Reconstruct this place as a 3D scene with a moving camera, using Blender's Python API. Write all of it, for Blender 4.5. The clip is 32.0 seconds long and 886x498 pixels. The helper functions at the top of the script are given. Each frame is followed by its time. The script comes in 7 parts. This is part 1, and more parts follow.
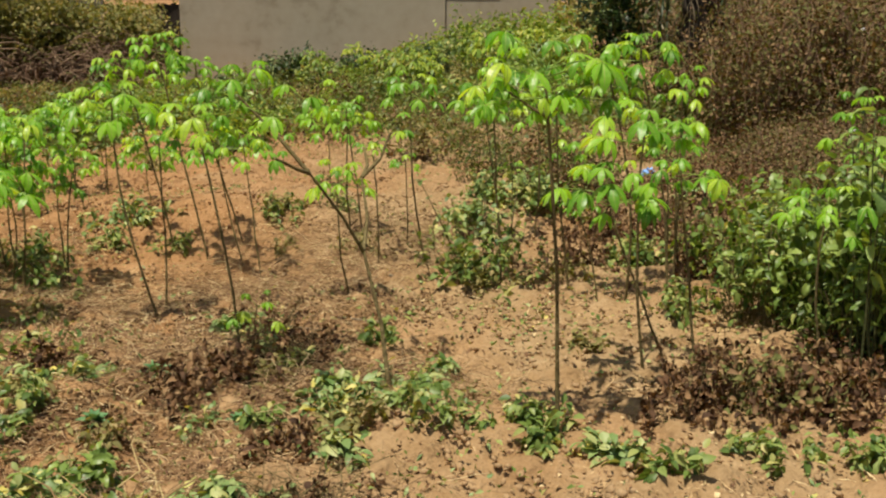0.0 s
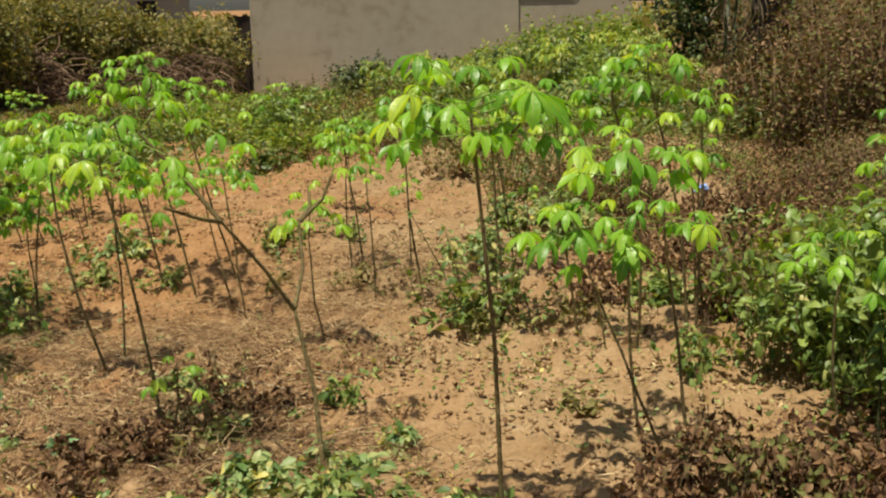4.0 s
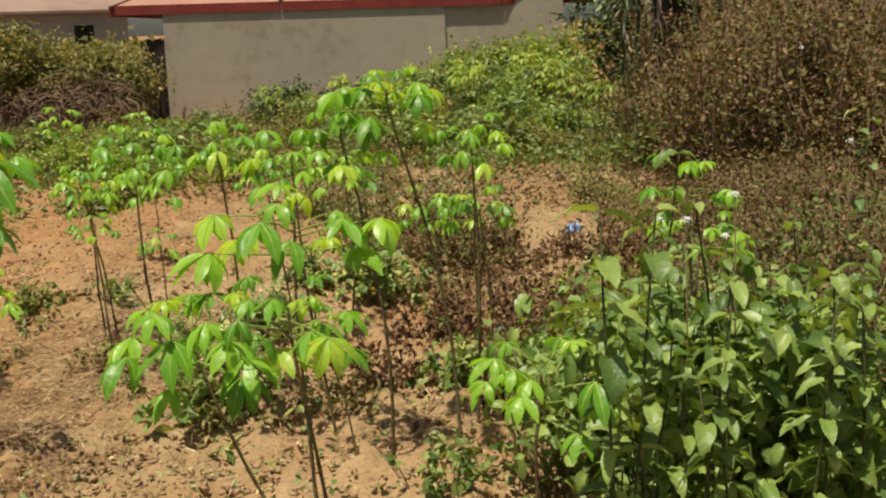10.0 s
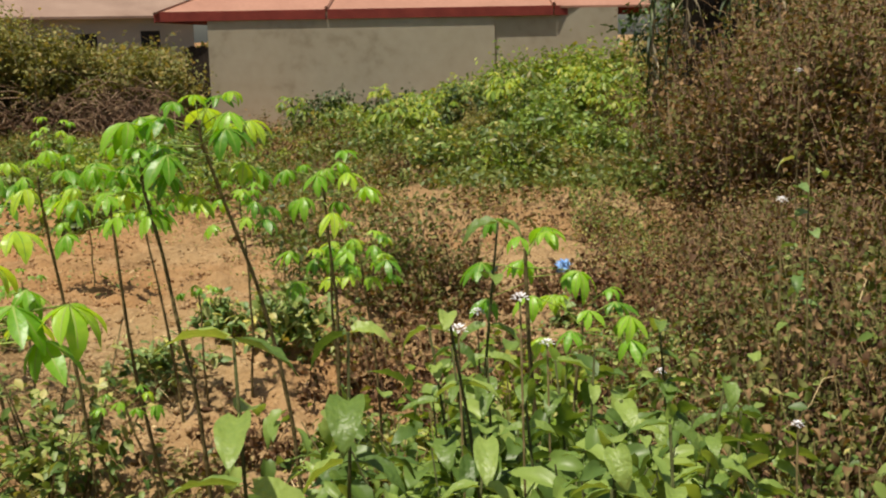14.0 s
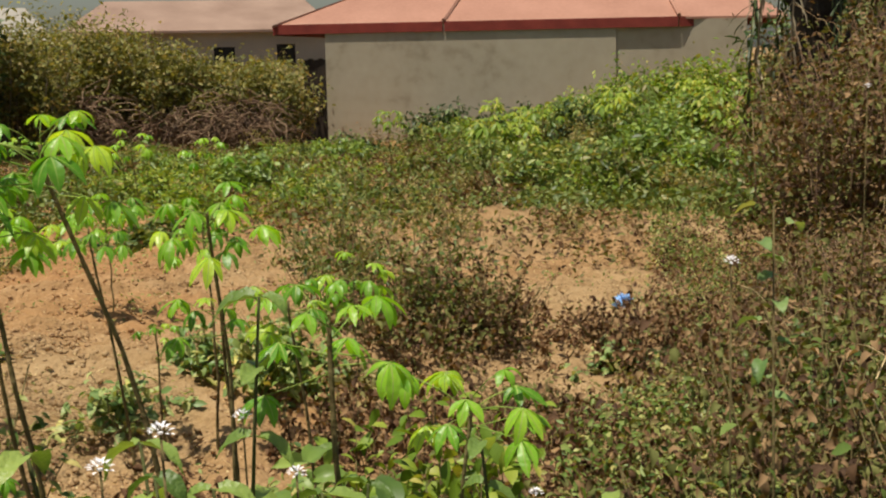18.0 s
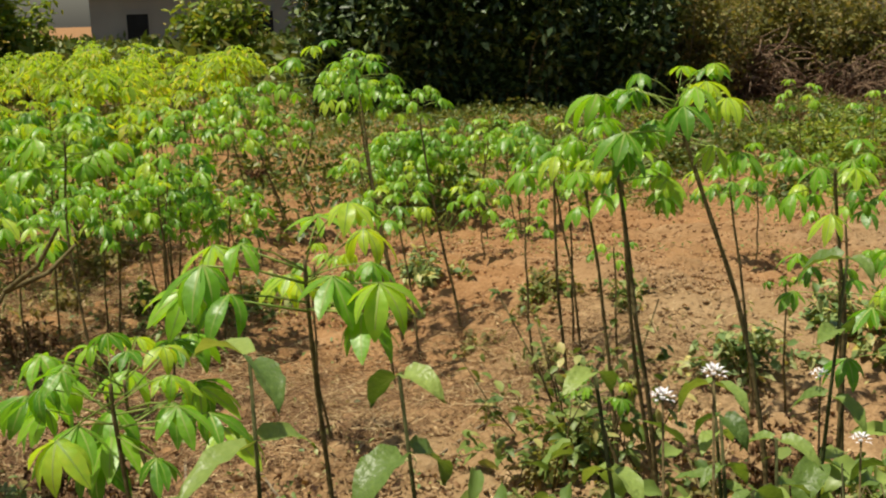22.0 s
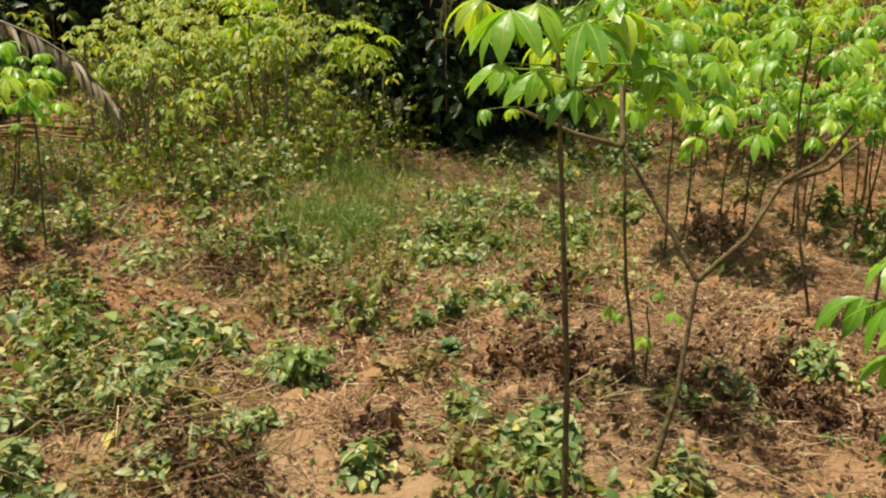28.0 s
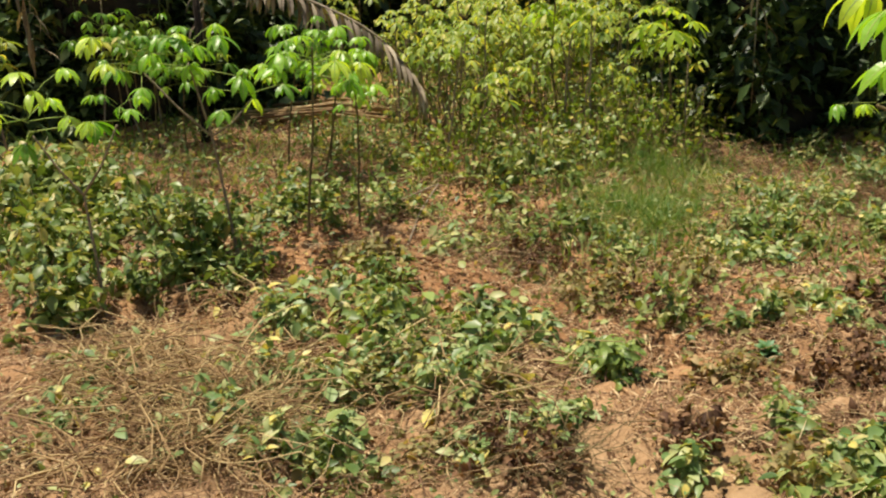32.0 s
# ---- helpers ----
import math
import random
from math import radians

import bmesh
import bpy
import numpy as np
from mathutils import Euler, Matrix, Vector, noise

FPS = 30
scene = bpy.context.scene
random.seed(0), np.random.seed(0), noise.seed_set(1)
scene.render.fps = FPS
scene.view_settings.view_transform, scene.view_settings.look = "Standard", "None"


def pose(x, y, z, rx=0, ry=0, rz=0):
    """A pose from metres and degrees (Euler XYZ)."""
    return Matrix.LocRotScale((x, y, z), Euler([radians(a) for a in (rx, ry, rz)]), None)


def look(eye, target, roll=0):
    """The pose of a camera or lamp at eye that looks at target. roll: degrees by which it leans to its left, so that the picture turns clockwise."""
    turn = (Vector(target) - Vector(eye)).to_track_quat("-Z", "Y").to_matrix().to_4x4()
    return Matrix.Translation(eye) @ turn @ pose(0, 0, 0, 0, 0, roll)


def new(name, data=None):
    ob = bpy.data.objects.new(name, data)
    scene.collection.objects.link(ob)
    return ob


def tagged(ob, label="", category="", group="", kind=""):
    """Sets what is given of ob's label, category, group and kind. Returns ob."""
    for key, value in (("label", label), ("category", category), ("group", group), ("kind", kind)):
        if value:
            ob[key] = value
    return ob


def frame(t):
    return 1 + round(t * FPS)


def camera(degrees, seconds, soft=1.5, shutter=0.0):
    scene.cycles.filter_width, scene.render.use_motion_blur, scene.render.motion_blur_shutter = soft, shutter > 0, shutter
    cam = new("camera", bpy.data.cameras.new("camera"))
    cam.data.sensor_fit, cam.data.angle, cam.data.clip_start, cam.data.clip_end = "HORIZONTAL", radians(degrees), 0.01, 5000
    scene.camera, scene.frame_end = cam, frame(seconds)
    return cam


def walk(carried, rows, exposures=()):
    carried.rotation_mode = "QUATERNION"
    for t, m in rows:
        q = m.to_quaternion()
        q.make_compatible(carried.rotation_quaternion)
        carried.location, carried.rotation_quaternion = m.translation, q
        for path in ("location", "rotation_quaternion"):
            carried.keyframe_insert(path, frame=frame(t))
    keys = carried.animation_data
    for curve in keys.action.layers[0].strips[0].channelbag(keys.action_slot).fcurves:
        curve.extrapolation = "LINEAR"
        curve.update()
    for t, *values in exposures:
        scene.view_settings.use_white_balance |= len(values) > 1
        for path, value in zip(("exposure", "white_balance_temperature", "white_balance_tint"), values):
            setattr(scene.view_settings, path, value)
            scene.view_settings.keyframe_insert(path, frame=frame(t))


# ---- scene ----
cam = camera(43.11, 32.0, soft=2.15)


def eye(x, y, z, tilt, turn, lean):
    """Camera pose: tilt from straight down, turn to the left, lean."""
    return pose(x, y, z, tilt, 0, turn) @ pose(0, 0, 0, 0, 0, lean)


PATH = [
    (0.0, eye(0.000, -0.000, 1.512, 77.45, -0.87, 0.31)),
    (0.5, eye(0.052, 0.116, 1.512, 77.86, -0.36, 0.84)),
    (1.0, eye(0.092, 0.224, 1.517, 79.10, 1.10, 0.38)),
    (1.5, eye(0.133, 0.306, 1.512, 78.23, 2.25, -0.28)),
    (2.0, eye(0.178, 0.389, 1.508, 77.97, 4.53, -0.73)),
    (2.5, eye(0.261, 0.472, 1.519, 77.89, 6.36, -0.77)),
    (3.0, eye(0.366, 0.563, 1.541, 78.45, 7.93, 0.01)),
    (3.5, eye(0.459, 0.634, 1.547, 78.30, 6.65, -0.62)),
    (4.0, eye(0.557, 0.723, 1.544, 77.68, 4.21, -1.21)),
    (4.5, eye(0.647, 0.830, 1.543, 77.89, 2.79, -1.58)),
    (6.5, eye(1.045, 1.234, 1.496, 78.14, 5.01, -1.62)),
    (7.0, eye(1.165, 1.324, 1.494, 76.74, 4.90, -0.74)),
    (7.5, eye(1.242, 1.393, 1.492, 76.51, 3.96, -1.10)),
    (8.0, eye(1.306, 1.499, 1.496, 77.33, 1.91, -0.61)),
    (8.5, eye(1.345, 1.639, 1.501, 78.67, -0.11, -1.25)),
    (9.0, eye(1.387, 1.763, 1.498, 78.11, -0.25, -1.75)),
    (9.5, eye(1.428, 1.854, 1.490, 77.66, 0.42, -1.93)),
    (10.0, eye(1.503, 1.963, 1.495, 78.72, 2.62, -1.72)),
    (10.5, eye(1.608, 2.075, 1.511, 79.44, 4.60, -1.38)),
    (11.0, eye(1.710, 2.180, 1.514, 78.73, 4.66, -0.60)),
    (11.5, eye(1.791, 2.275, 1.515, 78.55, 4.22, -0.76)),
    (12.0, eye(1.872, 2.370, 1.522, 80.01, 4.23, -0.12)),
    (12.5, eye(1.943, 2.507, 1.532, 80.26, 4.67, 0.99)),
    (13.0, eye(2.023, 2.646, 1.528, 79.99, 4.95, -0.32)),
    (13.5, eye(2.104, 2.764, 1.518, 79.72, 5.72, -0.86)),
    (15.5, eye(2.426, 3.264, 1.442, 77.98, 8.19, -0.67)),
    (16.0, eye(2.521, 3.382, 1.446, 79.12, 7.52, 0.19)),
    (16.5, eye(2.588, 3.467, 1.462, 79.80, 7.97, 0.40)),
    (17.0, eye(2.634, 3.536, 1.470, 79.91, 8.41, -0.72)),
    (17.5, eye(2.661, 3.588, 1.470, 79.83, 9.57, -0.94)),
    (18.0, eye(2.697, 3.629, 1.476, 80.04, 13.79, -1.04)),
    (18.5, eye(2.734, 3.657, 1.482, 79.56, 17.96, -0.62)),
    (19.0, eye(2.762, 3.675, 1.487, 79.06, 24.05, -0.44)),
    (19.5, eye(2.790, 3.673, 1.494, 79.19, 28.16, -0.27)),
    (20.0, eye(2.812, 3.674, 1.490, 78.78, 32.98, -0.62)),
    (20.5, eye(2.821, 3.667, 1.489, 78.58, 37.19, -0.79)),
    (21.0, eye(2.828, 3.649, 1.493, 78.75, 41.44, -1.19)),
    (21.5, eye(2.825, 3.630, 1.495, 78.78, 44.53, -1.29)),
    (22.0, eye(2.826, 3.619, 1.490, 78.21, 47.42, -1.61)),
    (22.5, eye(2.822, 3.608, 1.476, 77.10, 49.76, -1.76)),
    (23.0, eye(2.809, 3.597, 1.460, 76.19, 52.63, -1.48)),
    (23.5, eye(2.807, 3.574, 1.447, 74.85, 55.51, -1.11)),
    (24.0, eye(2.780, 3.554, 1.430, 73.26, 58.58, -1.42)),
    (24.5, eye(2.759, 3.534, 1.422, 73.33, 60.52, -0.83)),
    (25.0, eye(2.726, 3.516, 1.416, 73.01, 63.27, -0.59)),
    (25.5, eye(2.707, 3.486, 1.417, 73.50, 65.84, -0.65)),
    (27.5, eye(2.522, 3.238, 1.465, 73.09, 74.77, -0.18)),
    (28.0, eye(2.502, 3.207, 1.471, 73.39, 77.63, 0.26)),
    (28.5, eye(2.493, 3.195, 1.476, 73.18, 79.98, 0.31)),
    (29.0, eye(2.495, 3.178, 1.484, 73.12, 82.08, 0.51)),
    (29.5, eye(2.494, 3.157, 1.487, 73.11, 83.46, 0.56)),
    (30.0, eye(2.483, 3.136, 1.488, 72.89, 85.50, 0.46)),
    (30.5, eye(2.471, 3.106, 1.491, 72.51, 87.49, 0.18)),
    (31.0, eye(2.455, 3.076, 1.490, 72.29, 89.50, -0.25)),
    (31.5, eye(2.443, 3.054, 1.487, 72.18, 90.54, -0.52)),
    (32.0, eye(2.431, 3.029, 1.481, 72.62, 91.68, -0.82)),
]
walk(cam, PATH, exposures=[(0.0, 0.30, 6950, 9), (16.0, 0.32, 6950, 8), (20.5, 0.22, 6950, 8), (23.0, 0.26, 6950, 8), (25.5, 0.33, 6950, 10), (28.0, 0.47, 6950, 15), (32.0, 0.61, 6900, 16)])

# ---------------------------------------------------------------- light
world = bpy.data.worlds.new("sky")
scene.world = world
world.use_nodes = True
wn = world.node_tree.nodes
sky = wn.new("ShaderNodeTexSky")
sky.sky_type, sky.sun_disc = "NISHITA", False
sky.sun_elevation, sky.sun_rotation = radians(74), radians(215)
sky.dust_density = 2.0
wn["Background"].inputs["Strength"].default_value = 0.062
world.node_tree.links.new(sky.outputs[0], wn["Background"].inputs["Color"])
sun_data = bpy.data.lights.new("sun", "SUN")
sun_data.energy, sun_data.angle, sun_data.color = 4.4, radians(0.8), (1.0, 0.94, 0.84)
sun = new("sun", sun_data)
sun.matrix_world = look((0, 0, 30), (math.sin(radians(35)) * 0.276, math.cos(radians(35)) * 0.276, 29.039))


# ---------------------------------------------------------------- materials
def material(name, rough=0.8):
    m = bpy.data.materials.new(name)
    m.use_nodes = True
    b = m.node_tree.nodes["Principled BSDF"]
    b.inputs["Roughness"].default_value = rough
    return m, m.node_tree.nodes, m.node_tree.links, b


def ramp_of(nodes, stops):
    r = nodes.new("ShaderNodeValToRGB")
    e = r.color_ramp.elements
    e[0].position, e[0].color = stops[0][0], (*stops[0][1], 1)
    e[1].position, e[1].color = stops[-1][0], (*stops[-1][1], 1)
    for pos, col in stops[1:-1]:
        k = e.new(pos)
        k.color = (*col, 1)
    return r


def chance(nodes, links):
    """A number from 0 to 1 for each object and each loose piece of a mesh."""
    a, g, s, fr = (nodes.new(k) for k in ("ShaderNodeObjectInfo", "ShaderNodeNewGeometry", "ShaderNodeMath", "ShaderNodeMath"))
    fr.operation = "FRACT"
    links.new(a.outputs["Random"], s.inputs[0])
    links.new(g.outputs["Random Per Island"], s.inputs[1])
    links.new(s.outputs[0], fr.inputs[0])
    return fr.outputs[0]


def foliage(name, stops, glow=0.35, rough=0.45, gloss=0.35, crinkle=0.0, whole=False):
    """Leaf: colour varied leaf by leaf and in blotches, light coming through."""
    m, n, l, b = material(name, rough)
    r = ramp_of(n, stops)
    pick = n.new("ShaderNodeObjectInfo").outputs["Random"] if whole else chance(n, l)
    tex, co = n.new("ShaderNodeTexNoise"), n.new("ShaderNodeTexCoord")
    tex.inputs["Scale"].default_value = 14
    tex.inputs["Detail"].default_value = 3
    l.new(co.outputs["Object"], tex.inputs["Vector"])
    mix = n.new("ShaderNodeMath")
    mix.operation = "MULTIPLY_ADD"
    l.new(tex.outputs["Fac"], mix.inputs[0])
    mix.inputs[1].default_value = 0.5
    l.new(pick, mix.inputs[2])
    sub = n.new("ShaderNodeMath")
    sub.operation = "SUBTRACT"
    sub.inputs[1].default_value = 0.25
    l.new(mix.outputs[0], sub.inputs[0])
    l.new(sub.outputs[0], r.inputs[0])
    l.new(r.outputs[0], b.inputs["Base Color"])
    b.inputs["Specular IOR Level"].default_value = gloss
    if crinkle:
        vein, bump = n.new("ShaderNodeTexNoise"), n.new("ShaderNodeBump")
        vein.inputs["Scale"].default_value = crinkle
        vein.inputs["Detail"].default_value = 2
        bump.inputs["Strength"].default_value = 0.6
        bump.inputs["Distance"].default_value = 0.006
        l.new(co.outputs["Object"], vein.inputs["Vector"])
        l.new(vein.outputs["Fac"], bump.inputs["Height"])
        l.new(bump.outputs[0], b.inputs["Normal"])
    t, add = n.new("ShaderNodeBsdfTranslucent"), n.new("ShaderNodeMixShader")
    bright = n.new("ShaderNodeMix")
    bright.data_type, bright.blend_type = "RGBA", "MULTIPLY"
    bright.inputs[0].default_value = 1.0
    bright.inputs[7].default_value = (1.5, 1.35, 0.5, 1)
    l.new(r.outputs[0], bright.inputs[6])
    l.new(bright.outputs[2], t.inputs["Color"])
    add.inputs[0].default_value = glow
    l.new(b.outputs[0], add.inputs[1])
    l.new(t.outputs[0], add.inputs[2])
    l.new(add.outputs[0], n["Material Output"].inputs["Surface"])
    return m


def rough_stuff(name, stops, scale=8.0, bump=0.4, rough=0.9, fine=60.0, deep=0.02):
    """Soil, bark, plaster: two scales of variation and fine relief."""
    m, n, l, b = material(name, rough)
    co = n.new("ShaderNodeTexCoord")
    big, small = n.new("ShaderNodeTexNoise"), n.new("ShaderNodeTexNoise")
    big.inputs["Scale"].default_value, small.inputs["Scale"].default_value = scale, fine
    big.inputs["Detail"].default_value, small.inputs["Detail"].default_value = 6, 5
    for k in (big, small):
        l.new(co.outputs["Object"], k.inputs["Vector"])
    mix = n.new("ShaderNodeMix")
    mix.inputs[0].default_value = 0.4
    l.new(big.outputs["Fac"], mix.inputs[2])
    l.new(small.outputs["Fac"], mix.inputs[3])
    r = ramp_of(n, stops)
    l.new(mix.outputs[0], r.inputs[0])
    l.new(r.outputs[0], b.inputs["Base Color"])
    bm = n.new("ShaderNodeBump")
    bm.inputs["Strength"].default_value = bump
    bm.inputs["Distance"].default_value = deep
    l.new(mix.outputs[0], bm.inputs["Height"])
    l.new(bm.outputs[0], b.inputs["Normal"])
    b.inputs["Specular IOR Level"].default_value = 0.15
    return m


LEAF = foliage("cassava_leaf", [(0.0, (0.095, 0.275, 0.020)), (0.35, (0.185, 0.430, 0.030)), (0.7, (0.285, 0.550, 0.042)), (1.0, (0.470, 0.640, 0.060))], 0.45, 0.38, 0.55, 9, True)
LEAF_FAR = foliage("cassava_leaf_field", [(0.0, (0.20, 0.36, 0.025)), (0.5, (0.32, 0.50, 0.04)), (0.85, (0.42, 0.56, 0.055)), (1.0, (0.56, 0.56, 0.07))], 0.58)
YELLOWING = foliage("yellowing_cassava_leaf", [(0.0, (0.16, 0.28, 0.045)), (0.5, (0.30, 0.41, 0.07)), (0.85, (0.43, 0.51, 0.09)), (1.0, (0.58, 0.53, 0.12))], 0.45)
RIB = foliage("leaf_rib", [(0.0, (0.22, 0.36, 0.06)), (1.0, (0.36, 0.46, 0.11))], 0.25, 0.5)
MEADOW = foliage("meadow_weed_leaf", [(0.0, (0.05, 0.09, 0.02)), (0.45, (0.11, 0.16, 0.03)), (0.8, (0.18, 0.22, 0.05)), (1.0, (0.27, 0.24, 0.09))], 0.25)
WEED = foliage("weed_leaf", [(0.0, (0.065, 0.125, 0.028)), (0.4, (0.150, 0.230, 0.050)), (0.75, (0.265, 0.335, 0.095)), (0.92, (0.40, 0.405, 0.14)), (1.0, (0.52, 0.46, 0.17))], 0.28)
DEAD_STALK = foliage("dead_stalk", [(0.0, (0.10, 0.055, 0.034)), (0.5, (0.19, 0.115, 0.07)), (1.0, (0.34, 0.24, 0.15))], 0.05, 0.85)
GREEN_STEM = rough_stuff("green_weed_stem", [(0.3, (0.035, 0.042, 0.016)), (0.7, (0.11, 0.12, 0.045))], 30, 0.3)
BROAD = foliage("broad_leaf", [(0.0, (0.080, 0.145, 0.030)), (0.5, (0.180, 0.275, 0.060)), (1.0, (0.310, 0.410, 0.100))], 0.3, 0.42, 0.45, 9)
PALE = foliage("pale_vine_leaf", [(0.0, (0.11, 0.20, 0.055)), (0.5, (0.24, 0.34, 0.12)), (0.88, (0.44, 0.47, 0.19)), (1.0, (0.66, 0.56, 0.14))], 0.25)
DRY = foliage("dry_leaf", [(0.0, (0.052, 0.026, 0.012)), (0.4, (0.125, 0.062, 0.028)), (0.75, (0.215, 0.118, 0.052)), (1.0, (0.33, 0.215, 0.105))], 0.12, 0.8)
BRUSH = foliage("brush_leaf", [(0.0, (0.055, 0.028, 0.014)), (0.28, (0.125, 0.066, 0.032)), (0.38, (0.10, 0.115, 0.028)), (0.66, (0.175, 0.18, 0.052)), (0.74, (0.18, 0.105, 0.05)), (1.0, (0.32, 0.205, 0.10))], 0.2, 0.8)
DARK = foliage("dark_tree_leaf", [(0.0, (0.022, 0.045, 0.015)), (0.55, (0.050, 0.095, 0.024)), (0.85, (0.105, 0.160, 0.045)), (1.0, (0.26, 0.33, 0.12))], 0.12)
HEDGE = foliage("hedge_leaf", [(0.0, (0.12, 0.11, 0.035)), (0.5, (0.25, 0.24, 0.075)), (0.8, (0.34, 0.29, 0.12)), (1.0, (0.48, 0.36, 0.18))], 0.32, 0.7)
VINE_HEDGE = foliage("overgrown_hedge_leaf", [(0.0, (0.085, 0.095, 0.025)), (0.5, (0.20, 0.21, 0.058)), (0.8, (0.30, 0.28, 0.09)), (1.0, (0.44, 0.33, 0.155))], 0.28, 0.7)
LITTER = foliage("soil_litter", [(0.0, (0.13, 0.068, 0.034)), (0.45, (0.30, 0.178, 0.088)), (0.75, (0.46, 0.31, 0.157)), (1.0, (0.68, 0.54, 0.30))], 0.08, 0.85)
LUSH = foliage("lush_weed_leaf", [(0.0, (0.08, 0.15, 0.02)), (0.5, (0.18, 0.28, 0.03)), (0.85, (0.30, 0.36, 0.05)), (1.0, (0.42, 0.38, 0.09))], 0.3)
GRASS = foliage("grass_blade", [(0.0, (0.068, 0.176, 0.027)), (0.6, (0.176, 0.297, 0.054)), (1.0, (0.432, 0.405, 0.135))], 0.25)
STRAW = foliage("straw_stalk", [(0.0, (0.19, 0.110, 0.050)), (0.5, (0.38, 0.255, 0.110)), (1.0, (0.62, 0.49, 0.23))], 0.1, 0.8)
BARK = rough_stuff("green_brown_stem", [(0.3, (0.070, 0.050, 0.022)), (0.55, (0.160, 0.128, 0.056)), (0.75, (0.27, 0.225, 0.11))], 40, 0.5)
BARK_GREY = rough_stuff("grey_stem", [(0.3, (0.15, 0.12, 0.08)), (0.7, (0.36, 0.30, 0.20))], 40, 0.5)

SOIL = rough_stuff("sandy_soil", [(0.3, (0.172, 0.104, 0.049)), (0.43, (0.289, 0.189, 0.093)), (0.58, (0.351, 0.239, 0.125)), (0.75, (0.445, 0.325, 0.186))], 4.0, 1.0, 0.95, 38, 0.05)


def redden(m):
    """Redder, darker earth in wide patches and towards the west of the field."""
    n, l = m.node_tree.nodes, m.node_tree.links
    b = n["Principled BSDF"]
    co, wide, sep = n.new("ShaderNodeTexCoord"), n.new("ShaderNodeTexNoise"), n.new("ShaderNodeSeparateXYZ")
    wide.inputs["Scale"].default_value, wide.inputs["Detail"].default_value = 0.7, 7
    l.new(co.outputs["Object"], wide.inputs["Vector"])
    l.new(co.outputs["Object"], sep.inputs[0])
    west, tot, tone = n.new("ShaderNodeMapRange"), n.new("ShaderNodeMath"), n.new("ShaderNodeMapRange")
    west.inputs[1].default_value, west.inputs[2].default_value = -0.2, -2.8
    west.inputs[3].default_value, west.inputs[4].default_value = 0.0, 0.42
    l.new(sep.outputs[0], west.inputs[0])
    tot.operation = "ADD"
    l.new(west.outputs[0], tot.inputs[0])
    l.new(wide.outputs["Fac"], tot.inputs[1])
    tone.inputs[1].default_value, tone.inputs[2].default_value = 0.42, 0.78
    l.new(tot.outputs[0], tone.inputs[0])
    mul = n.new("ShaderNodeMix")
    mul.data_type, mul.blend_type = "RGBA", "MULTIPLY"
    mul.inputs[7].default_value = (1.0, 0.82, 0.71, 1)
    l.new(tone.outputs[0], mul.inputs[0])
    old = b.inputs["Base Color"].links[0].from_socket
    l.new(old, mul.inputs[6])
    l.new(mul.outputs[2], b.inputs["Base Color"])


redden(SOIL)
CLOD = rough_stuff("soil_clod", [(0.3, (0.27, 0.175, 0.088)), (0.7, (0.43, 0.305, 0.172))], 25, 0.6)
redden(CLOD)
PLASTER = rough_stuff("cement_render", [(0.3, (0.265, 0.225, 0.160)), (0.45, (0.385, 0.335, 0.250)), (0.7, (0.440, 0.390, 0.300))], 0.7, 0.12, 0.9, 4)
ROOF = rough_stuff("red_metal_roof", [(0.3, (0.30, 0.150, 0.105)), (0.7, (0.42, 0.225, 0.165))], 0.8, 0.1, 0.55, 12)
FASCIA = rough_stuff("red_fascia", [(0.3, (0.16, 0.03, 0.025)), (0.7, (0.30, 0.06, 0.045))], 3, 0.1, 0.6)
PLANK = rough_stuff("dark_plank", [(0.3, (0.02, 0.015, 0.012)), (0.7, (0.06, 0.045, 0.035))], 5, 0.4)
PALE_WALL = rough_stuff("pale_wall", [(0.3, (0.270, 0.252, 0.216)), (0.7, (0.372, 0.348, 0.312))], 0.5, 0.1)
BROWN_ROOF = rough_stuff("rust_roof", [(0.3, (0.20, 0.13, 0.10)), (0.7, (0.34, 0.24, 0.19))], 0.6, 0.1)
DARK_VOID = rough_stuff("dark_opening", [(0.3, (0.012, 0.012, 0.012)), (0.7, (0.03, 0.03, 0.03))], 2, 0.1)
WHITE = rough_stuff("white_petal", [(0.3, (0.70, 0.68, 0.70)), (0.7, (0.85, 0.83, 0.86))], 20, 0.1, 0.6)
BLUE = rough_stuff("blue_plastic", [(0.3, (0.12, 0.28, 0.60)), (0.55, (0.25, 0.45, 0.80)), (0.75, (0.60, 0.72, 0.90))], 18, 0.1, 0.35)
FROND_DRY = foliage("dry_frond", [(0.0, (0.14, 0.11, 0.07)), (0.5, (0.28, 0.23, 0.15)), (1.0, (0.42, 0.36, 0.24))], 0.1, 0.7)
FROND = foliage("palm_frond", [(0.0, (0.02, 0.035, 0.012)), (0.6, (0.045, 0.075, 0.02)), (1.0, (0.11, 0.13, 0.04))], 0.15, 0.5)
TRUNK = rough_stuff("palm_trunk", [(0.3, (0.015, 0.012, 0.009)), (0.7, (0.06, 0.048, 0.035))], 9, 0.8)


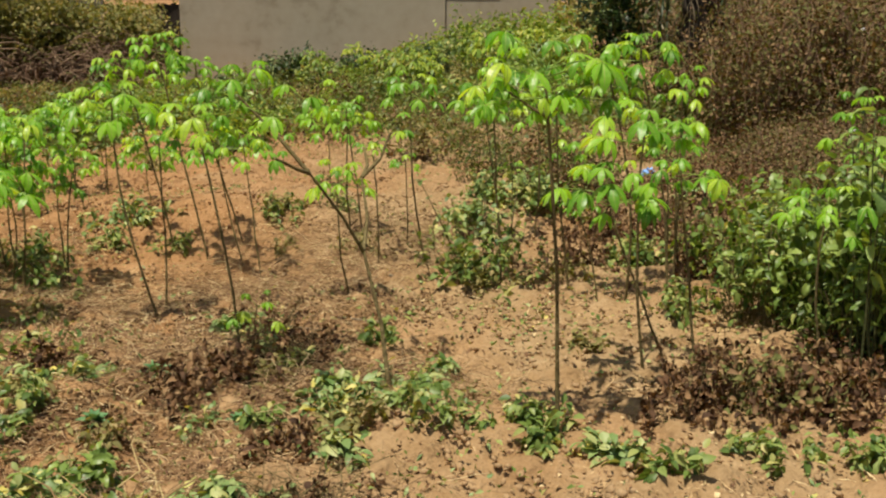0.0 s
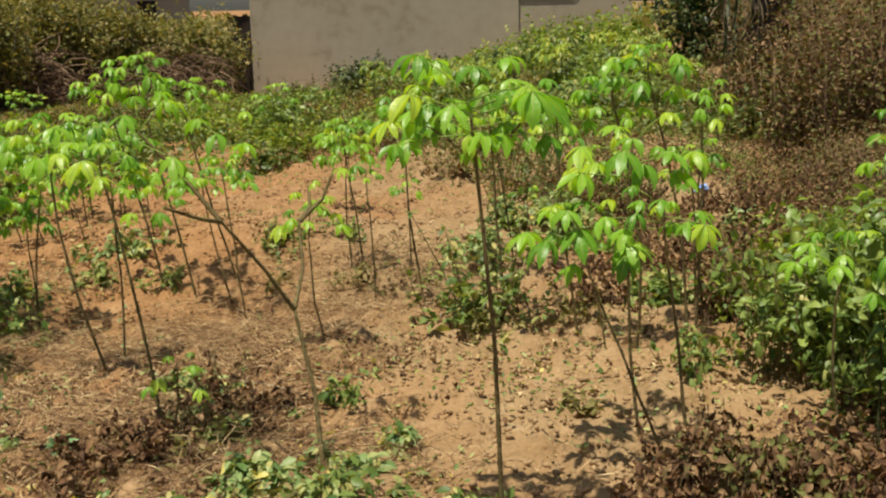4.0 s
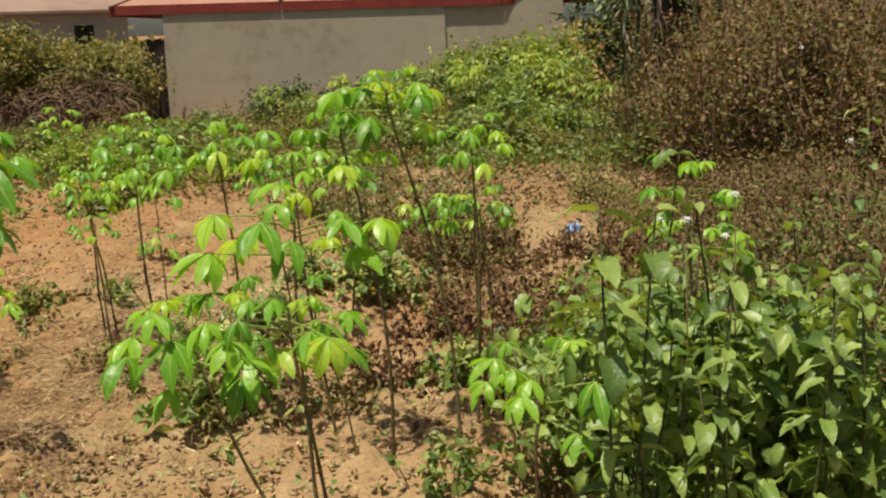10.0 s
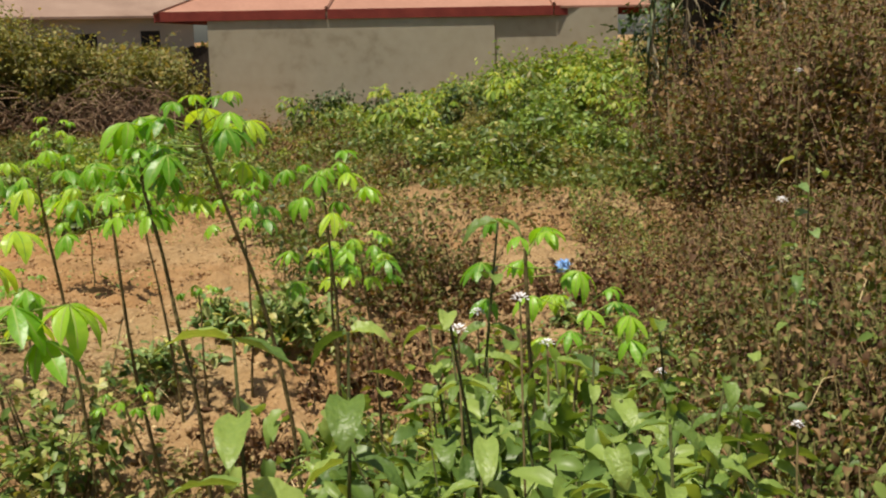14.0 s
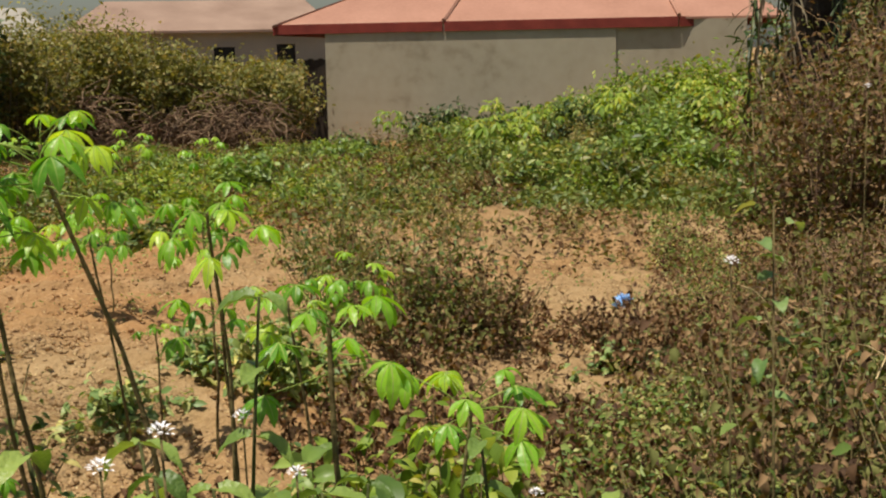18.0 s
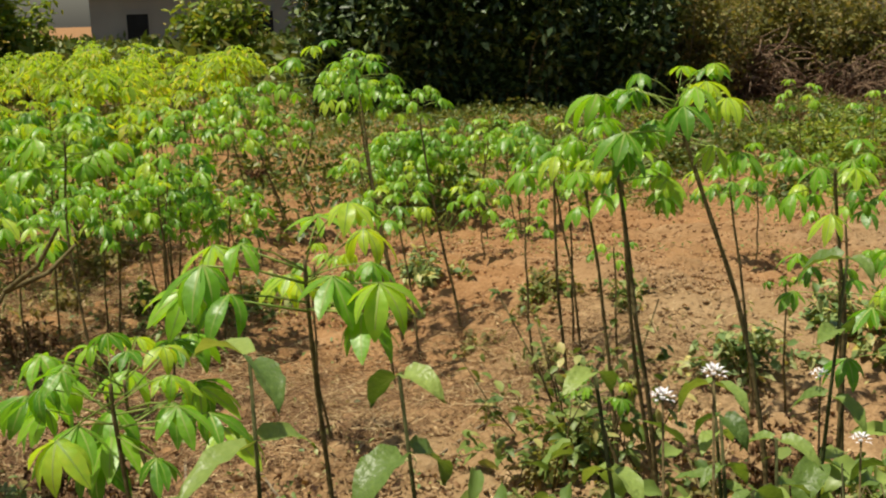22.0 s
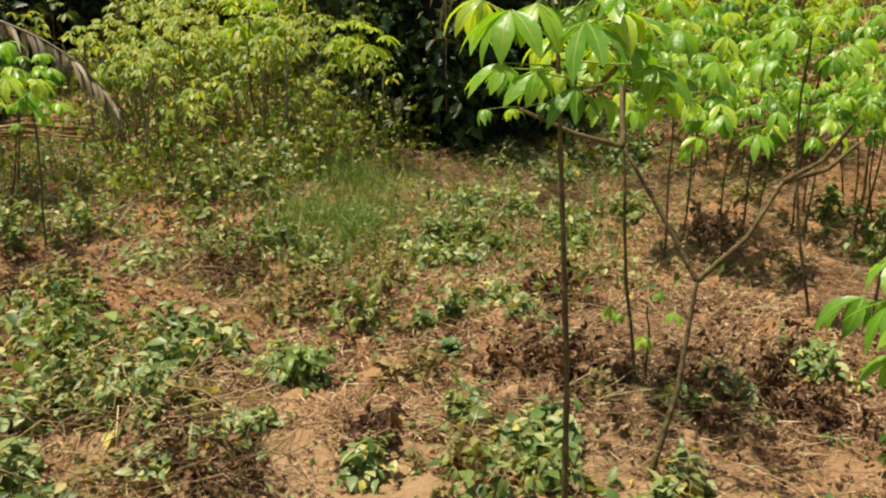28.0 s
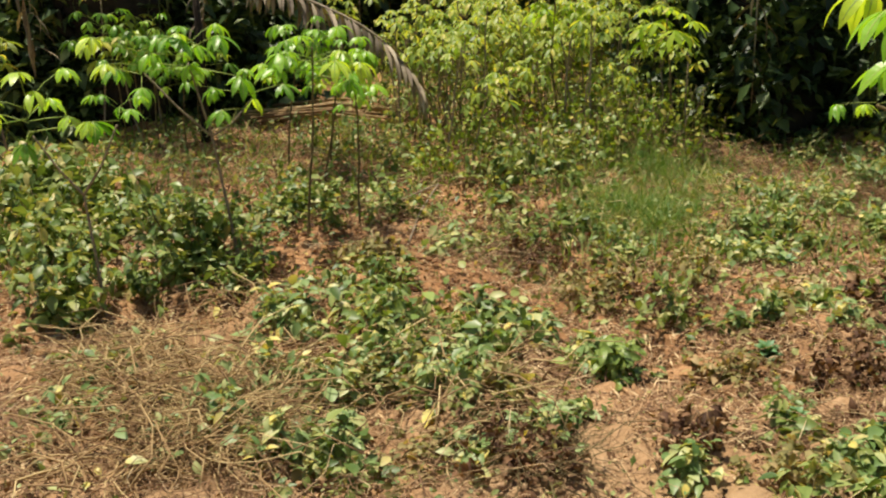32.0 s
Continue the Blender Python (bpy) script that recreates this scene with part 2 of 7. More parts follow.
# ---------------------------------------------------------------- ground shape
def _hash(i, j, s):
    v = np.sin(i * 127.1 + j * 311.7 + s * 74.7) * 43758.5453
    return v - np.floor(v)
def vnoise(x, y, s=0):
    x = np.asarray(x, float); y = np.asarray(y, float)
    i = np.floor(x); j = np.floor(y); u = x - i; v = y - j
    u = u * u * (3 - 2 * u); v = v * v * (3 - 2 * v)
    a, b = _hash(i, j, s), _hash(i + 1, j, s)
    c, d = _hash(i, j + 1, s), _hash(i + 1, j + 1, s)
    return (a * (1 - u) + b * u) * (1 - v) + (c * (1 - u) + d * u) * v
def step(a, b, x):
    t = np.clip((np.asarray(x, float) - a) / (b - a), 0, 1)
    return t * t * (3 - 2 * t)
def height(x, y):
    x = np.asarray(x, float); y = np.asarray(y, float)
    r = np.hypot(x - 0.5, y - 6)
    farm = 1 - step(14, 30, r)
    z = -0.5 * step(12, 29, y) * (1 - step(6, 12, np.abs(x)) * 0.4)
    # the rough ground climbs towards the house's far corner
    z = z + 0.5 * step(-2.5, 2.8, x) * step(16, 26, y) * (1 - step(30, 40, y))
    z = z + farm * (-0.10 - 0.04 * step(4.4, 5.2, y) + 0.17 * (vnoise(x * 0.85 + 3.3, y * 0.85 + 1.7, 1) - 0.5) + 0.07 * (vnoise(x * 2.3, y * 2.3, 2) - 0.5))
    z = z + 0.03 * (vnoise(x * 6, y * 6, 3) - 0.5) * farm
    z = z + 0.8 * step(3.4, 7.5, x) * step(5.5, 9, y)
    # terrace across the field, hollows before it, a heaped mound
    z = z + 0.23 * np.exp(-((y - 8.5 - 0.15 * x) / 0.75) ** 2) * step(-2.4, -0.8, x) * (1 - step(0.7, 1.5, x))
    z = z - 0.12 * np.exp(-((x + 2.0) / 1.0) ** 2 - ((y - 6.5) / 1.0) ** 2)
    z = z - 0.07 * np.exp(-((x - 2.1) / 1.2) ** 2 - ((y - 10.7) / 1.5) ** 2)
    z = z + 0.03 * np.exp(-((x + 0.85) / 0.5) ** 2 - ((y - 4.4) / 0.4) ** 2)
    # ditch between the mounds on the west side
    d = np.abs((y - 3.55) - 0.32 * (x + 1.8))
    z = z - 0.14 * np.exp(-(d / 0.3) ** 2) * step(-4.5, -3, x) * (1 - step(-1.2, -0.5, x))
    return z


rng = np.random.default_rng(7)


# ---------------------------------------------------------------- mesh tools
def under(name, me, parent, label=""):
    ob = new(name, me)
    ob.parent = parent
    if label:
        ob["label"] = label
    return ob


def thing(name, at, label, category, group="", kind=""):
    ob = new(name)
    ob.location = at
    ob.empty_display_size = 0.1
    return tagged(ob, label, category, group, kind)


def big_mesh(name, verts, tris, mat):
    """A mesh from arrays of triangles, quickly."""
    me = bpy.data.meshes.new(name)
    v, t = np.asarray(verts, np.float32), np.asarray(tris, np.int32)
    me.vertices.add(len(v))
    me.vertices.foreach_set("co", v.ravel())
    me.loops.add(t.size)
    me.loops.foreach_set("vertex_index", t.ravel())
    me.polygons.add(len(t))
    me.polygons.foreach_set("loop_start", np.arange(0, t.size, 3, dtype=np.int32))
    me.materials.append(mat)
    me.update(calc_edges=True)
    return me


def flat(me):
    """Hard-edged faces, for walls, boards and sheets."""
    me.polygons.foreach_set("use_smooth", [False] * len(me.polygons))
    return me


def turns(yaw, pitch, roll):
    """Rotation matrices Rz(yaw) Ry(pitch) Rx(roll) for arrays of angles."""
    cy, sy, cp, sp, cr, sr = np.cos(yaw), np.sin(yaw), np.cos(pitch), np.sin(pitch), np.cos(roll), np.sin(roll)
    m = np.empty((len(yaw), 3, 3))
    m[:, 0, 0], m[:, 0, 1], m[:, 0, 2] = cy * cp, cy * sp * sr - sy * cr, cy * sp * cr + sy * sr
    m[:, 1, 0], m[:, 1, 1], m[:, 1, 2] = sy * cp, sy * sp * sr + cy * cr, sy * sp * cr - cy * sr
    m[:, 2, 0], m[:, 2, 1], m[:, 2, 2] = -sp, cp * sr, cp * cr
    return m


def strew(shapes, at, size, yaw, pitch, roll):
    """Copies of the given small shapes, joined: arrays of vertices and triangles."""
    vs, ts, base = [], [], 0
    which = rng.integers(0, len(shapes), len(at))
    rot = turns(yaw, pitch, roll)
    for k, (v, t) in enumerate(shapes):
        s = np.where(which == k)[0]
        if not len(s):
            continue
        w = np.einsum("nij,vj->nvi", rot[s], v) * size[s][:, None, None] + at[s][:, None, :]
        vs.append(w.reshape(-1, 3))
        ts.append((t[None] + (np.arange(len(s)) * len(v))[:, None, None]).reshape(-1, 3) + base)
        base += len(s) * len(v)
    return (np.concatenate(vs), np.concatenate(ts)) if vs else (np.zeros((0, 3)), np.zeros((0, 3), int))


def joined(pieces):
    vs, ts, base = [], [], 0
    for v, t in pieces:
        vs.append(np.asarray(v, float))
        ts.append(np.asarray(t, int) + base)
        base += len(v)
    return np.concatenate(vs), np.concatenate(ts)


def tube(points, radii, sides=6):
    """A tapering tube along points: vertices and triangles."""
    p = np.asarray(points, float)
    vs, ts = [], []
    for i in range(len(p)):
        d = p[min(i + 1, len(p) - 1)] - p[max(i - 1, 0)]
        d = d / (np.linalg.norm(d) + 1e-9)
        a = np.cross(d, (0.3, 0.9, 0.1) if abs(d[2]) > 0.8 else (0, 0, 1.0))
        a /= np.linalg.norm(a)
        b = np.cross(d, a)
        for j in range(sides):
            w = 2 * math.pi * j / sides
            vs.append(p[i] + radii[i] * (math.cos(w) * a + math.sin(w) * b))
    for i in range(len(p) - 1):
        for j in range(sides):
            q, r = i * sides + j, i * sides + (j + 1) % sides
            ts += [(q, r, r + sides), (q, r + sides, q + sides)]
    vs += [p[0], p[-1]]
    n, e = len(vs) - 2, (len(p) - 1) * sides
    for j in range(sides):
        ts += [(n, (j + 1) % sides, j), (n + 1, e + j, e + (j + 1) % sides)]
    return np.array(vs), np.array(ts)


def blade(length, width, droop, rows=3, fold=0.25, start=0.0, tip=1.0):
    """A leaf along +x, folded on its midrib, bending down along its length."""
    vs, ts = [], []
    x, z, a = 0.0, 0.0, -start
    for i in range(rows + 1):
        f = i / rows
        w = width * (math.sin(math.pi * min(1, f * 0.93 + 0.05) ** tip)) * 0.5
        vs += [(x, -w, z - abs(w) * fold * -1), (x, 0, z), (x, w, z + abs(w) * fold)]
        x += math.cos(a) * length / rows
        z += math.sin(a) * length / rows
        a -= droop / rows
    for i in range(rows):
        q = i * 3
        ts += [(q, q + 3, q + 4), (q, q + 4, q + 1), (q + 1, q + 4, q + 5), (q + 1, q + 5, q + 2)]
    return np.array(vs), np.array(ts)


def turned(shape, yaw=0.0, pitch=0.0, roll=0.0, move=(0, 0, 0), size=1.0):
    v, t = shape
    return v @ turns(np.array([yaw]), np.array([pitch]), np.array([roll]))[0].T * size + np.array(move), t


def palmate(fingers, petiole, length, width, droop, lift, seed, fine=True):
    """A cassava leaf: a stalk rising at the given lift and narrow fingers hanging from its end like an umbrella."""
    r = random.Random(seed)
    pieces = []
    cx, sx = math.cos(lift), math.sin(lift)
    end = (petiole * cx, 0, petiole * sx)
    rows = 5 if fine else 3
    if fine:
        pieces.append(tube([(0, 0, 0), (petiole * cx * 0.5, 0, petiole * sx * 0.62), end], [0.010, 0.008, 0.006], 3))
    for i in range(fingers):
        f = i / (fingers - 1) * 2 - 1
        s = (1 - 0.34 * abs(f) ** 1.6) * r.uniform(0.86, 1.08)
        b = blade(length * s, width * s * r.uniform(0.85, 1.1), droop * r.uniform(0.6, 1.3), rows, r.uniform(0.15, 0.45), r.uniform(0.3, 0.7) - 0.2 * (lift > 0.6), 1.2)
        if fine:
            v, t = b
            mid = v[1::3] + (0, 0, 0.006)
            taper = np.linspace(0.009, 0.002, len(mid))[:, None] * np.array([[0, 1.0, 0]])
            strip = np.concatenate([mid - taper, mid + taper])
            n = len(mid)
            b = joined([b, (strip, [q for i in range(n - 1) for q in ((i, i + 1, n + i + 1), (i, n + i + 1, n + i))])])
        pieces.append(turned(b, f * 2.5 + r.uniform(-0.1, 0.1), 0, r.uniform(-0.25, 0.25), end))
    return joined(pieces)


# leaf of unit reach: stalk about half, fingers about half
STALK_FACES, FINGER_FACES, RIB_FACES = 18, 30, 10
LIFTS = (0.62, 0.38, 0.18, -0.02)
PALM_FINE = [[palmate(n, p, 0.40, w, d, lift, s + 10 * k) for n, p, w, d, s in ((7, 0.64, 0.138, 0.9, 1), (7, 0.74, 0.145, 1.1, 2), (7, 0.52, 0.132, 0.75, 3), (6, 0.68, 0.142, 1.2, 4))] for k, lift in enumerate(LIFTS)]
PALM_FAR = [[palmate(n, p, 0.46, w, d, lift, s + 10 * k, False) for n, p, w, d, s in ((7, 0.60, 0.15, 0.6, 1), (6, 0.52, 0.165, 0.7, 2))] for k, lift in enumerate(LIFTS)]
LEAF_MESH = [[big_mesh("leaf", v, t, LEAF) for v, t in row] for row in PALM_FINE]
for row in LEAF_MESH:
    for me in row:
        me.materials.append(RIB)
        # the stalk and a narrow rib strip along each finger, by their place in the mesh
        me.polygons.foreach_set("material_index", [1 if i < STALK_FACES or (i - STALK_FACES) % FINGER_FACES >= FINGER_FACES - RIB_FACES else 0 for i in range(len(me.polygons))])
        me.polygons.foreach_set("use_smooth", [True] * len(me.polygons))


def crown_poses(n, reach, seed):
    """Positions down the stem's top, headings, lift steps and sizes of n leaves."""
    r = random.Random(seed)
    out = []
    for i in range(n):
        f = i / max(1, n - 1)
        k = min(3, int(f * 3.3 + r.uniform(0, 0.9)))
        out.append(((0.26 - f * 0.48) * reach + r.uniform(-0.015, 0.015), i * 2.4 + r.uniform(-0.45, 0.45), k, r.uniform(0.78, 1.14) * (0.62 + 0.38 * min(1, 0.2 + f * 1.9)), r.uniform(-0.2, 0.2)))
    return out


STEM_LABEL = "thin brown knobbly stem"
CASSAVA = "cassava plants in the field"


def stem_line(dx, dy, dz, seed, bend=0.05, n=6):
    r = random.Random(seed)
    bx, by = r.uniform(-1, 1) * bend * dz, r.uniform(-1, 1) * bend * dz
    pts = []
    for i in range(n + 1):
        f = i / n
        k = math.sin(math.pi * f)
        pts.append((dx * f + bx * k + r.uniform(-.006, .006), dy * f + by * k + r.uniform(-.006, .006), dz * f - 0.04 * (i == 0)))
    return pts


def knobs(line, rad, seed):
    """A stem with leaf scars: radius swelling at short steps."""
    p = np.array(line)
    n = 26
    s = np.linspace(0, len(p) - 1, n)
    pts = np.stack([np.interp(s, np.arange(len(p)), p[:, j]) for j in range(3)], 1)
    rr = [rad * (1.15 - 0.5 * i / n) * (1.12 if i % 2 else 0.92) for i in range(n)]
    return tube(pts, rr, 6)


def cassava(x, y, dx, dy, dz, reach, leaves, seed, label, near=True, bark=None, rad=0.011, mat=None):
    """One cassava plant; its crown's leaves are parts of their own where it stands near."""
    z = float(height(x, y))
    top = thing("cassava_plant", (x, y, z), label, "plant", CASSAVA)
    line = stem_line(dx, dy, dz, seed)
    v, t = knobs(line + [(line[-1][0], line[-1][1], line[-1][2] + 0.24 * reach)], rad, seed)
    under("stem", big_mesh("stem", v, t, bark or BARK), top, STEM_LABEL)
    crown_on(top, line[-1], reach, leaves, seed, near, mat)
    return top


def far_stand(rows, label, bark, mat):
    """Many far cassava plants that cannot be told apart: stems and crowns joined."""
    x0, y0 = rows[0][:2]
    base = np.array([x0, y0, float(height(x0, y0))])
    top = thing("cassava_stand", tuple(base), label, "plants", kind="stuff")
    stems, crowns = [], []
    for x, y, dx, dy, dz, reach, n, seed in rows:
        foot = np.array([x, y, float(height(x, y))]) - base
        line = [foot + np.array(p) for p in stem_line(dx, dy, dz, seed)]
        stems.append(tube(line, [0.008 - 0.0006 * i for i in range(len(line))], 5))
        for k, (down, yaw, step_no, size, nod) in enumerate(crown_poses(n, reach, seed)):
            crowns.append(turned(PALM_FAR[step_no][(k + seed) % 2], yaw, nod, 0, tuple(line[-1] + (0, 0, down)), reach * 1.17 * size))
    tagged(under("stems", big_mesh("stems", *joined(stems), bark), top), kind="stuff")
    tagged(under("crowns", big_mesh("crowns", *joined(crowns), mat), top), kind="stuff")


def crown_on(top, tip, reach, leaves, seed, near, mat=None):
    tip = Vector(tip)
    pieces = []
    for k, (down, yaw, step_no, size, nod) in enumerate(crown_poses(max(5, round(leaves * 0.92)), reach, seed)):
        s = reach * 1.17 * size
        if near:
            ob = under("leaf", LEAF_MESH[step_no][(k + seed) % 4], top)
            ob.matrix_local = Matrix.Translation(tip + Vector((0, 0, down))) @ Euler((0, nod, yaw)).to_matrix().to_4x4() @ Matrix.Scale(s, 4)
        else:
            pieces.append(turned(PALM_FAR[step_no][(k + seed) % 2], yaw, nod, 0, (tip.x, tip.y, tip.z + down), s))
    if pieces:
        under("crown", big_mesh("crown", *joined(pieces), mat or LEAF_FAR), top)


# ---------------------------------------------------------------- ground
def spread(a, b, dense0, dense1, fine, grow, far):
    """Grid lines: fine between dense0 and dense1, growing outwards to the far limits."""
    mid = list(np.arange(dense0, dense1, fine))
    lo, hi, s = [dense0], [dense1], fine
    while lo[-1] > -far or hi[-1] < far:
        s *= grow
        lo.append(lo[-1] - s)
        hi.append(hi[-1] + s)
    return np.array(lo[:0:-1] + mid + hi)


gx, gy = spread(0, 0, -5.5, 4.2, 0.035, 1.09, 900), spread(0, 0, 0.6, 12.0, 0.04, 1.09, 900)
GX, GY = np.meshgrid(gx, gy)
lumps = np.abs(vnoise(GX * 7.3, GY * 7.3, 6) - 0.5) * 2
GZ = height(GX, GY) + 0.065 * (vnoise(GX * 11, GY * 11, 5) - 0.5) + 0.085 * (0.4 - lumps) * vnoise(GX * 1.7, GY * 1.7, 8) + 0.034 * (vnoise(GX * 27, GY * 27, 12) - 0.5)
gi = np.arange(GX.size).reshape(GX.shape)
a, b, c, d = gi[:-1, :-1].ravel(), gi[:-1, 1:].ravel(), gi[1:, 1:].ravel(), gi[1:, :-1].ravel()
ground_mesh = big_mesh("ground", np.stack([GX.ravel(), GY.ravel(), GZ.ravel()], 1), np.concatenate([np.stack([a, b, c], 1), np.stack([a, c, d], 1)]), SOIL)
ground_mesh.polygons.foreach_set("use_smooth", [True] * len(ground_mesh.polygons))
tagged(new("ground", ground_mesh), "bare sandy brown farm soil in low mounds", "ground", kind="structure")


def box(x0, y0, z0, x1, y1, z1):
    v = np.array([(x, y, z) for z in (z0, z1) for y in (y0, y1) for x in (x0, x1)], float)
    t = np.array([(0, 2, 3), (0, 3, 1), (4, 5, 7), (4, 7, 6), (0, 1, 5), (0, 5, 4), (2, 6, 7), (2, 7, 3), (0, 4, 6), (0, 6, 2), (1, 3, 7), (1, 7, 5)])
    return v, t


def slab(quad, thick):
    """A flat panel of four corners, given a thickness downwards."""
    q = np.array(quad, float)
    v = np.concatenate([q, q - (0, 0, thick)])
    t = [(0, 1, 2), (0, 2, 3), (4, 6, 5), (4, 7, 6)]
    for i in range(4):
        j = (i + 1) % 4
        t += [(i, i + 4, j + 4), (i, j + 4, j)]
    return v, np.array(t)


# ---------------------------------------------------------------- the house behind the field
house = thing("house", (-6.15, 28.6, -0.7), "low cement-rendered house with a red metal hip roof", "house")


def on_house(name, shape, mat, label="", parent=None):
    return under(name, flat(big_mesh(name, shape[0], shape[1], mat)), parent or house, label)


# local axes: x along the front wall, y away from the field
house.rotation_euler[2] = radians(6)
on_house("front_wall", box(0, 0, -0.3, 6.65, 0.22, 2.80), PLASTER, "stained grey-beige cement wall")
on_house("side_wall", box(0, 0.222, -0.3, 0.22, 8.0, 2.80), PLASTER)
on_house("wing_wall", box(6.652, 0.06, -0.3, 9.5, 0.28, 2.80), PLASTER, "shaded cement wall of the wing")
on_house("wing_side_wall", box(9.28, 0.282, -0.3, 9.5, 8.0, 2.80), PLASTER)
on_house("back_wall", box(0.222, 7.8, -0.3, 9.278, 8.0, 2.80), PLASTER)
on_house("roof_slope", slab([(-1.2, -0.02, 2.85), (2.75, -0.02, 2.85), (3.4, 4.2, 4.6), (2.6, 4.2, 4.6)], 0.05), ROOF, "faded red metal sheet")
on_house("roof_slope", slab([(2.79, -0.02, 2.857), (8.0, -0.02, 2.857), (7.4, 4.2, 4.607), (3.44, 4.2, 4.607)], 0.05), ROOF)
on_house("roof_slope", slab([(8.04, -0.02, 2.85), (10.4, 0.3, 2.85), (8.4, 4.2, 4.6), (7.44, 4.2, 4.6)], 0.05), ROOF)
on_house("roof_slope", slab([(-1.2, -0.18, 2.84), (2.6, 4.2, 4.59), (2.6, 4.6, 4.59), (-1.2, 8.6, 2.84)], 0.05), ROOF)
on_house("roof_slope", slab([(10.4, 0.32, 2.84), (10.4, 8.6, 2.84), (8.4, 4.6, 4.59), (8.4, 4.2, 4.59)], 0.05), ROOF)
on_house("roof_slope", slab([(-1.2, 8.6, 2.83), (2.6, 4.62, 4.58), (8.4, 4.62, 4.58), (10.4, 8.6, 2.83)], 0.05), ROOF)
for x0, x1 in ((-1.2, 2.75), (2.79, 8.0)):
    on_house("fascia", box(x0, -0.045, 2.64, x1, -0.021, 2.86), FASCIA, "dark red eave board")
on_house("fascia", (lambda s: turned(s, radians(18.7), 0, 0, (8.04, -0.045, 0)))(box(0, 0, 2.64, 2.5, 0.025, 2.86)), FASCIA)
on_house("fascia", box(-1.225, -0.02, 2.62, -1.202, 8.6, 2.85), FASCIA)
on_house("hip_cap", tube([(2.77, -0.02, 2.89), (3.42, 4.2, 4.64)], [0.05, 0.05], 5), ROOF, "darker ridge cap")
on_house("hip_cap", tube([(8.02, -0.02, 2.89), (7.42, 4.2, 4.64)], [0.05, 0.05], 5), ROOF)
shed = thing("shed_door", (-6.75, 28.7, -0.75), "dark weathered plank door beside the house wall", "door")
for i in range(5):
    under("plank", flat(big_mesh("plank", *box(i * 0.125, 0, 0, i * 0.125 + 0.118, 0.04, 2.1 + 0.03 * (i % 2)), PLANK)), shed)
under("post", flat(big_mesh("post", *box(0.63, -0.05, 0, 0.74, 0.06, 2.2), PLANK)), shed)
under("rail", flat(big_mesh("rail", *box(0, 0.042, 0.5, 0.62, 0.08, 0.6), PLANK)), shed)


def far_house(x, y, turn, w, d, h, roof, wall_mat, roof_mat, label, openings):
    top = thing("distant_house", (x, y, -1.0), label, "house", "houses beyond the field")
    top.rotation_euler[2] = radians(turn)
    under("wall", flat(big_mesh("wall", *box(0, 0, 0, w, d, h), wall_mat)), top)
    for s, q in enumerate(([(-0.5, -0.5, h), (w + 0.5, -0.5, h), (w - 1, d / 2, h + roof), (1, d / 2, h + roof)], [(w + 0.5, d + 0.5, h), (-0.5, d + 0.5, h), (1, d / 2 + 0.02, h + roof), (w - 1, d / 2 + 0.02, h + roof)],
                           [(-0.5, d + 0.48, h), (-0.5, -0.48, h), (0.98, d / 2, h + roof), (0.98, d / 2 + 0.02, h + roof)], [(w + 0.5, -0.48, h), (w + 0.5, d + 0.48, h), (w - 0.98, d / 2 + 0.02, h + roof), (w - 0.98, d / 2, h + roof)])):
        under("roof_slope", flat(big_mesh("roof_slope", *slab(q, 0.12), roof_mat)), top)
    for k, (ox, oz, ow, oh) in enumerate(openings):
        win = under("window", flat(big_mesh("window", *box(ox, -0.05, oz, ox + ow, -0.01, oz + oh), DARK_VOID)), top, "dark window opening")
        under("frame", flat(big_mesh("frame", *joined([box(ox - 0.08, -0.09, oz - 0.08, ox, -0.012, oz + oh + 0.08), box(ox + ow, -0.09, oz - 0.08, ox + ow + 0.08, -0.012, oz + oh + 0.08), box(ox, -0.09, oz + oh, ox + ow, -0.012, oz + oh + 0.08), box(ox, -0.09, oz - 0.08, ox + ow, -0.012, oz)]), wall_mat)), win)
    return top


far_house(-58, 33, 55, 14, 9, 4.2, 1.6, PALE_WALL, BROWN_ROOF, "white distant house with a rust-brown roof", [(2, 1.6, 1.2, 1.4), (5.5, 1.6, 1.2, 1.4), (9, 1.6, 1.2, 1.4), (12, 1.2, 1.0, 2.0)])
far_house(-47, 44, 48, 16, 9, 4.6, 2.0, PALE_WALL, BROWN_ROOF, "pale distant house with a brown roof", [(3, 1.8, 1.2, 1.4), (8, 1.8, 1.2, 1.4), (12, 1.8, 1.2, 1.4)])
far_house(-27, 52, 22, 12, 8, 3.7, 1.6, PALE_WALL, BROWN_ROOF, "distant house with a pinkish roof above the hedge", [(6.5, 1.9, 1.0, 1.0), (9.5, 1.9, 0.9, 1.1)])
far_house(-36, 47, 30, 9, 7, 3.2, 1.8, PALE_WALL, PALE_WALL, "grey distant outbuilding behind the hedge", [(2, 1.6, 1.0, 1.0)])

# ---------------------------------------------------------------- cassava plants, one call for each row of the field
TALL = "tall cassava plant with bright green drooping leaves"
MID = "young cassava plant with bright green leaves"
LOW = "short cassava plant with a thin crown"


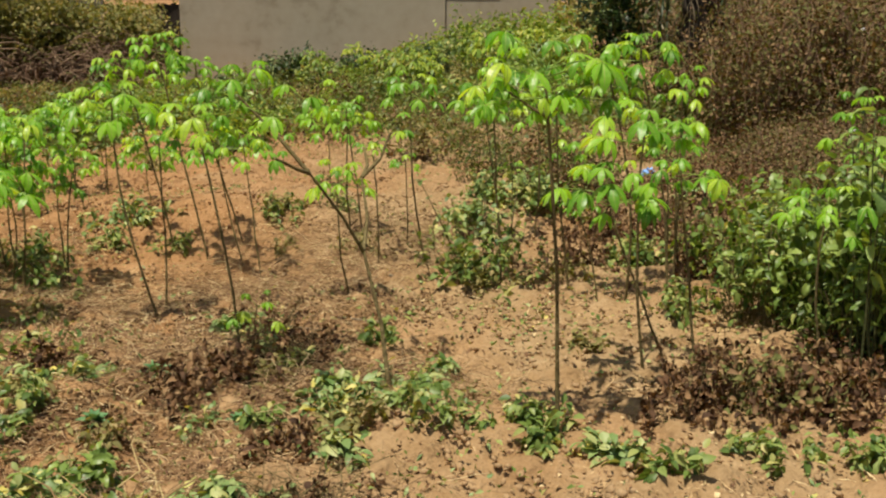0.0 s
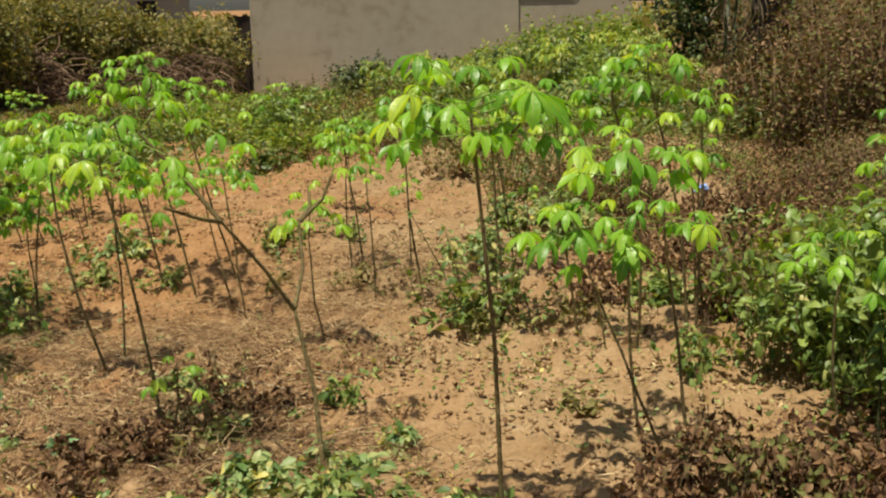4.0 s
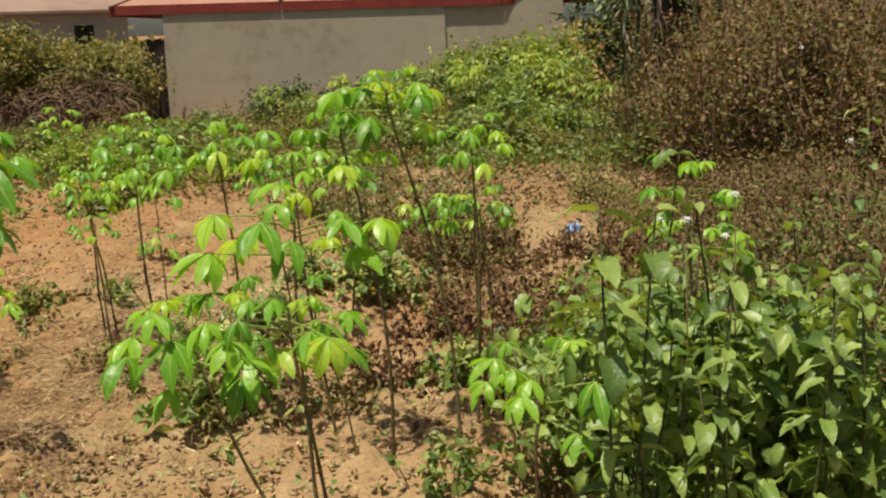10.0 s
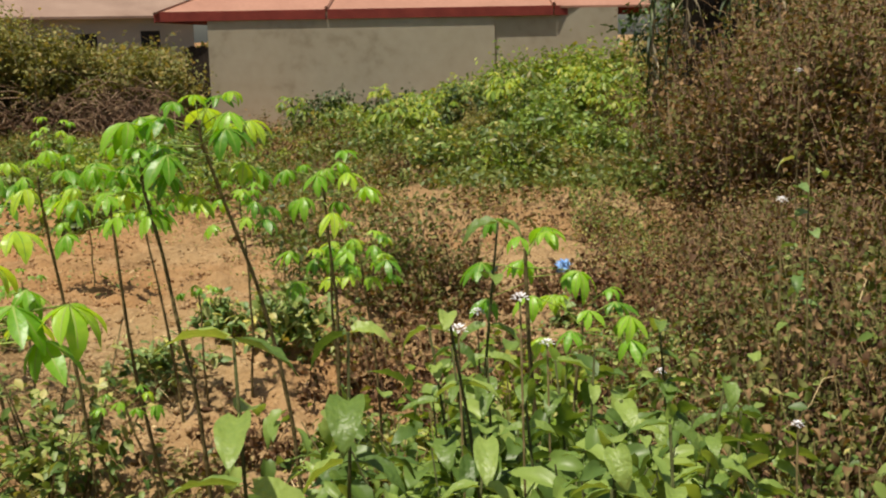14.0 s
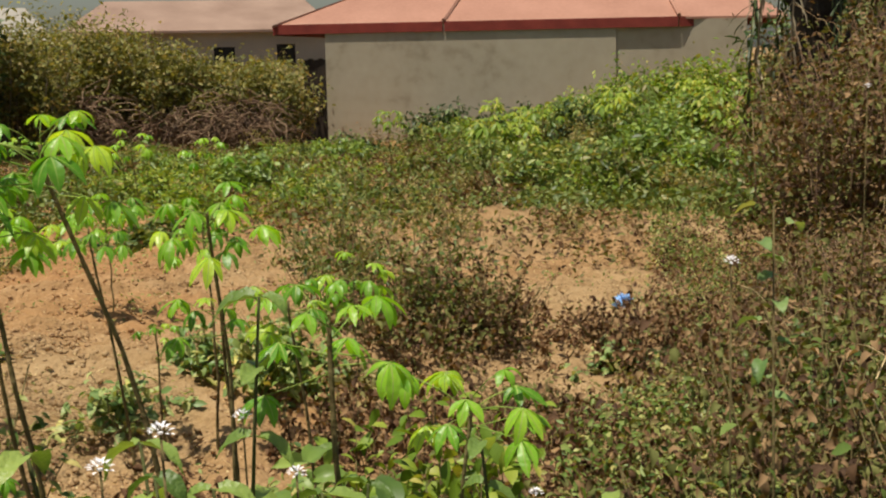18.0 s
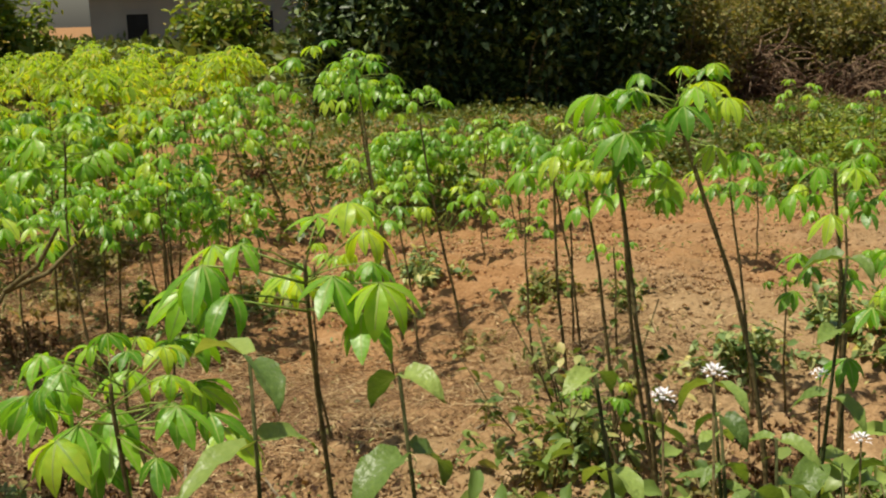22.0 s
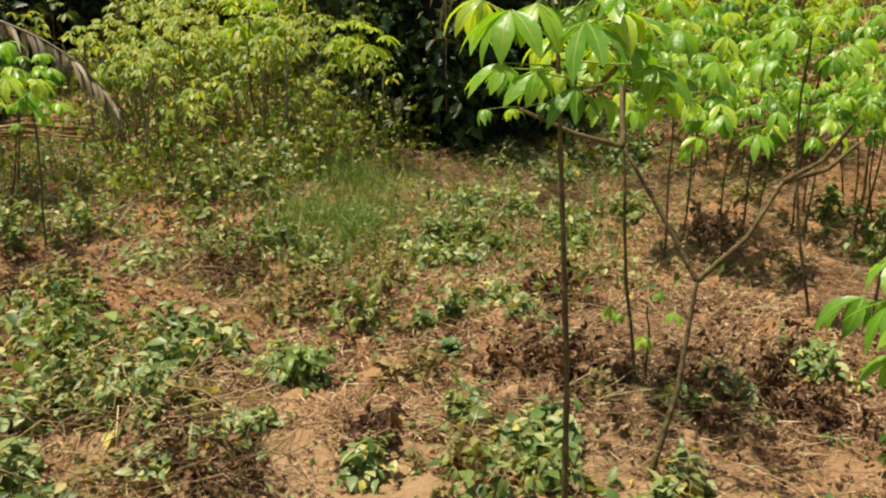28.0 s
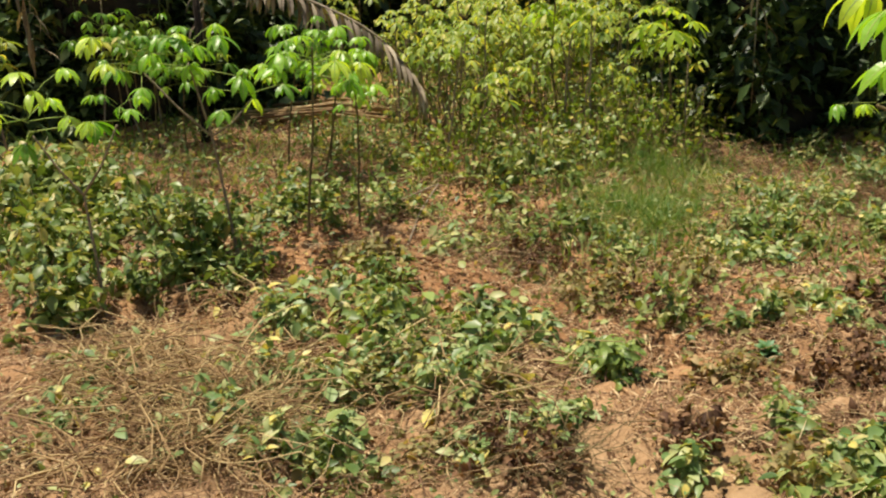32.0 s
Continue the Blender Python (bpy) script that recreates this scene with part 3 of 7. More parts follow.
def field(rows, near, seed, mat=None):
    for k, (x, y, dx, dy, dz, reach, n) in enumerate(rows):
        spots = ((0, 0, 1.0, 1.0),) if reach < 0.29 else ((0.02, -0.05, 1.0, 0.72), (-0.24, 0.16, 0.9, 0.66), (0.22, 0.18, 0.84, 0.62))
        for j, (ox, oy, up, part) in enumerate(spots):
            tall = dz * up
            cassava(x + ox, y + oy, dx, dy, tall, reach * part, n, seed + k + 40 * j, TALL if tall > 0.9 else MID if tall > 0.5 else LOW, near, None, 0.0030 + 0.0030 * min(1.3, tall), mat)


field([
    (1.08, 4.64, -0.33, -0.01, 0.84, 0.25, 18),
    (1.15, 4.48, -0.12, -0.02, 0.91, 0.20, 15),
    (1.02, 5.00, -0.06, -0.06, 1.12, 0.27, 16),
    (1.66, 4.41, -0.06, -0.01, 0.76, 0.20, 12),
    (1.10, 6.02, -0.13, -0.06, 1.23, 0.20, 13),
    (0.84, 6.36, -0.12, -0.07, 1.12, 0.20, 15),
    (0.45, 6.62, -0.07, -0.12, 1.14, 0.22, 16),
    (0.00, 6.90, -0.10, 0.00, 1.12, 0.20, 15),
    (1.50, 6.78, -0.05, -0.04, 0.83, 0.18, 11),
], True, 11)
field([
    (1.36, 6.12, -0.23, -0.12, 1.34, 0.24, 20),
    (1.43, 6.28, -0.01, -0.01, 1.14, 0.17, 13),
    (1.47, 6.32, -0.04, -0.02, 0.87, 0.15, 10),
    (-0.78, 4.60, -0.16, -0.04, 1.06, 0.18, 18),
    (-0.77, 4.62, 0.05, -0.02, 0.28, 0.13, 7),
    (-1.37, 5.60, -0.18, -0.03, 1.09, 0.26, 22),
    (-1.46, 7.30, -0.28, -0.02, 1.36, 0.31, 18),
    (2.12, 5.36, -0.03, -0.04, 1.12, 0.16, 10),
    (2.24, 5.82, -0.02, -0.03, 0.84, 0.17, 12),
    (-0.42, 6.01, -0.06, -0.00, 0.65, 0.19, 15),
    (0.51, 7.41, -0.13, -0.01, 0.94, 0.18, 15),
    (1.12, 8.37, -0.01, -0.00, 0.44, 0.23, 13),
], True, 23)
field([
    (-0.43, 7.46, -0.10, -0.08, 0.83, 0.18, 17),
    (-0.52, 7.50, -0.01, -0.01, 0.73, 0.14, 11),
    (-0.31, 7.03, -0.03, -0.03, 0.75, 0.12, 13),
    (-0.13, 7.35, -0.01, -0.01, 0.54, 0.13, 11),
    (-2.11, 8.52, -0.02, -0.02, 0.42, 0.24, 17),
    (-0.83, 9.59, -0.01, -0.00, 0.56, 0.28, 17),
    (0.59, 7.53, -0.01, -0.01, 0.52, 0.10, 8),
    (-3.46, 7.42, -0.11, -0.10, 0.98, 0.35, 20),
    (-2.46, 5.46, -0.00, -0.00, 0.85, 0.44, 23),
    (-2.61, 2.25, -0.00, 0.06, 0.83, 0.27, 17),
    (-2.77, 2.48, -0.00, 0.00, 0.64, 0.12, 6),
    (0.75, 7.64, -0.01, -0.01, 0.88, 0.20, 15),
], True, 35)
field([
    (-1.41, 5.89, -0.00, -0.00, 0.90, 0.15, 10),
    (-2.82, 8.28, -0.18, -0.01, 0.61, 0.29, 15),
    (-3.95, 9.62, 0.01, 0.00, 0.42, 0.26, 13),
    (-1.03, 6.84, -0.09, -0.01, 0.85, 0.19, 15),
    (-1.18, 7.14, -0.15, -0.01, 0.75, 0.21, 15),
    (0.96, 6.05, -0.13, -0.01, 0.53, 0.12, 8),
    (-3.86, 9.86, -0.05, -0.04, 0.70, 0.34, 18),
    (-2.97, 9.43, 0.02, 0.02, 0.79, 0.29, 17),
    (-3.13, 9.97, -0.05, -0.05, 0.74, 0.29, 17),
    (-4.43, 9.62, 0.13, 0.11, 0.60, 0.32, 17),
    (-2.45, 6.61, -0.02, -0.04, 0.73, 0.31, 17),
    (-2.65, 6.25, 0.01, 0.03, 0.69, 0.31, 13),
], True, 211)
field([
    (-2.74, 6.02, 0.02, 0.03, 0.76, 0.31, 15),
    (-2.84, 6.68, -0.02, -0.04, 0.67, 0.29, 15),
    (-2.38, 6.44, 0.05, 0.06, 0.93, 0.30, 18),
    (-4.38, 6.93, -0.08, -0.10, 0.88, 0.49, 20),
    (-4.25, 8.54, -0.19, -0.24, 1.04, 0.39, 18),
    (-3.94, 6.28, -0.04, -0.05, 0.87, 0.49, 20),
    (-4.11, 9.90, -0.14, -0.18, 0.56, 0.40, 17),
    (-4.66, 1.05, -0.00, 0.02, 0.65, 0.33, 13),
    (-5.00, 0.73, 0.00, -0.08, 0.76, 0.35, 15),
    (-3.99, 1.99, 0.01, 0.10, 0.75, 0.37, 18),
    (-2.53, 14.43, 0.01, 0.01, 0.61, 0.27, 11),
    (-3.25, 14.34, -0.03, -0.03, 0.66, 0.28, 11),
], True, 223)
field([
    (-7.89, 19.22, -0.00, -0.00, 0.42, 0.34, 10),
], True, 235)


# plants with bare forked stems
def forked(x, y, arms, label, bark, crowns, rad=0.012, near=True, seed=0):
    top = thing("cassava_plant", (x, y, float(height(x, y))), label, "plant", CASSAVA)
    for k, (a, b2) in enumerate(arms):
        a, b2 = np.array(a), np.array(b2)
        mid = (a + b2) / 2 + np.array([0.02, 0.01, -0.015])
        v, t = knobs([a, mid, b2], rad * (1 if k == 0 else 0.75), k)
        under("branch" if k else "stem", big_mesh("stem", v, t, bark), top)
    for k, (tip, reach, n) in enumerate(crowns):
        crown_on(top, tip, reach, n, seed + k * 7, near)
    return top


forked(-0.15, 4.38, [((0.00, 0.00, 0.00), (-0.11, 0.16, 0.56)), ((-0.11, 0.16, 0.56), (-0.31, 0.00, 0.91)), ((-0.31, 0.00, 0.91), (-0.59, 0.05, 1.21)), ((-0.31, 0.00, 0.91), (-0.41, -0.28, 1.01)), ((-0.11, 0.16, 0.56), (-0.13, 0.41, 0.83)), ((-0.13, 0.41, 0.83), (-0.01, 0.53, 1.01)), ((-0.13, 0.41, 0.83), (-0.13, 0.63, 0.93))], "cassava plant forking low on a grey bent stem, sparse crown", BARK,
       [((-0.59, 0.05, 1.21), 0.24, 9), ((-0.41, -0.28, 1.01), 0.14, 4), ((-0.01, 0.53, 1.01), 0.16, 5), ((-0.33, 0.10, 1.16), 0.20, 5)], 0.010, True, 44)
forked(0.49, 3.92, [((0.00, 0.00, -0.04), (-0.08, -0.03, 1.29)), ((-0.07, -0.03, 1.16), (-0.20, 0.05, 1.24)), ((-0.07, -0.03, 1.18), (0.06, 0.04, 1.25))], "tall cassava plant with a wide crown of drooping bright green leaves", BARK,
       [((-0.08, -0.03, 1.29), 0.25, 20), ((-0.20, 0.05, 1.24), 0.20, 10), ((0.06, 0.04, 1.25), 0.20, 9)], 0.0075, True, 31)
forked(-6.29, 10.06, [((0.00, 0.00, -0.00), (0.17, 0.15, 0.77)), ((0.17, 0.15, 0.77), (-0.04, -0.03, 1.00)), ((0.17, 0.15, 0.77), (0.49, 0.43, 1.01)), ((0.00, 0.00, -0.00), (-0.23, -0.20, 0.57))], "forked cassava plant with a wide airy crown", BARK,
       [((-0.04, -0.03, 1.02), 0.42, 9), ((0.49, 0.43, 1.04), 0.45, 9), ((0.21, 0.18, 1.10), 0.48, 9), ((-0.22, -0.20, 0.62), 0.37, 7)], 0.009, True, 50)
forked(-2.35, 1.97, [((0.00, 0.00, -0.00), (0.00, -0.08, 0.58)), ((0.00, -0.08, 0.58), (0.01, -0.35, 0.86)), ((0.00, -0.08, 0.58), (0.00, -0.16, 0.90)), ((0.00, -0.08, 0.58), (-0.00, 0.10, 0.74))], "slender forked cassava plant with yellowing leaves", BARK_GREY,
       [((0.01, -0.36, 0.89), 0.27, 10), ((0.00, -0.15, 0.93), 0.26, 9), ((-0.00, 0.10, 0.76), 0.22, 7)], 0.007, True, 59)
forked(-1.82, 1.53, [((0.00, 0.00, -0.01), (0.00, -0.04, 0.54)), ((0.00, -0.04, 0.54), (0.01, -0.21, 0.78)), ((0.00, -0.04, 0.54), (-0.00, 0.12, 0.82))], "slender forked cassava plant beside the weeds", BARK_GREY,
       [((0.01, -0.22, 0.85), 0.27, 11), ((-0.00, 0.13, 0.86), 0.16, 6)], 0.007, True, 68)



# ---------------------------------------------------------------- weeds, litter and brush
def ovate(length, width, droop, fold=0.3):
    return blade(length, width, droop, 3, fold, 0.2, 0.8)


def flake(width, fold, droop):
    """A folded four-sided leaf, for growth that stays far off."""
    return np.array([(0, 0, 0), (0.45, -width, fold), (1, 0, -droop), (0.45, width, fold)], float), np.array([(0, 1, 2), (0, 2, 3)])


def pointed(width, droop, seed):
    """A broad leaf with a drawn-out tip and a wavy margin, on a short stalk."""
    r = random.Random(seed)
    vs, ts, x, z, a = [], [], 0.1, 0.0, 0.15
    for i in range(8):
        f = i / 7
        w = width * (0.06 + f) ** 0.55 * (1.0 - f) ** 0.85 * 1.3
        for j in (-1, -0.5, 0, 0.5, 1):
            vs.append((x - 0.06 * abs(j), j * w, z + w * 0.5 * abs(j) + (r.uniform(-0.03, 0.03) if abs(j) == 1 and 0 < i < 7 else 0)))
        x += math.cos(a) * 0.9 / 7
        z += math.sin(a) * 0.9 / 7
        a -= droop / 7
    for i in range(7):
        for j in range(4):
            q = i * 5 + j
            ts += [(q, q + 5, q + 6), (q, q + 6, q + 1)]
    return joined([(np.array(vs), np.array(ts)), tube([(0, 0, 0), (0.1, 0, 0)], [0.012, 0.01], 3)])


FLAKE = [flake(0.26, 0.08, 0.15), flake(0.2, 0.05, 0.3), flake(0.32, 0.12, 0.05)]
CRISP = [flake(0.24, 0.2, -0.15), flake(0.18, -0.15, 0.25), flake(0.3, 0.25, 0.2)]
SMALL = [ovate(1, 0.55, 0.7), ovate(1, 0.42, 1.0), ovate(1, 0.62, 0.4)]
BIG = [pointed(0.38, 0.9, 1), pointed(0.43, 1.2, 2), pointed(0.33, 0.6, 3)]
FIBRE = [(np.array([(0, 0, 0), (0.5, 0.06, 0.08), (1, 0, 0.02), (0.5, 0.06 - 0.05, 0.10), (0, 0.03, 0.0)]), np.array([(0, 1, 3), (0, 3, 4), (1, 2, 3)])), (np.array([(0, 0, 0), (0.5, -0.1, 0.05), (1, 0.05, 0.0), (0.5, -0.06, 0.07), (0, 0.03, 0.0)]), np.array([(0, 1, 3), (0, 3, 4), (1, 2, 3)]))]
ARC = [tube([(0, 0, 0), (0.25, 0.08, 0.12), (0.55, -0.05, 0.17), (0.8, 0.04, 0.1), (1, 0.12, 0.0)], [0.005] * 4 + [0.003], 3), tube([(0, 0, 0), (0.2, -0.12, 0.05), (0.5, -0.1, 0.1), (0.8, 0.12, 0.16), (1, 0.1, 0.08)], [0.005] * 4 + [0.003], 3)]
CURL = [blade(1, 0.5, 2.2, 3, 0.6, 0.0, 0.9), blade(1, 0.4, -1.8, 3, -0.5, 0.2, 0.9), blade(1, 0.55, 1.2, 3, 0.9, 0.0, 0.8)]
BLADE = [blade(1, 0.035, 1.2, 3, 0.2, -1.1, 0.8), blade(1, 0.03, 0.7, 3, 0.2, -1.3, 0.8)]
STALK = [tube([(0, 0, 0), (0.5, 0.02, 0.02), (1, 0, 0)], [0.008, 0.007, 0.004], 3), tube([(0, 0, 0), (0.45, -0.08, 0.03), (1, 0.05, 0)], [0.008, 0.006, 0.004], 3)]


def weed_patch(cx, cy, rx, ry, tall, n, leaf, shapes, mat, name, label, stalks=0, stalk_mat=None, category="weed"):
    """A ragged clump: many small upright or sprawling shoots, each with leaves along it."""
    shoots = max(6, n // 11)
    ang, rad = rng.uniform(0, 6.283, shoots), np.abs(rng.normal(0, 0.62, shoots))
    px, py = cx + rx * rad * np.cos(ang), cy + ry * rad * np.sin(ang)
    hh = tall * rng.uniform(0.35, 1.15, shoots) * np.exp(-0.7 * rad ** 2)
    lean = np.clip(rng.normal(0, 0.42, (shoots, 2)), -0.6, 0.6) * np.maximum(hh, 0.08)[:, None]
    pz = height(px, py)
    s = rng.integers(0, shoots, n)
    f = rng.uniform(0.05, 1, n) ** 0.75
    at = np.stack([px[s] + lean[s, 0] * f, py[s] + lean[s, 1] * f, pz[s] + 0.012 + hh[s] * f], 1) + rng.normal(0, 0.012, (n, 3))
    base0 = np.array([cx, cy, float(height(cx, cy))])
    flat = shapes is CURL
    v0, t0 = strew(shapes, at - base0, leaf * rng.uniform(0.5, 1.3, n) * (1.15 - 0.4 * f), rng.uniform(0, 6.283, n), rng.normal(0.1, 0.5 if not flat else 0.9, n), rng.normal(0, 0.4 if not flat else 0.9, n))
    top = thing(name, tuple(base0), label, category)
    tagged(under("foliage", big_mesh("foliage", v0, t0, mat), top), kind="stuff")
    k = max(stalks, shoots // 2)
    q = rng.integers(0, shoots, k)
    foot = np.stack([px[q], py[q], pz[q] - 0.005], 1) - base0
    tip = foot + np.stack([lean[q, 0], lean[q, 1], np.maximum(hh[q], 0.05)], 1)
    d = tip - foot
    yaw, pitch = np.arctan2(d[:, 1], d[:, 0]), -np.arctan2(d[:, 2], np.hypot(d[:, 0], d[:, 1]))
    length = np.linalg.norm(d, axis=1)
    if "vine" in name:
        a2, r2 = rng.uniform(0, 6.283, k), np.sqrt(rng.uniform(0, 1, k))
        qx, qy = cx + rx * r2 * np.cos(a2), cy + ry * r2 * np.sin(a2)
        foot = np.stack([qx, qy, height(qx, qy) + rng.uniform(0, 0.5, k) * tall], 1) - base0
        yaw, pitch, length = rng.uniform(0, 6.283, k), rng.normal(0, 0.35, k), rng.uniform(0.10, 0.32, k)
    v, t = strew(ARC if "vine" in name else STALK, foot, length, yaw, pitch, rng.normal(0, 0.5, k) if "vine" in name else rng.uniform(0, 6, k))
    tagged(under("stalk_tangle", big_mesh("stalk_tangle", v, t, stalk_mat or BARK), top), kind="stuff")
    return top


weed_patch(1.55, 4.08, 0.24, 0.18, 0.16, 305, 0.050, CURL, DRY, "dead_weed_clump", "upright dead brown weeds", stalks=46, stalk_mat=BARK, category="dead weeds")
weed_patch(1.24, 3.68, 0.19, 0.14, 0.13, 162, 0.055, SMALL, WEED, "weed_clump", "clump of green weeds on the soil", stalks=12, stalk_mat=BARK, category="weed")
weed_patch(1.95, 5.03, 0.21, 0.16, 0.17, 264, 0.050, CURL, DRY, "dead_weed_clump", "upright dead brown weeds", stalks=46, stalk_mat=BARK, category="dead weeds")
weed_patch(0.81, 3.50, 0.14, 0.11, 0.10, 115, 0.055, SMALL, WEED, "weed_clump", "clump of green weeds on the soil", stalks=12, stalk_mat=BARK, category="weed")
weed_patch(1.56, 3.65, 0.20, 0.15, 0.15, 167, 0.055, SMALL, WEED, "weed_clump", "clump of green weeds on the soil", stalks=12, stalk_mat=BARK, category="weed")
weed_patch(-1.60, 2.37, 0.28, 0.21, 0.16, 246, 0.062, SMALL, PALE, "weed_clump", "low pale green weeds spreading on the soil", stalks=24, stalk_mat=BARK, category="weed")
weed_patch(-1.92, 2.61, 0.26, 0.20, 0.14, 244, 0.055, SMALL, WEED, "weed_clump", "clump of green weeds on the soil", stalks=12, stalk_mat=BARK, category="weed")
weed_patch(-1.02, 2.35, 0.21, 0.16, 0.18, 168, 0.062, SMALL, PALE, "weed_clump", "low pale green weeds spreading on the soil", stalks=24, stalk_mat=BARK, category="weed")
weed_patch(-0.94, 2.84, 0.22, 0.16, 0.15, 175, 0.062, SMALL, PALE, "weed_clump", "low pale green weeds spreading on the soil", stalks=24, stalk_mat=BARK, category="weed")
weed_patch(-0.58, 3.10, 0.20, 0.15, 0.10, 150, 0.062, SMALL, PALE, "weed_clump", "low pale green weeds spreading on the soil", stalks=24, stalk_mat=BARK, category="weed")
weed_patch(-3.09, 3.25, 0.30, 0.23, 0.18, 292, 0.055, SMALL, WEED, "weed_clump", "clump of green weeds on the soil", stalks=12, stalk_mat=BARK, category="weed")
weed_patch(-2.23, 3.48, 0.21, 0.16, 0.15, 207, 0.045, SMALL, HEDGE, "weed_clump", "half-dry weeds with small leaves", stalks=26, stalk_mat=BARK, category="weed")
weed_patch(-2.50, 2.94, 0.25, 0.18, 0.14, 203, 0.062, SMALL, PALE, "weed_clump", "low pale green weeds spreading on the soil", stalks=24, stalk_mat=BARK, category="weed")
weed_patch(-2.91, 2.10, 0.35, 0.26, 0.18, 356, 0.055, SMALL, WEED, "weed_clump", "clump of green weeds on the soil", stalks=12, stalk_mat=BARK, category="weed")
weed_patch(-1.47, 3.27, 0.21, 0.16, 0.11, 169, 0.062, SMALL, PALE, "weed_clump", "low pale green weeds spreading on the soil", stalks=24, stalk_mat=BARK, category="weed")
weed_patch(-1.03, 2.57, 0.21, 0.16, 0.12, 165, 0.062, SMALL, PALE, "weed_clump", "low pale green weeds spreading on the soil", stalks=24, stalk_mat=BARK, category="weed")
weed_patch(-0.59, 2.97, 0.17, 0.12, 0.10, 121, 0.062, SMALL, PALE, "weed_clump", "low pale green weeds spreading on the soil", stalks=24, stalk_mat=BARK, category="weed")
weed_patch(-1.61, 4.37, 0.21, 0.16, 0.09, 166, 0.062, SMALL, PALE, "weed_clump", "low pale green weeds spreading on the soil", stalks=24, stalk_mat=BARK, category="weed")
weed_patch(-4.16, 5.39, 0.38, 0.28, 0.15, 576, 0.062, SMALL, PALE, "weed_clump", "low pale green weeds spreading on the soil", stalks=24, stalk_mat=BARK, category="weed")
weed_patch(-3.20, 5.48, 0.33, 0.25, 0.13, 332, 0.055, SMALL, WEED, "weed_clump", "clump of green weeds on the soil", stalks=12, stalk_mat=BARK, category="weed")
weed_patch(1.25, 4.39, 0.25, 0.18, 0.27, 323, 0.050, CURL, DRY, "dead_weed_clump", "upright dead brown weeds", stalks=46, stalk_mat=BARK, category="dead weeds")
weed_patch(0.99, 3.96, 0.20, 0.15, 0.20, 248, 0.050, CURL, DRY, "dead_weed_clump", "upright dead brown weeds", stalks=46, stalk_mat=BARK, category="dead weeds")
weed_patch(0.41, 3.81, 0.17, 0.13, 0.12, 139, 0.055, SMALL, WEED, "weed_clump", "clump of green weeds on the soil", stalks=12, stalk_mat=BARK, category="weed")
weed_patch(0.68, 3.71, 0.11, 0.08, 0.08, 160, 0.065, SMALL, PALE, "weed_clump", "leafy pale-green shrub on the soil", stalks=16, stalk_mat=BARK, category="shrub")
weed_patch(-0.11, 4.08, 0.24, 0.18, 0.15, 217, 0.055, SMALL, WEED, "weed_clump", "clump of green weeds on the soil", stalks=12, stalk_mat=BARK, category="weed")
weed_patch(-0.63, 4.40, 0.15, 0.12, 0.12, 138, 0.045, SMALL, HEDGE, "weed_clump", "half-dry weeds with small leaves", stalks=26, stalk_mat=BARK, category="weed")
weed_patch(1.94, 5.40, 0.17, 0.13, 0.18, 136, 0.055, SMALL, WEED, "weed_clump", "clump of green weeds on the soil", stalks=12, stalk_mat=BARK, category="weed")
weed_patch(-2.49, 7.08, 0.28, 0.21, 0.19, 261, 0.055, SMALL, WEED, "weed_clump", "clump of green weeds on the soil", stalks=12, stalk_mat=BARK, category="weed")
weed_patch(-0.94, 4.28, 0.24, 0.18, 0.14, 307, 0.050, CURL, DRY, "dead_weed_clump", "upright dead brown weeds", stalks=46, stalk_mat=BARK, category="dead weeds")
weed_patch(-0.53, 5.13, 0.20, 0.15, 0.16, 246, 0.050, CURL, DRY, "dead_weed_clump", "upright dead brown weeds", stalks=46, stalk_mat=BARK, category="dead weeds")
weed_patch(0.32, 7.67, 0.28, 0.21, 0.27, 385, 0.062, SMALL, PALE, "weed_clump", "low pale green weeds spreading on the soil", stalks=24, stalk_mat=BARK, category="weed")
weed_patch(-0.42, 7.22, 0.17, 0.13, 0.15, 155, 0.045, SMALL, HEDGE, "weed_clump", "half-dry weeds with small leaves", stalks=26, stalk_mat=BARK, category="weed")
weed_patch(1.93, 4.99, 0.15, 0.11, 0.12, 115, 0.055, SMALL, WEED, "weed_clump", "clump of green weeds on the soil", stalks=12, stalk_mat=BARK, category="weed")
weed_patch(0.78, 5.24, 0.10, 0.07, 0.08, 130, 0.045, SMALL, HEDGE, "weed_clump", "half-dry weeds with small leaves", stalks=26, stalk_mat=BARK, category="weed")
weed_patch(-3.41, 0.70, 0.40, 0.30, 0.24, 773, 0.075, SMALL, WEED, "weed_clump", "dense dark green leafy weeds", stalks=20, stalk_mat=BARK, category="weed")
weed_patch(-2.84, 1.37, 0.35, 0.26, 0.21, 652, 0.075, SMALL, WEED, "weed_clump", "dense dark green leafy weeds", stalks=20, stalk_mat=BARK, category="weed")
weed_patch(-2.18, 1.79, 0.26, 0.19, 0.15, 239, 0.055, SMALL, WEED, "weed_clump", "clump of green weeds on the soil", stalks=12, stalk_mat=BARK, category="weed")
weed_patch(-2.37, 1.15, 0.30, 0.23, 0.22, 295, 0.055, SMALL, WEED, "weed_clump", "clump of green weeds on the soil", stalks=12, stalk_mat=BARK, category="weed")
weed_patch(-1.59, 2.26, 0.20, 0.15, 0.13, 156, 0.062, SMALL, PALE, "weed_clump", "low pale green weeds spreading on the soil", stalks=24, stalk_mat=BARK, category="weed")
weed_patch(-1.29, 3.01, 0.17, 0.12, 0.16, 134, 0.055, SMALL, WEED, "weed_clump", "clump of green weeds on the soil", stalks=12, stalk_mat=BARK, category="weed")
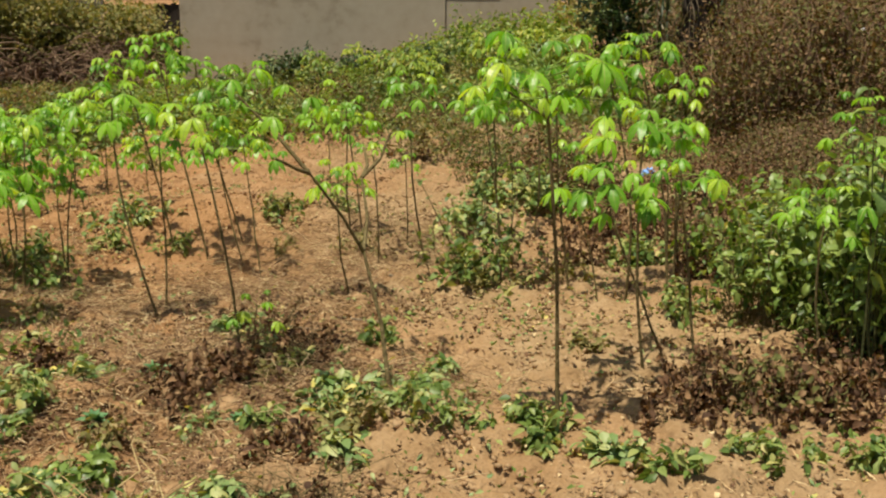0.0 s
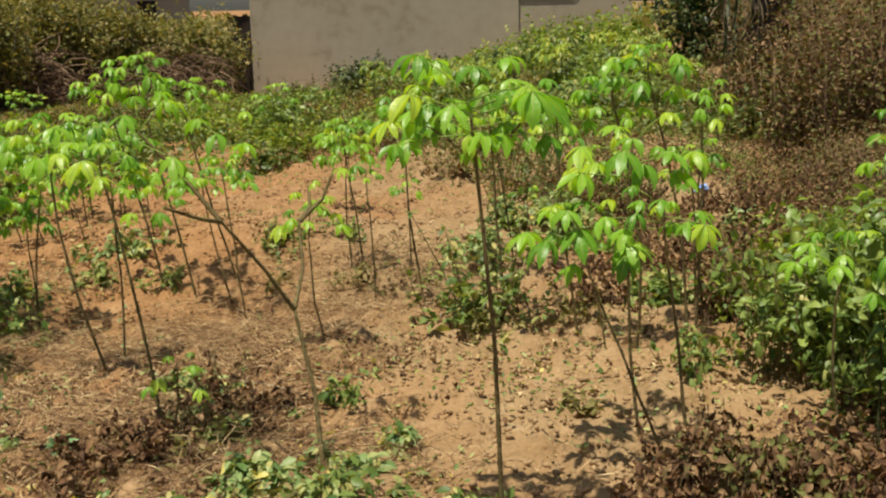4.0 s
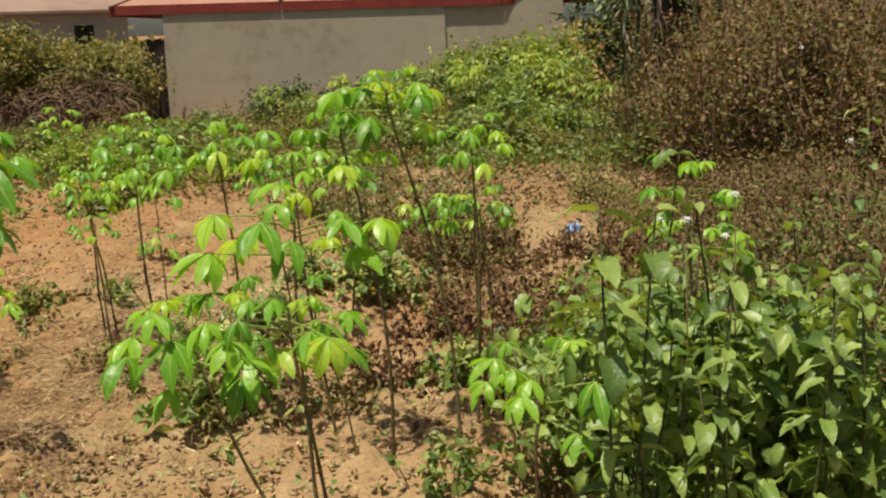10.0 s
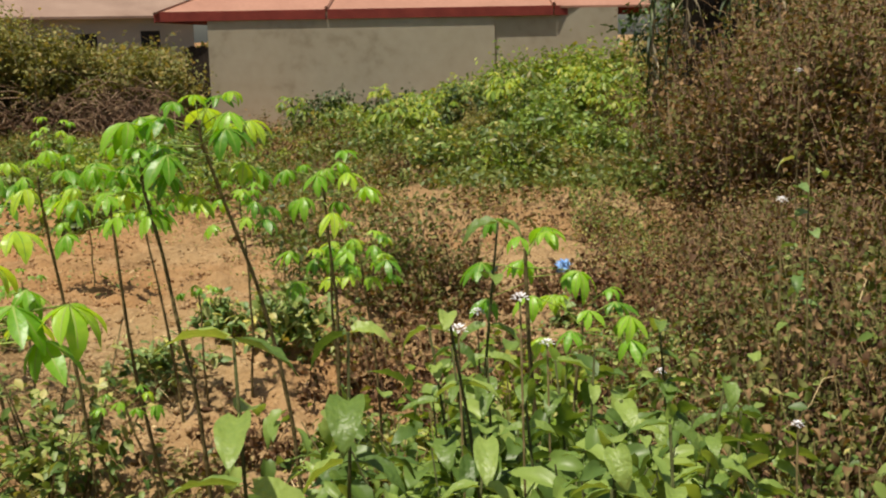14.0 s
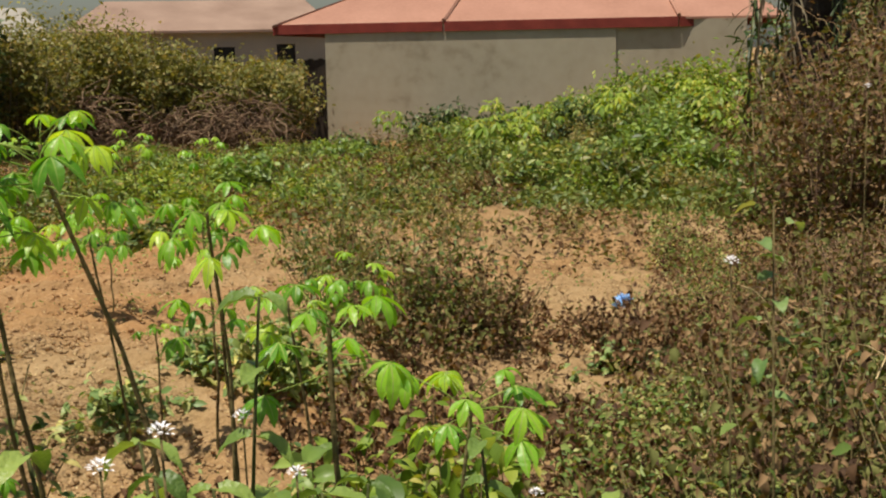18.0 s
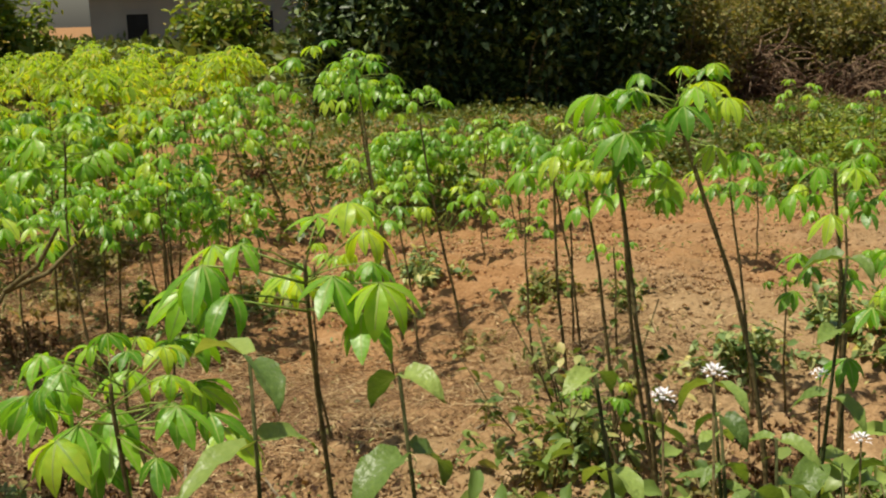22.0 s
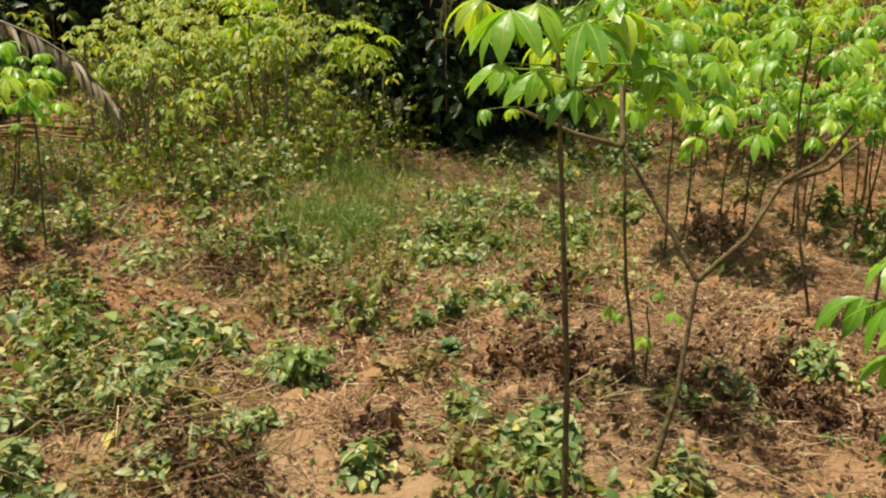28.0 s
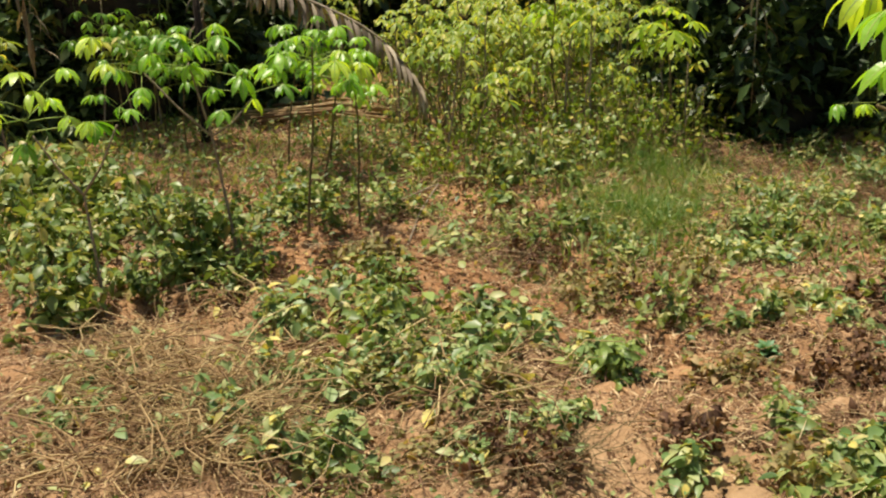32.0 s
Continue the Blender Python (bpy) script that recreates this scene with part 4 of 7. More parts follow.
weed_patch(-1.22, 3.43, 0.20, 0.15, 0.16, 153, 0.062, SMALL, PALE, "weed_clump", "low pale green weeds spreading on the soil", stalks=24, stalk_mat=BARK, category="weed")
weed_patch(-1.97, 3.74, 0.20, 0.15, 0.15, 243, 0.050, CURL, DRY, "dead_weed_clump", "upright dead brown weeds", stalks=46, stalk_mat=BARK, category="dead weeds")
weed_patch(-2.86, 3.36, 0.24, 0.18, 0.17, 212, 0.055, SMALL, WEED, "weed_clump", "clump of green weeds on the soil", stalks=12, stalk_mat=BARK, category="weed")
weed_patch(-3.26, 3.78, 0.61, 0.45, 0.03, 3750, 0.100, BLADE, GRASS, "grass_patch", "patch of tall green grass", stalks=0, stalk_mat=BARK, category="grass")
weed_patch(-0.72, 3.30, 0.12, 0.09, 0.10, 103, 0.062, SMALL, PALE, "weed_clump", "low pale green weeds spreading on the soil", stalks=24, stalk_mat=BARK, category="weed")
weed_patch(-1.23, 1.77, 0.26, 0.20, 0.12, 160, 0.055, SMALL, PALE, "vine_tangle", "tangle of straw-yellow vines with pale leaves", stalks=400, stalk_mat=STRAW, category="dead vines")
weed_patch(-0.82, 2.13, 0.26, 0.20, 0.11, 159, 0.055, SMALL, PALE, "vine_tangle", "tangle of straw-yellow vines with pale leaves", stalks=400, stalk_mat=STRAW, category="dead vines")
weed_patch(-0.79, 1.70, 0.20, 0.15, 0.13, 160, 0.062, SMALL, PALE, "weed_clump", "low pale green weeds spreading on the soil", stalks=24, stalk_mat=BARK, category="weed")
weed_patch(-0.67, 2.60, 0.18, 0.14, 0.08, 139, 0.062, SMALL, PALE, "weed_clump", "low pale green weeds spreading on the soil", stalks=24, stalk_mat=BARK, category="weed")
weed_patch(-0.57, 2.89, 0.16, 0.12, 0.08, 147, 0.045, SMALL, HEDGE, "weed_clump", "half-dry weeds with small leaves", stalks=26, stalk_mat=BARK, category="weed")
weed_patch(-1.25, 3.92, 0.22, 0.17, 0.12, 223, 0.045, SMALL, HEDGE, "weed_clump", "half-dry weeds with small leaves", stalks=26, stalk_mat=BARK, category="weed")
weed_patch(-1.67, 4.26, 0.23, 0.17, 0.12, 234, 0.045, SMALL, HEDGE, "weed_clump", "half-dry weeds with small leaves", stalks=26, stalk_mat=BARK, category="weed")
weed_patch(-2.24, 2.57, 0.28, 0.21, 0.10, 294, 0.045, SMALL, HEDGE, "weed_clump", "half-dry weeds with small leaves", stalks=26, stalk_mat=BARK, category="weed")
weed_patch(-1.52, 2.68, 0.24, 0.18, 0.18, 216, 0.055, SMALL, WEED, "weed_clump", "clump of green weeds on the soil", stalks=12, stalk_mat=BARK, category="weed")
weed_patch(-1.12, 2.99, 0.25, 0.19, 0.16, 205, 0.062, SMALL, PALE, "weed_clump", "low pale green weeds spreading on the soil", stalks=24, stalk_mat=BARK, category="weed")
weed_patch(-0.60, 3.27, 0.15, 0.11, 0.10, 109, 0.062, SMALL, PALE, "weed_clump", "low pale green weeds spreading on the soil", stalks=24, stalk_mat=BARK, category="weed")
weed_patch(-1.09, 2.70, 0.20, 0.15, 0.16, 151, 0.062, SMALL, PALE, "weed_clump", "low pale green weeds spreading on the soil", stalks=24, stalk_mat=BARK, category="weed")
weed_patch(-1.31, 3.58, 0.19, 0.14, 0.15, 103, 0.085, BIG, BROAD, "broad_leaf_weed", "broad-leaved green plant on the soil", stalks=10, stalk_mat=BARK, category="weed")
weed_patch(-3.13, 3.96, 0.55, 0.41, 0.04, 3750, 0.100, BLADE, GRASS, "grass_patch", "patch of tall green grass", stalks=0, stalk_mat=BARK, category="grass")
weed_patch(-2.21, 3.98, 0.28, 0.21, 0.18, 301, 0.045, SMALL, HEDGE, "weed_clump", "half-dry weeds with small leaves", stalks=26, stalk_mat=BARK, category="weed")
weed_patch(-3.35, 4.63, 0.27, 0.20, 0.16, 226, 0.062, SMALL, PALE, "weed_clump", "low pale green weeds spreading on the soil", stalks=24, stalk_mat=BARK, category="weed")
weed_patch(-4.75, 5.24, 0.33, 0.25, 0.16, 334, 0.055, SMALL, WEED, "weed_clump", "clump of green weeds on the soil", stalks=12, stalk_mat=BARK, category="weed")
weed_patch(-3.16, 5.12, 0.24, 0.18, 0.16, 192, 0.062, SMALL, PALE, "weed_clump", "low pale green weeds spreading on the soil", stalks=24, stalk_mat=BARK, category="weed")
weed_patch(-0.97, 5.33, 0.12, 0.09, 0.09, 168, 0.062, SMALL, PALE, "weed_clump", "low pale green weeds spreading on the soil", stalks=24, stalk_mat=BARK, category="weed")
weed_patch(-0.40, 4.04, 0.13, 0.10, 0.08, 103, 0.062, SMALL, PALE, "weed_clump", "low pale green weeds spreading on the soil", stalks=24, stalk_mat=BARK, category="weed")
weed_patch(-2.16, 3.58, 0.25, 0.19, 0.18, 263, 0.045, SMALL, HEDGE, "weed_clump", "half-dry weeds with small leaves", stalks=26, stalk_mat=BARK, category="weed")
weed_patch(-2.49, 4.29, 0.28, 0.21, 0.17, 235, 0.062, SMALL, PALE, "weed_clump", "low pale green weeds spreading on the soil", stalks=24, stalk_mat=BARK, category="weed")
weed_patch(-1.57, 3.13, 0.18, 0.14, 0.11, 136, 0.062, SMALL, PALE, "weed_clump", "low pale green weeds spreading on the soil", stalks=24, stalk_mat=BARK, category="weed")
weed_patch(-0.30, 3.61, 0.11, 0.08, 0.08, 103, 0.062, SMALL, PALE, "weed_clump", "low pale green weeds spreading on the soil", stalks=24, stalk_mat=BARK, category="weed")
weed_patch(-2.06, 5.87, 0.20, 0.15, 0.13, 188, 0.045, SMALL, HEDGE, "weed_clump", "half-dry weeds with small leaves", stalks=26, stalk_mat=BARK, category="weed")
weed_patch(-4.01, 6.96, 0.44, 0.33, 0.20, 544, 0.045, SMALL, HEDGE, "weed_clump", "half-dry weeds with small leaves", stalks=26, stalk_mat=BARK, category="weed")
weed_patch(0.83, 8.24, 0.34, 0.25, 0.26, 497, 0.062, SMALL, PALE, "weed_clump", "low pale green weeds spreading on the soil", stalks=24, stalk_mat=BARK, category="weed")
weed_patch(0.46, 8.20, 0.24, 0.18, 0.19, 321, 0.062, SMALL, PALE, "weed_clump", "low pale green weeds spreading on the soil", stalks=24, stalk_mat=BARK, category="weed")
weed_patch(1.22, 8.19, 0.32, 0.24, 0.23, 355, 0.045, SMALL, HEDGE, "weed_clump", "half-dry weeds with small leaves", stalks=26, stalk_mat=BARK, category="weed")
weed_patch(-0.02, 11.66, 0.37, 0.28, 0.59, 697, 0.050, SMALL, HEDGE, "weed_shrub", "upright half-dry weed shrub", stalks=40, stalk_mat=BARK, category="shrub")
weed_patch(1.05, 10.46, 0.49, 0.37, 0.40, 796, 0.050, CURL, DRY, "dead_weed_clump", "upright dead brown weeds", stalks=46, stalk_mat=BARK, category="dead weeds")
weed_patch(-1.05, 7.92, 0.25, 0.19, 0.14, 259, 0.045, SMALL, HEDGE, "weed_clump", "half-dry weeds with small leaves", stalks=26, stalk_mat=BARK, category="weed")
weed_patch(-2.16, 8.03, 0.29, 0.21, 0.21, 400, 0.062, SMALL, PALE, "weed_clump", "low pale green weeds spreading on the soil", stalks=24, stalk_mat=BARK, category="weed")
weed_patch(-0.09, 14.60, 0.82, 0.62, 0.36, 575, 0.055, SMALL, WEED, "weed_clump", "clump of green weeds on the soil", stalks=12, stalk_mat=BARK, category="weed")
weed_patch(-3.49, 19.33, 0.91, 0.68, 0.46, 575, 0.055, SMALL, WEED, "weed_clump", "clump of green weeds on the soil", stalks=12, stalk_mat=BARK, category="weed")
weed_patch(-2.73, 11.23, 0.40, 0.30, 0.24, 472, 0.045, SMALL, HEDGE, "weed_clump", "half-dry weeds with small leaves", stalks=26, stalk_mat=BARK, category="weed")
weed_patch(2.46, 8.58, 0.38, 0.29, 0.24, 453, 0.045, SMALL, HEDGE, "weed_clump", "half-dry weeds with small leaves", stalks=26, stalk_mat=BARK, category="weed")
weed_patch(2.86, 7.86, 0.34, 0.25, 0.22, 491, 0.062, SMALL, PALE, "weed_clump", "low pale green weeds spreading on the soil", stalks=24, stalk_mat=BARK, category="weed")
weed_patch(3.26, 8.01, 0.37, 0.27, 0.24, 541, 0.050, CURL, DRY, "dead_weed_clump", "upright dead brown weeds", stalks=46, stalk_mat=BARK, category="dead weeds")
weed_patch(3.17, 9.34, 0.39, 0.29, 0.21, 461, 0.045, SMALL, HEDGE, "weed_clump", "half-dry weeds with small leaves", stalks=26, stalk_mat=BARK, category="weed")
weed_patch(3.71, 9.38, 0.38, 0.29, 0.29, 570, 0.050, CURL, DRY, "dead_weed_clump", "upright dead brown weeds", stalks=46, stalk_mat=BARK, category="dead weeds")
weed_patch(3.45, 7.54, 0.30, 0.22, 0.22, 325, 0.045, SMALL, HEDGE, "weed_clump", "half-dry weeds with small leaves", stalks=26, stalk_mat=BARK, category="weed")
weed_patch(2.29, 9.28, 0.25, 0.19, 0.19, 340, 0.062, SMALL, PALE, "weed_clump", "low pale green weeds spreading on the soil", stalks=24, stalk_mat=BARK, category="weed")
weed_patch(2.78, 10.23, 0.35, 0.26, 0.21, 503, 0.050, CURL, DRY, "dead_weed_clump", "upright dead brown weeds", stalks=46, stalk_mat=BARK, category="dead weeds")
weed_patch(3.75, 12.87, 0.27, 0.20, 0.40, 467, 0.050, SMALL, HEDGE, "weed_shrub", "upright half-dry weed shrub", stalks=40, stalk_mat=BARK, category="shrub")
weed_patch(2.69, 14.98, 0.51, 0.39, 0.38, 650, 0.045, SMALL, HEDGE, "weed_clump", "half-dry weeds with small leaves", stalks=26, stalk_mat=BARK, category="weed")
weed_patch(0.38, 12.86, 0.52, 0.39, 0.47, 650, 0.045, SMALL, HEDGE, "weed_clump", "half-dry weeds with small leaves", stalks=26, stalk_mat=BARK, category="weed")
weed_patch(1.14, 18.05, 0.51, 0.38, 0.56, 575, 0.055, SMALL, WEED, "weed_clump", "clump of green weeds on the soil", stalks=12, stalk_mat=BARK, category="weed")
weed_patch(-1.18, 24.54, 0.95, 0.71, 0.47, 575, 0.055, SMALL, WEED, "weed_clump", "clump of green weeds on the soil", stalks=12, stalk_mat=BARK, category="weed")
weed_patch(-3.39, 4.96, 0.34, 0.26, 0.17, 312, 0.062, SMALL, PALE, "weed_clump", "low pale green weeds spreading on the soil", stalks=24, stalk_mat=BARK, category="weed")
weed_patch(-4.46, 5.90, 0.41, 0.31, 0.21, 640, 0.062, SMALL, PALE, "weed_clump", "low pale green weeds spreading on the soil", stalks=24, stalk_mat=BARK, category="weed")
weed_patch(-3.17, 6.22, 0.28, 0.21, 0.17, 295, 0.045, SMALL, HEDGE, "weed_clump", "half-dry weeds with small leaves", stalks=26, stalk_mat=BARK, category="weed")
weed_patch(-1.99, 4.80, 0.24, 0.18, 0.11, 249, 0.045, SMALL, HEDGE, "weed_clump", "half-dry weeds with small leaves", stalks=26, stalk_mat=BARK, category="weed")
weed_patch(-1.37, 4.38, 0.13, 0.09, 0.09, 103, 0.062, SMALL, PALE, "weed_clump", "low pale green weeds spreading on the soil", stalks=24, stalk_mat=BARK, category="weed")
weed_patch(-4.04, 6.84, 0.30, 0.22, 0.21, 328, 0.045, SMALL, HEDGE, "weed_clump", "half-dry weeds with small leaves", stalks=26, stalk_mat=BARK, category="weed")
weed_patch(-2.80, 7.18, 0.18, 0.14, 0.13, 173, 0.045, SMALL, HEDGE, "weed_clump", "half-dry weeds with small leaves", stalks=26, stalk_mat=BARK, category="weed")
weed_patch(-0.91, 5.32, 0.12, 0.09, 0.11, 160, 0.065, SMALL, PALE, "weed_clump", "leafy pale-green shrub on the soil", stalks=16, stalk_mat=BARK, category="shrub")
weed_patch(-0.19, 4.51, 0.09, 0.07, 0.09, 168, 0.062, SMALL, PALE, "weed_clump", "low pale green weeds spreading on the soil", stalks=24, stalk_mat=BARK, category="weed")
weed_patch(0.27, 6.67, 0.19, 0.14, 0.12, 159, 0.055, SMALL, WEED, "weed_clump", "clump of green weeds on the soil", stalks=12, stalk_mat=BARK, category="weed")
weed_patch(-0.26, 4.10, 0.12, 0.09, 0.10, 103, 0.062, SMALL, PALE, "weed_clump", "low pale green weeds spreading on the soil", stalks=24, stalk_mat=BARK, category="weed")
weed_patch(0.33, 6.55, 0.38, 0.28, 0.61, 550, 0.065, SMALL, WEED, "weed_clump", "leafy pale-green shrub on the soil", stalks=16, stalk_mat=BARK, category="shrub")
weed_patch(-0.22, 5.27, 0.19, 0.14, 0.18, 154, 0.050, SMALL, WEED, "weed_clump", "low dark green weeds on the soil", stalks=10, stalk_mat=BARK, category="weed")
weed_patch(-2.24, 6.43, 0.21, 0.16, 0.30, 182, 0.055, SMALL, WEED, "weed_clump", "clump of green weeds on the soil", stalks=12, stalk_mat=BARK, category="weed")
weed_patch(-1.52, 4.15, 0.09, 0.07, 0.15, 115, 0.055, SMALL, WEED, "weed_clump", "clump of green weeds on the soil", stalks=12, stalk_mat=BARK, category="weed")
weed_patch(-1.55, 3.98, 0.12, 0.09, 0.09, 115, 0.055, SMALL, WEED, "weed_clump", "clump of green weeds on the soil", stalks=12, stalk_mat=BARK, category="weed")
weed_patch(-0.57, 4.67, 0.11, 0.08, 0.10, 115, 0.055, SMALL, WEED, "weed_clump", "clump of green weeds on the soil", stalks=12, stalk_mat=BARK, category="weed")
weed_patch(-0.84, 4.01, 0.08, 0.06, 0.11, 60, 0.050, SMALL, PALE, "weed_clump", "small yellowing weed on the soil", stalks=8, stalk_mat=BARK, category="weed")
weed_patch(-0.26, 3.86, 0.22, 0.17, 0.17, 222, 0.045, SMALL, HEDGE, "weed_clump", "half-dry weeds with small leaves", stalks=26, stalk_mat=BARK, category="weed")
weed_patch(0.03, 3.87, 0.12, 0.09, 0.17, 115, 0.055, SMALL, WEED, "weed_clump", "clump of green weeds on the soil", stalks=12, stalk_mat=BARK, category="weed")
weed_patch(0.40, 3.91, 0.21, 0.16, 0.11, 180, 0.055, SMALL, WEED, "weed_clump", "clump of green weeds on the soil", stalks=12, stalk_mat=BARK, category="weed")
weed_patch(1.10, 4.22, 0.29, 0.22, 0.27, 360, 0.050, CURL, DRY, "dead_weed_clump", "heap of dead brown weeds", stalks=40, stalk_mat=BARK, category="dead weeds")
weed_patch(1.32, 6.95, 0.25, 0.19, 0.20, 317, 0.065, SMALL, WEED, "weed_clump", "leafy pale-green shrub on the soil", stalks=16, stalk_mat=BARK, category="shrub")
weed_patch(1.77, 6.30, 0.33, 0.24, 0.42, 422, 0.050, CURL, DRY, "dead_weed_clump", "heap of dead brown weeds", stalks=40, stalk_mat=BARK, category="dead weeds")
weed_patch(-2.10, 7.39, 0.21, 0.16, 0.19, 181, 0.055, SMALL, WEED, "weed_clump", "clump of green weeds on the soil", stalks=12, stalk_mat=BARK, category="weed")
weed_patch(-1.03, 7.84, 0.24, 0.18, 0.15, 204, 0.050, SMALL, WEED, "weed_clump", "low dark green weeds on the soil", stalks=10, stalk_mat=BARK, category="weed")
weed_patch(-1.69, 7.45, 0.17, 0.13, 0.19, 132, 0.050, SMALL, WEED, "weed_clump", "low dark green weeds on the soil", stalks=10, stalk_mat=BARK, category="weed")
weed_patch(-1.62, 4.56, 0.27, 0.20, 0.12, 326, 0.050, CURL, DRY, "dead_weed_clump", "heap of dead brown weeds", stalks=40, stalk_mat=BARK, category="dead weeds")
weed_patch(-0.81, 4.39, 0.28, 0.21, 0.18, 348, 0.050, CURL, DRY, "dead_weed_clump", "heap of dead brown weeds", stalks=40, stalk_mat=BARK, category="dead weeds")
weed_patch(1.29, 5.61, 0.16, 0.12, 0.29, 125, 0.055, SMALL, WEED, "weed_clump", "clump of green weeds on the soil", stalks=12, stalk_mat=BARK, category="weed")
weed_patch(1.40, 5.80, 0.12, 0.09, 0.15, 115, 0.055, SMALL, WEED, "weed_clump", "clump of green weeds on the soil", stalks=12, stalk_mat=BARK, category="weed")
weed_patch(0.32, 6.37, 0.18, 0.14, 0.15, 172, 0.045, SMALL, HEDGE, "weed_clump", "half-dry weeds with small leaves", stalks=26, stalk_mat=BARK, category="weed")
weed_patch(0.93, 6.87, 0.31, 0.23, 0.24, 398, 0.050, CURL, DRY, "dead_weed_clump", "heap of dead brown weeds", stalks=40, stalk_mat=BARK, category="dead weeds")
weed_patch(1.35, 7.14, 0.20, 0.15, 0.22, 246, 0.065, SMALL, WEED, "weed_clump", "leafy pale-green shrub on the soil", stalks=16, stalk_mat=BARK, category="shrub")
weed_patch(-0.60, 8.04, 0.20, 0.15, 0.14, 164, 0.050, SMALL, WEED, "weed_clump", "low dark green weeds on the soil", stalks=10, stalk_mat=BARK, category="weed")
weed_patch(1.65, 6.37, 0.13, 0.10, 0.15, 150, 0.050, CURL, DRY, "dead_weed_clump", "heap of dead brown weeds", stalks=40, stalk_mat=BARK, category="dead weeds")
weed_patch(1.17, 9.73, 0.36, 0.27, 0.26, 490, 0.050, CURL, DRY, "dead_weed_clump", "heap of dead brown weeds", stalks=40, stalk_mat=BARK, category="dead weeds")
weed_patch(0.84, 8.15, 0.31, 0.23, 0.34, 416, 0.065, SMALL, WEED, "weed_clump", "leafy pale-green shrub on the soil", stalks=16, stalk_mat=BARK, category="shrub")
weed_patch(1.16, 7.71, 0.22, 0.17, 0.24, 254, 0.050, CURL, DRY, "dead_weed_clump", "heap of dead brown weeds", stalks=40, stalk_mat=BARK, category="dead weeds")
weed_patch(0.81, 6.65, 0.19, 0.14, 0.19, 182, 0.045, SMALL, HEDGE, "weed_clump", "half-dry weeds with small leaves", stalks=26, stalk_mat=BARK, category="weed")
weed_patch(1.83, 7.67, 0.23, 0.17, 0.30, 226, 0.045, SMALL, HEDGE, "weed_clump", "half-dry weeds with small leaves", stalks=26, stalk_mat=BARK, category="weed")
weed_patch(1.51, 9.80, 0.23, 0.18, 0.39, 303, 0.050, CURL, DRY, "dead_weed_clump", "upright dead brown weeds", stalks=46, stalk_mat=BARK, category="dead weeds")
weed_patch(2.00, 9.86, 0.32, 0.24, 0.19, 414, 0.050, CURL, DRY, "dead_weed_clump", "heap of dead brown weeds", stalks=40, stalk_mat=BARK, category="dead weeds")
weed_patch(1.48, 13.28, 0.29, 0.22, 0.32, 318, 0.045, SMALL, HEDGE, "weed_clump", "half-dry weeds with small leaves", stalks=26, stalk_mat=BARK, category="weed")
weed_patch(2.33, 12.13, 0.23, 0.17, 0.38, 270, 0.050, CURL, DRY, "dead_weed_clump", "heap of dead brown weeds", stalks=40, stalk_mat=BARK, category="dead weeds")
weed_patch(2.47, 8.63, 0.36, 0.27, 0.29, 418, 0.045, SMALL, HEDGE, "weed_clump", "half-dry weeds with small leaves", stalks=26, stalk_mat=BARK, category="weed")
weed_patch(3.13, 8.50, 0.40, 0.30, 0.39, 556, 0.050, CURL, DRY, "dead_weed_clump", "heap of dead brown weeds", stalks=40, stalk_mat=BARK, category="dead weeds")
weed_patch(2.34, 7.85, 0.31, 0.23, 0.19, 345, 0.045, SMALL, HEDGE, "weed_clump", "half-dry weeds with small leaves", stalks=26, stalk_mat=BARK, category="weed")
weed_patch(-1.93, 17.31, 0.64, 0.48, 0.39, 575, 0.055, SMALL, WEED, "weed_clump", "clump of green weeds on the soil", stalks=12, stalk_mat=BARK, category="weed")
weed_patch(-0.06, 15.75, 0.73, 0.55, 0.40, 650, 0.045, SMALL, HEDGE, "weed_clump", "half-dry weeds with small leaves", stalks=26, stalk_mat=BARK, category="weed")
weed_patch(1.37, 10.21, 0.38, 0.28, 0.48, 559, 0.050, CURL, DRY, "dead_weed_clump", "upright dead brown weeds", stalks=46, stalk_mat=BARK, category="dead weeds")
weed_patch(2.19, 9.35, 0.40, 0.30, 0.35, 555, 0.050, CURL, DRY, "dead_weed_clump", "heap of dead brown weeds", stalks=40, stalk_mat=BARK, category="dead weeds")
weed_patch(2.43, 8.03, 0.30, 0.23, 0.26, 329, 0.045, SMALL, HEDGE, "weed_clump", "half-dry weeds with small leaves", stalks=26, stalk_mat=BARK, category="weed")
weed_patch(-0.73, 5.03, 0.17, 0.13, 0.27, 177, 0.050, CURL, DRY, "dead_weed_clump", "heap of dead brown weeds", stalks=40, stalk_mat=BARK, category="dead weeds")
weed_patch(-2.83, 6.50, 0.24, 0.18, 0.20, 217, 0.055, SMALL, WEED, "weed_clump", "clump of green weeds on the soil", stalks=12, stalk_mat=BARK, category="weed")
weed_patch(-5.04, 10.18, 0.40, 0.30, 0.33, 430, 0.055, SMALL, WEED, "weed_clump", "clump of green weeds on the soil", stalks=12, stalk_mat=BARK, category="weed")
weed_patch(-6.68, 9.86, 0.39, 0.30, 0.31, 542, 0.050, CURL, DRY, "dead_weed_clump", "heap of dead brown weeds", stalks=40, stalk_mat=BARK, category="dead weeds")
weed_patch(0.31, 6.45, 0.16, 0.12, 0.10, 131, 0.055, SMALL, WEED, "weed_clump", "clump of green weeds on the soil", stalks=12, stalk_mat=BARK, category="weed")
weed_patch(-2.65, 6.89, 0.23, 0.17, 0.16, 199, 0.050, SMALL, WEED, "weed_clump", "low dark green weeds on the soil", stalks=10, stalk_mat=BARK, category="weed")
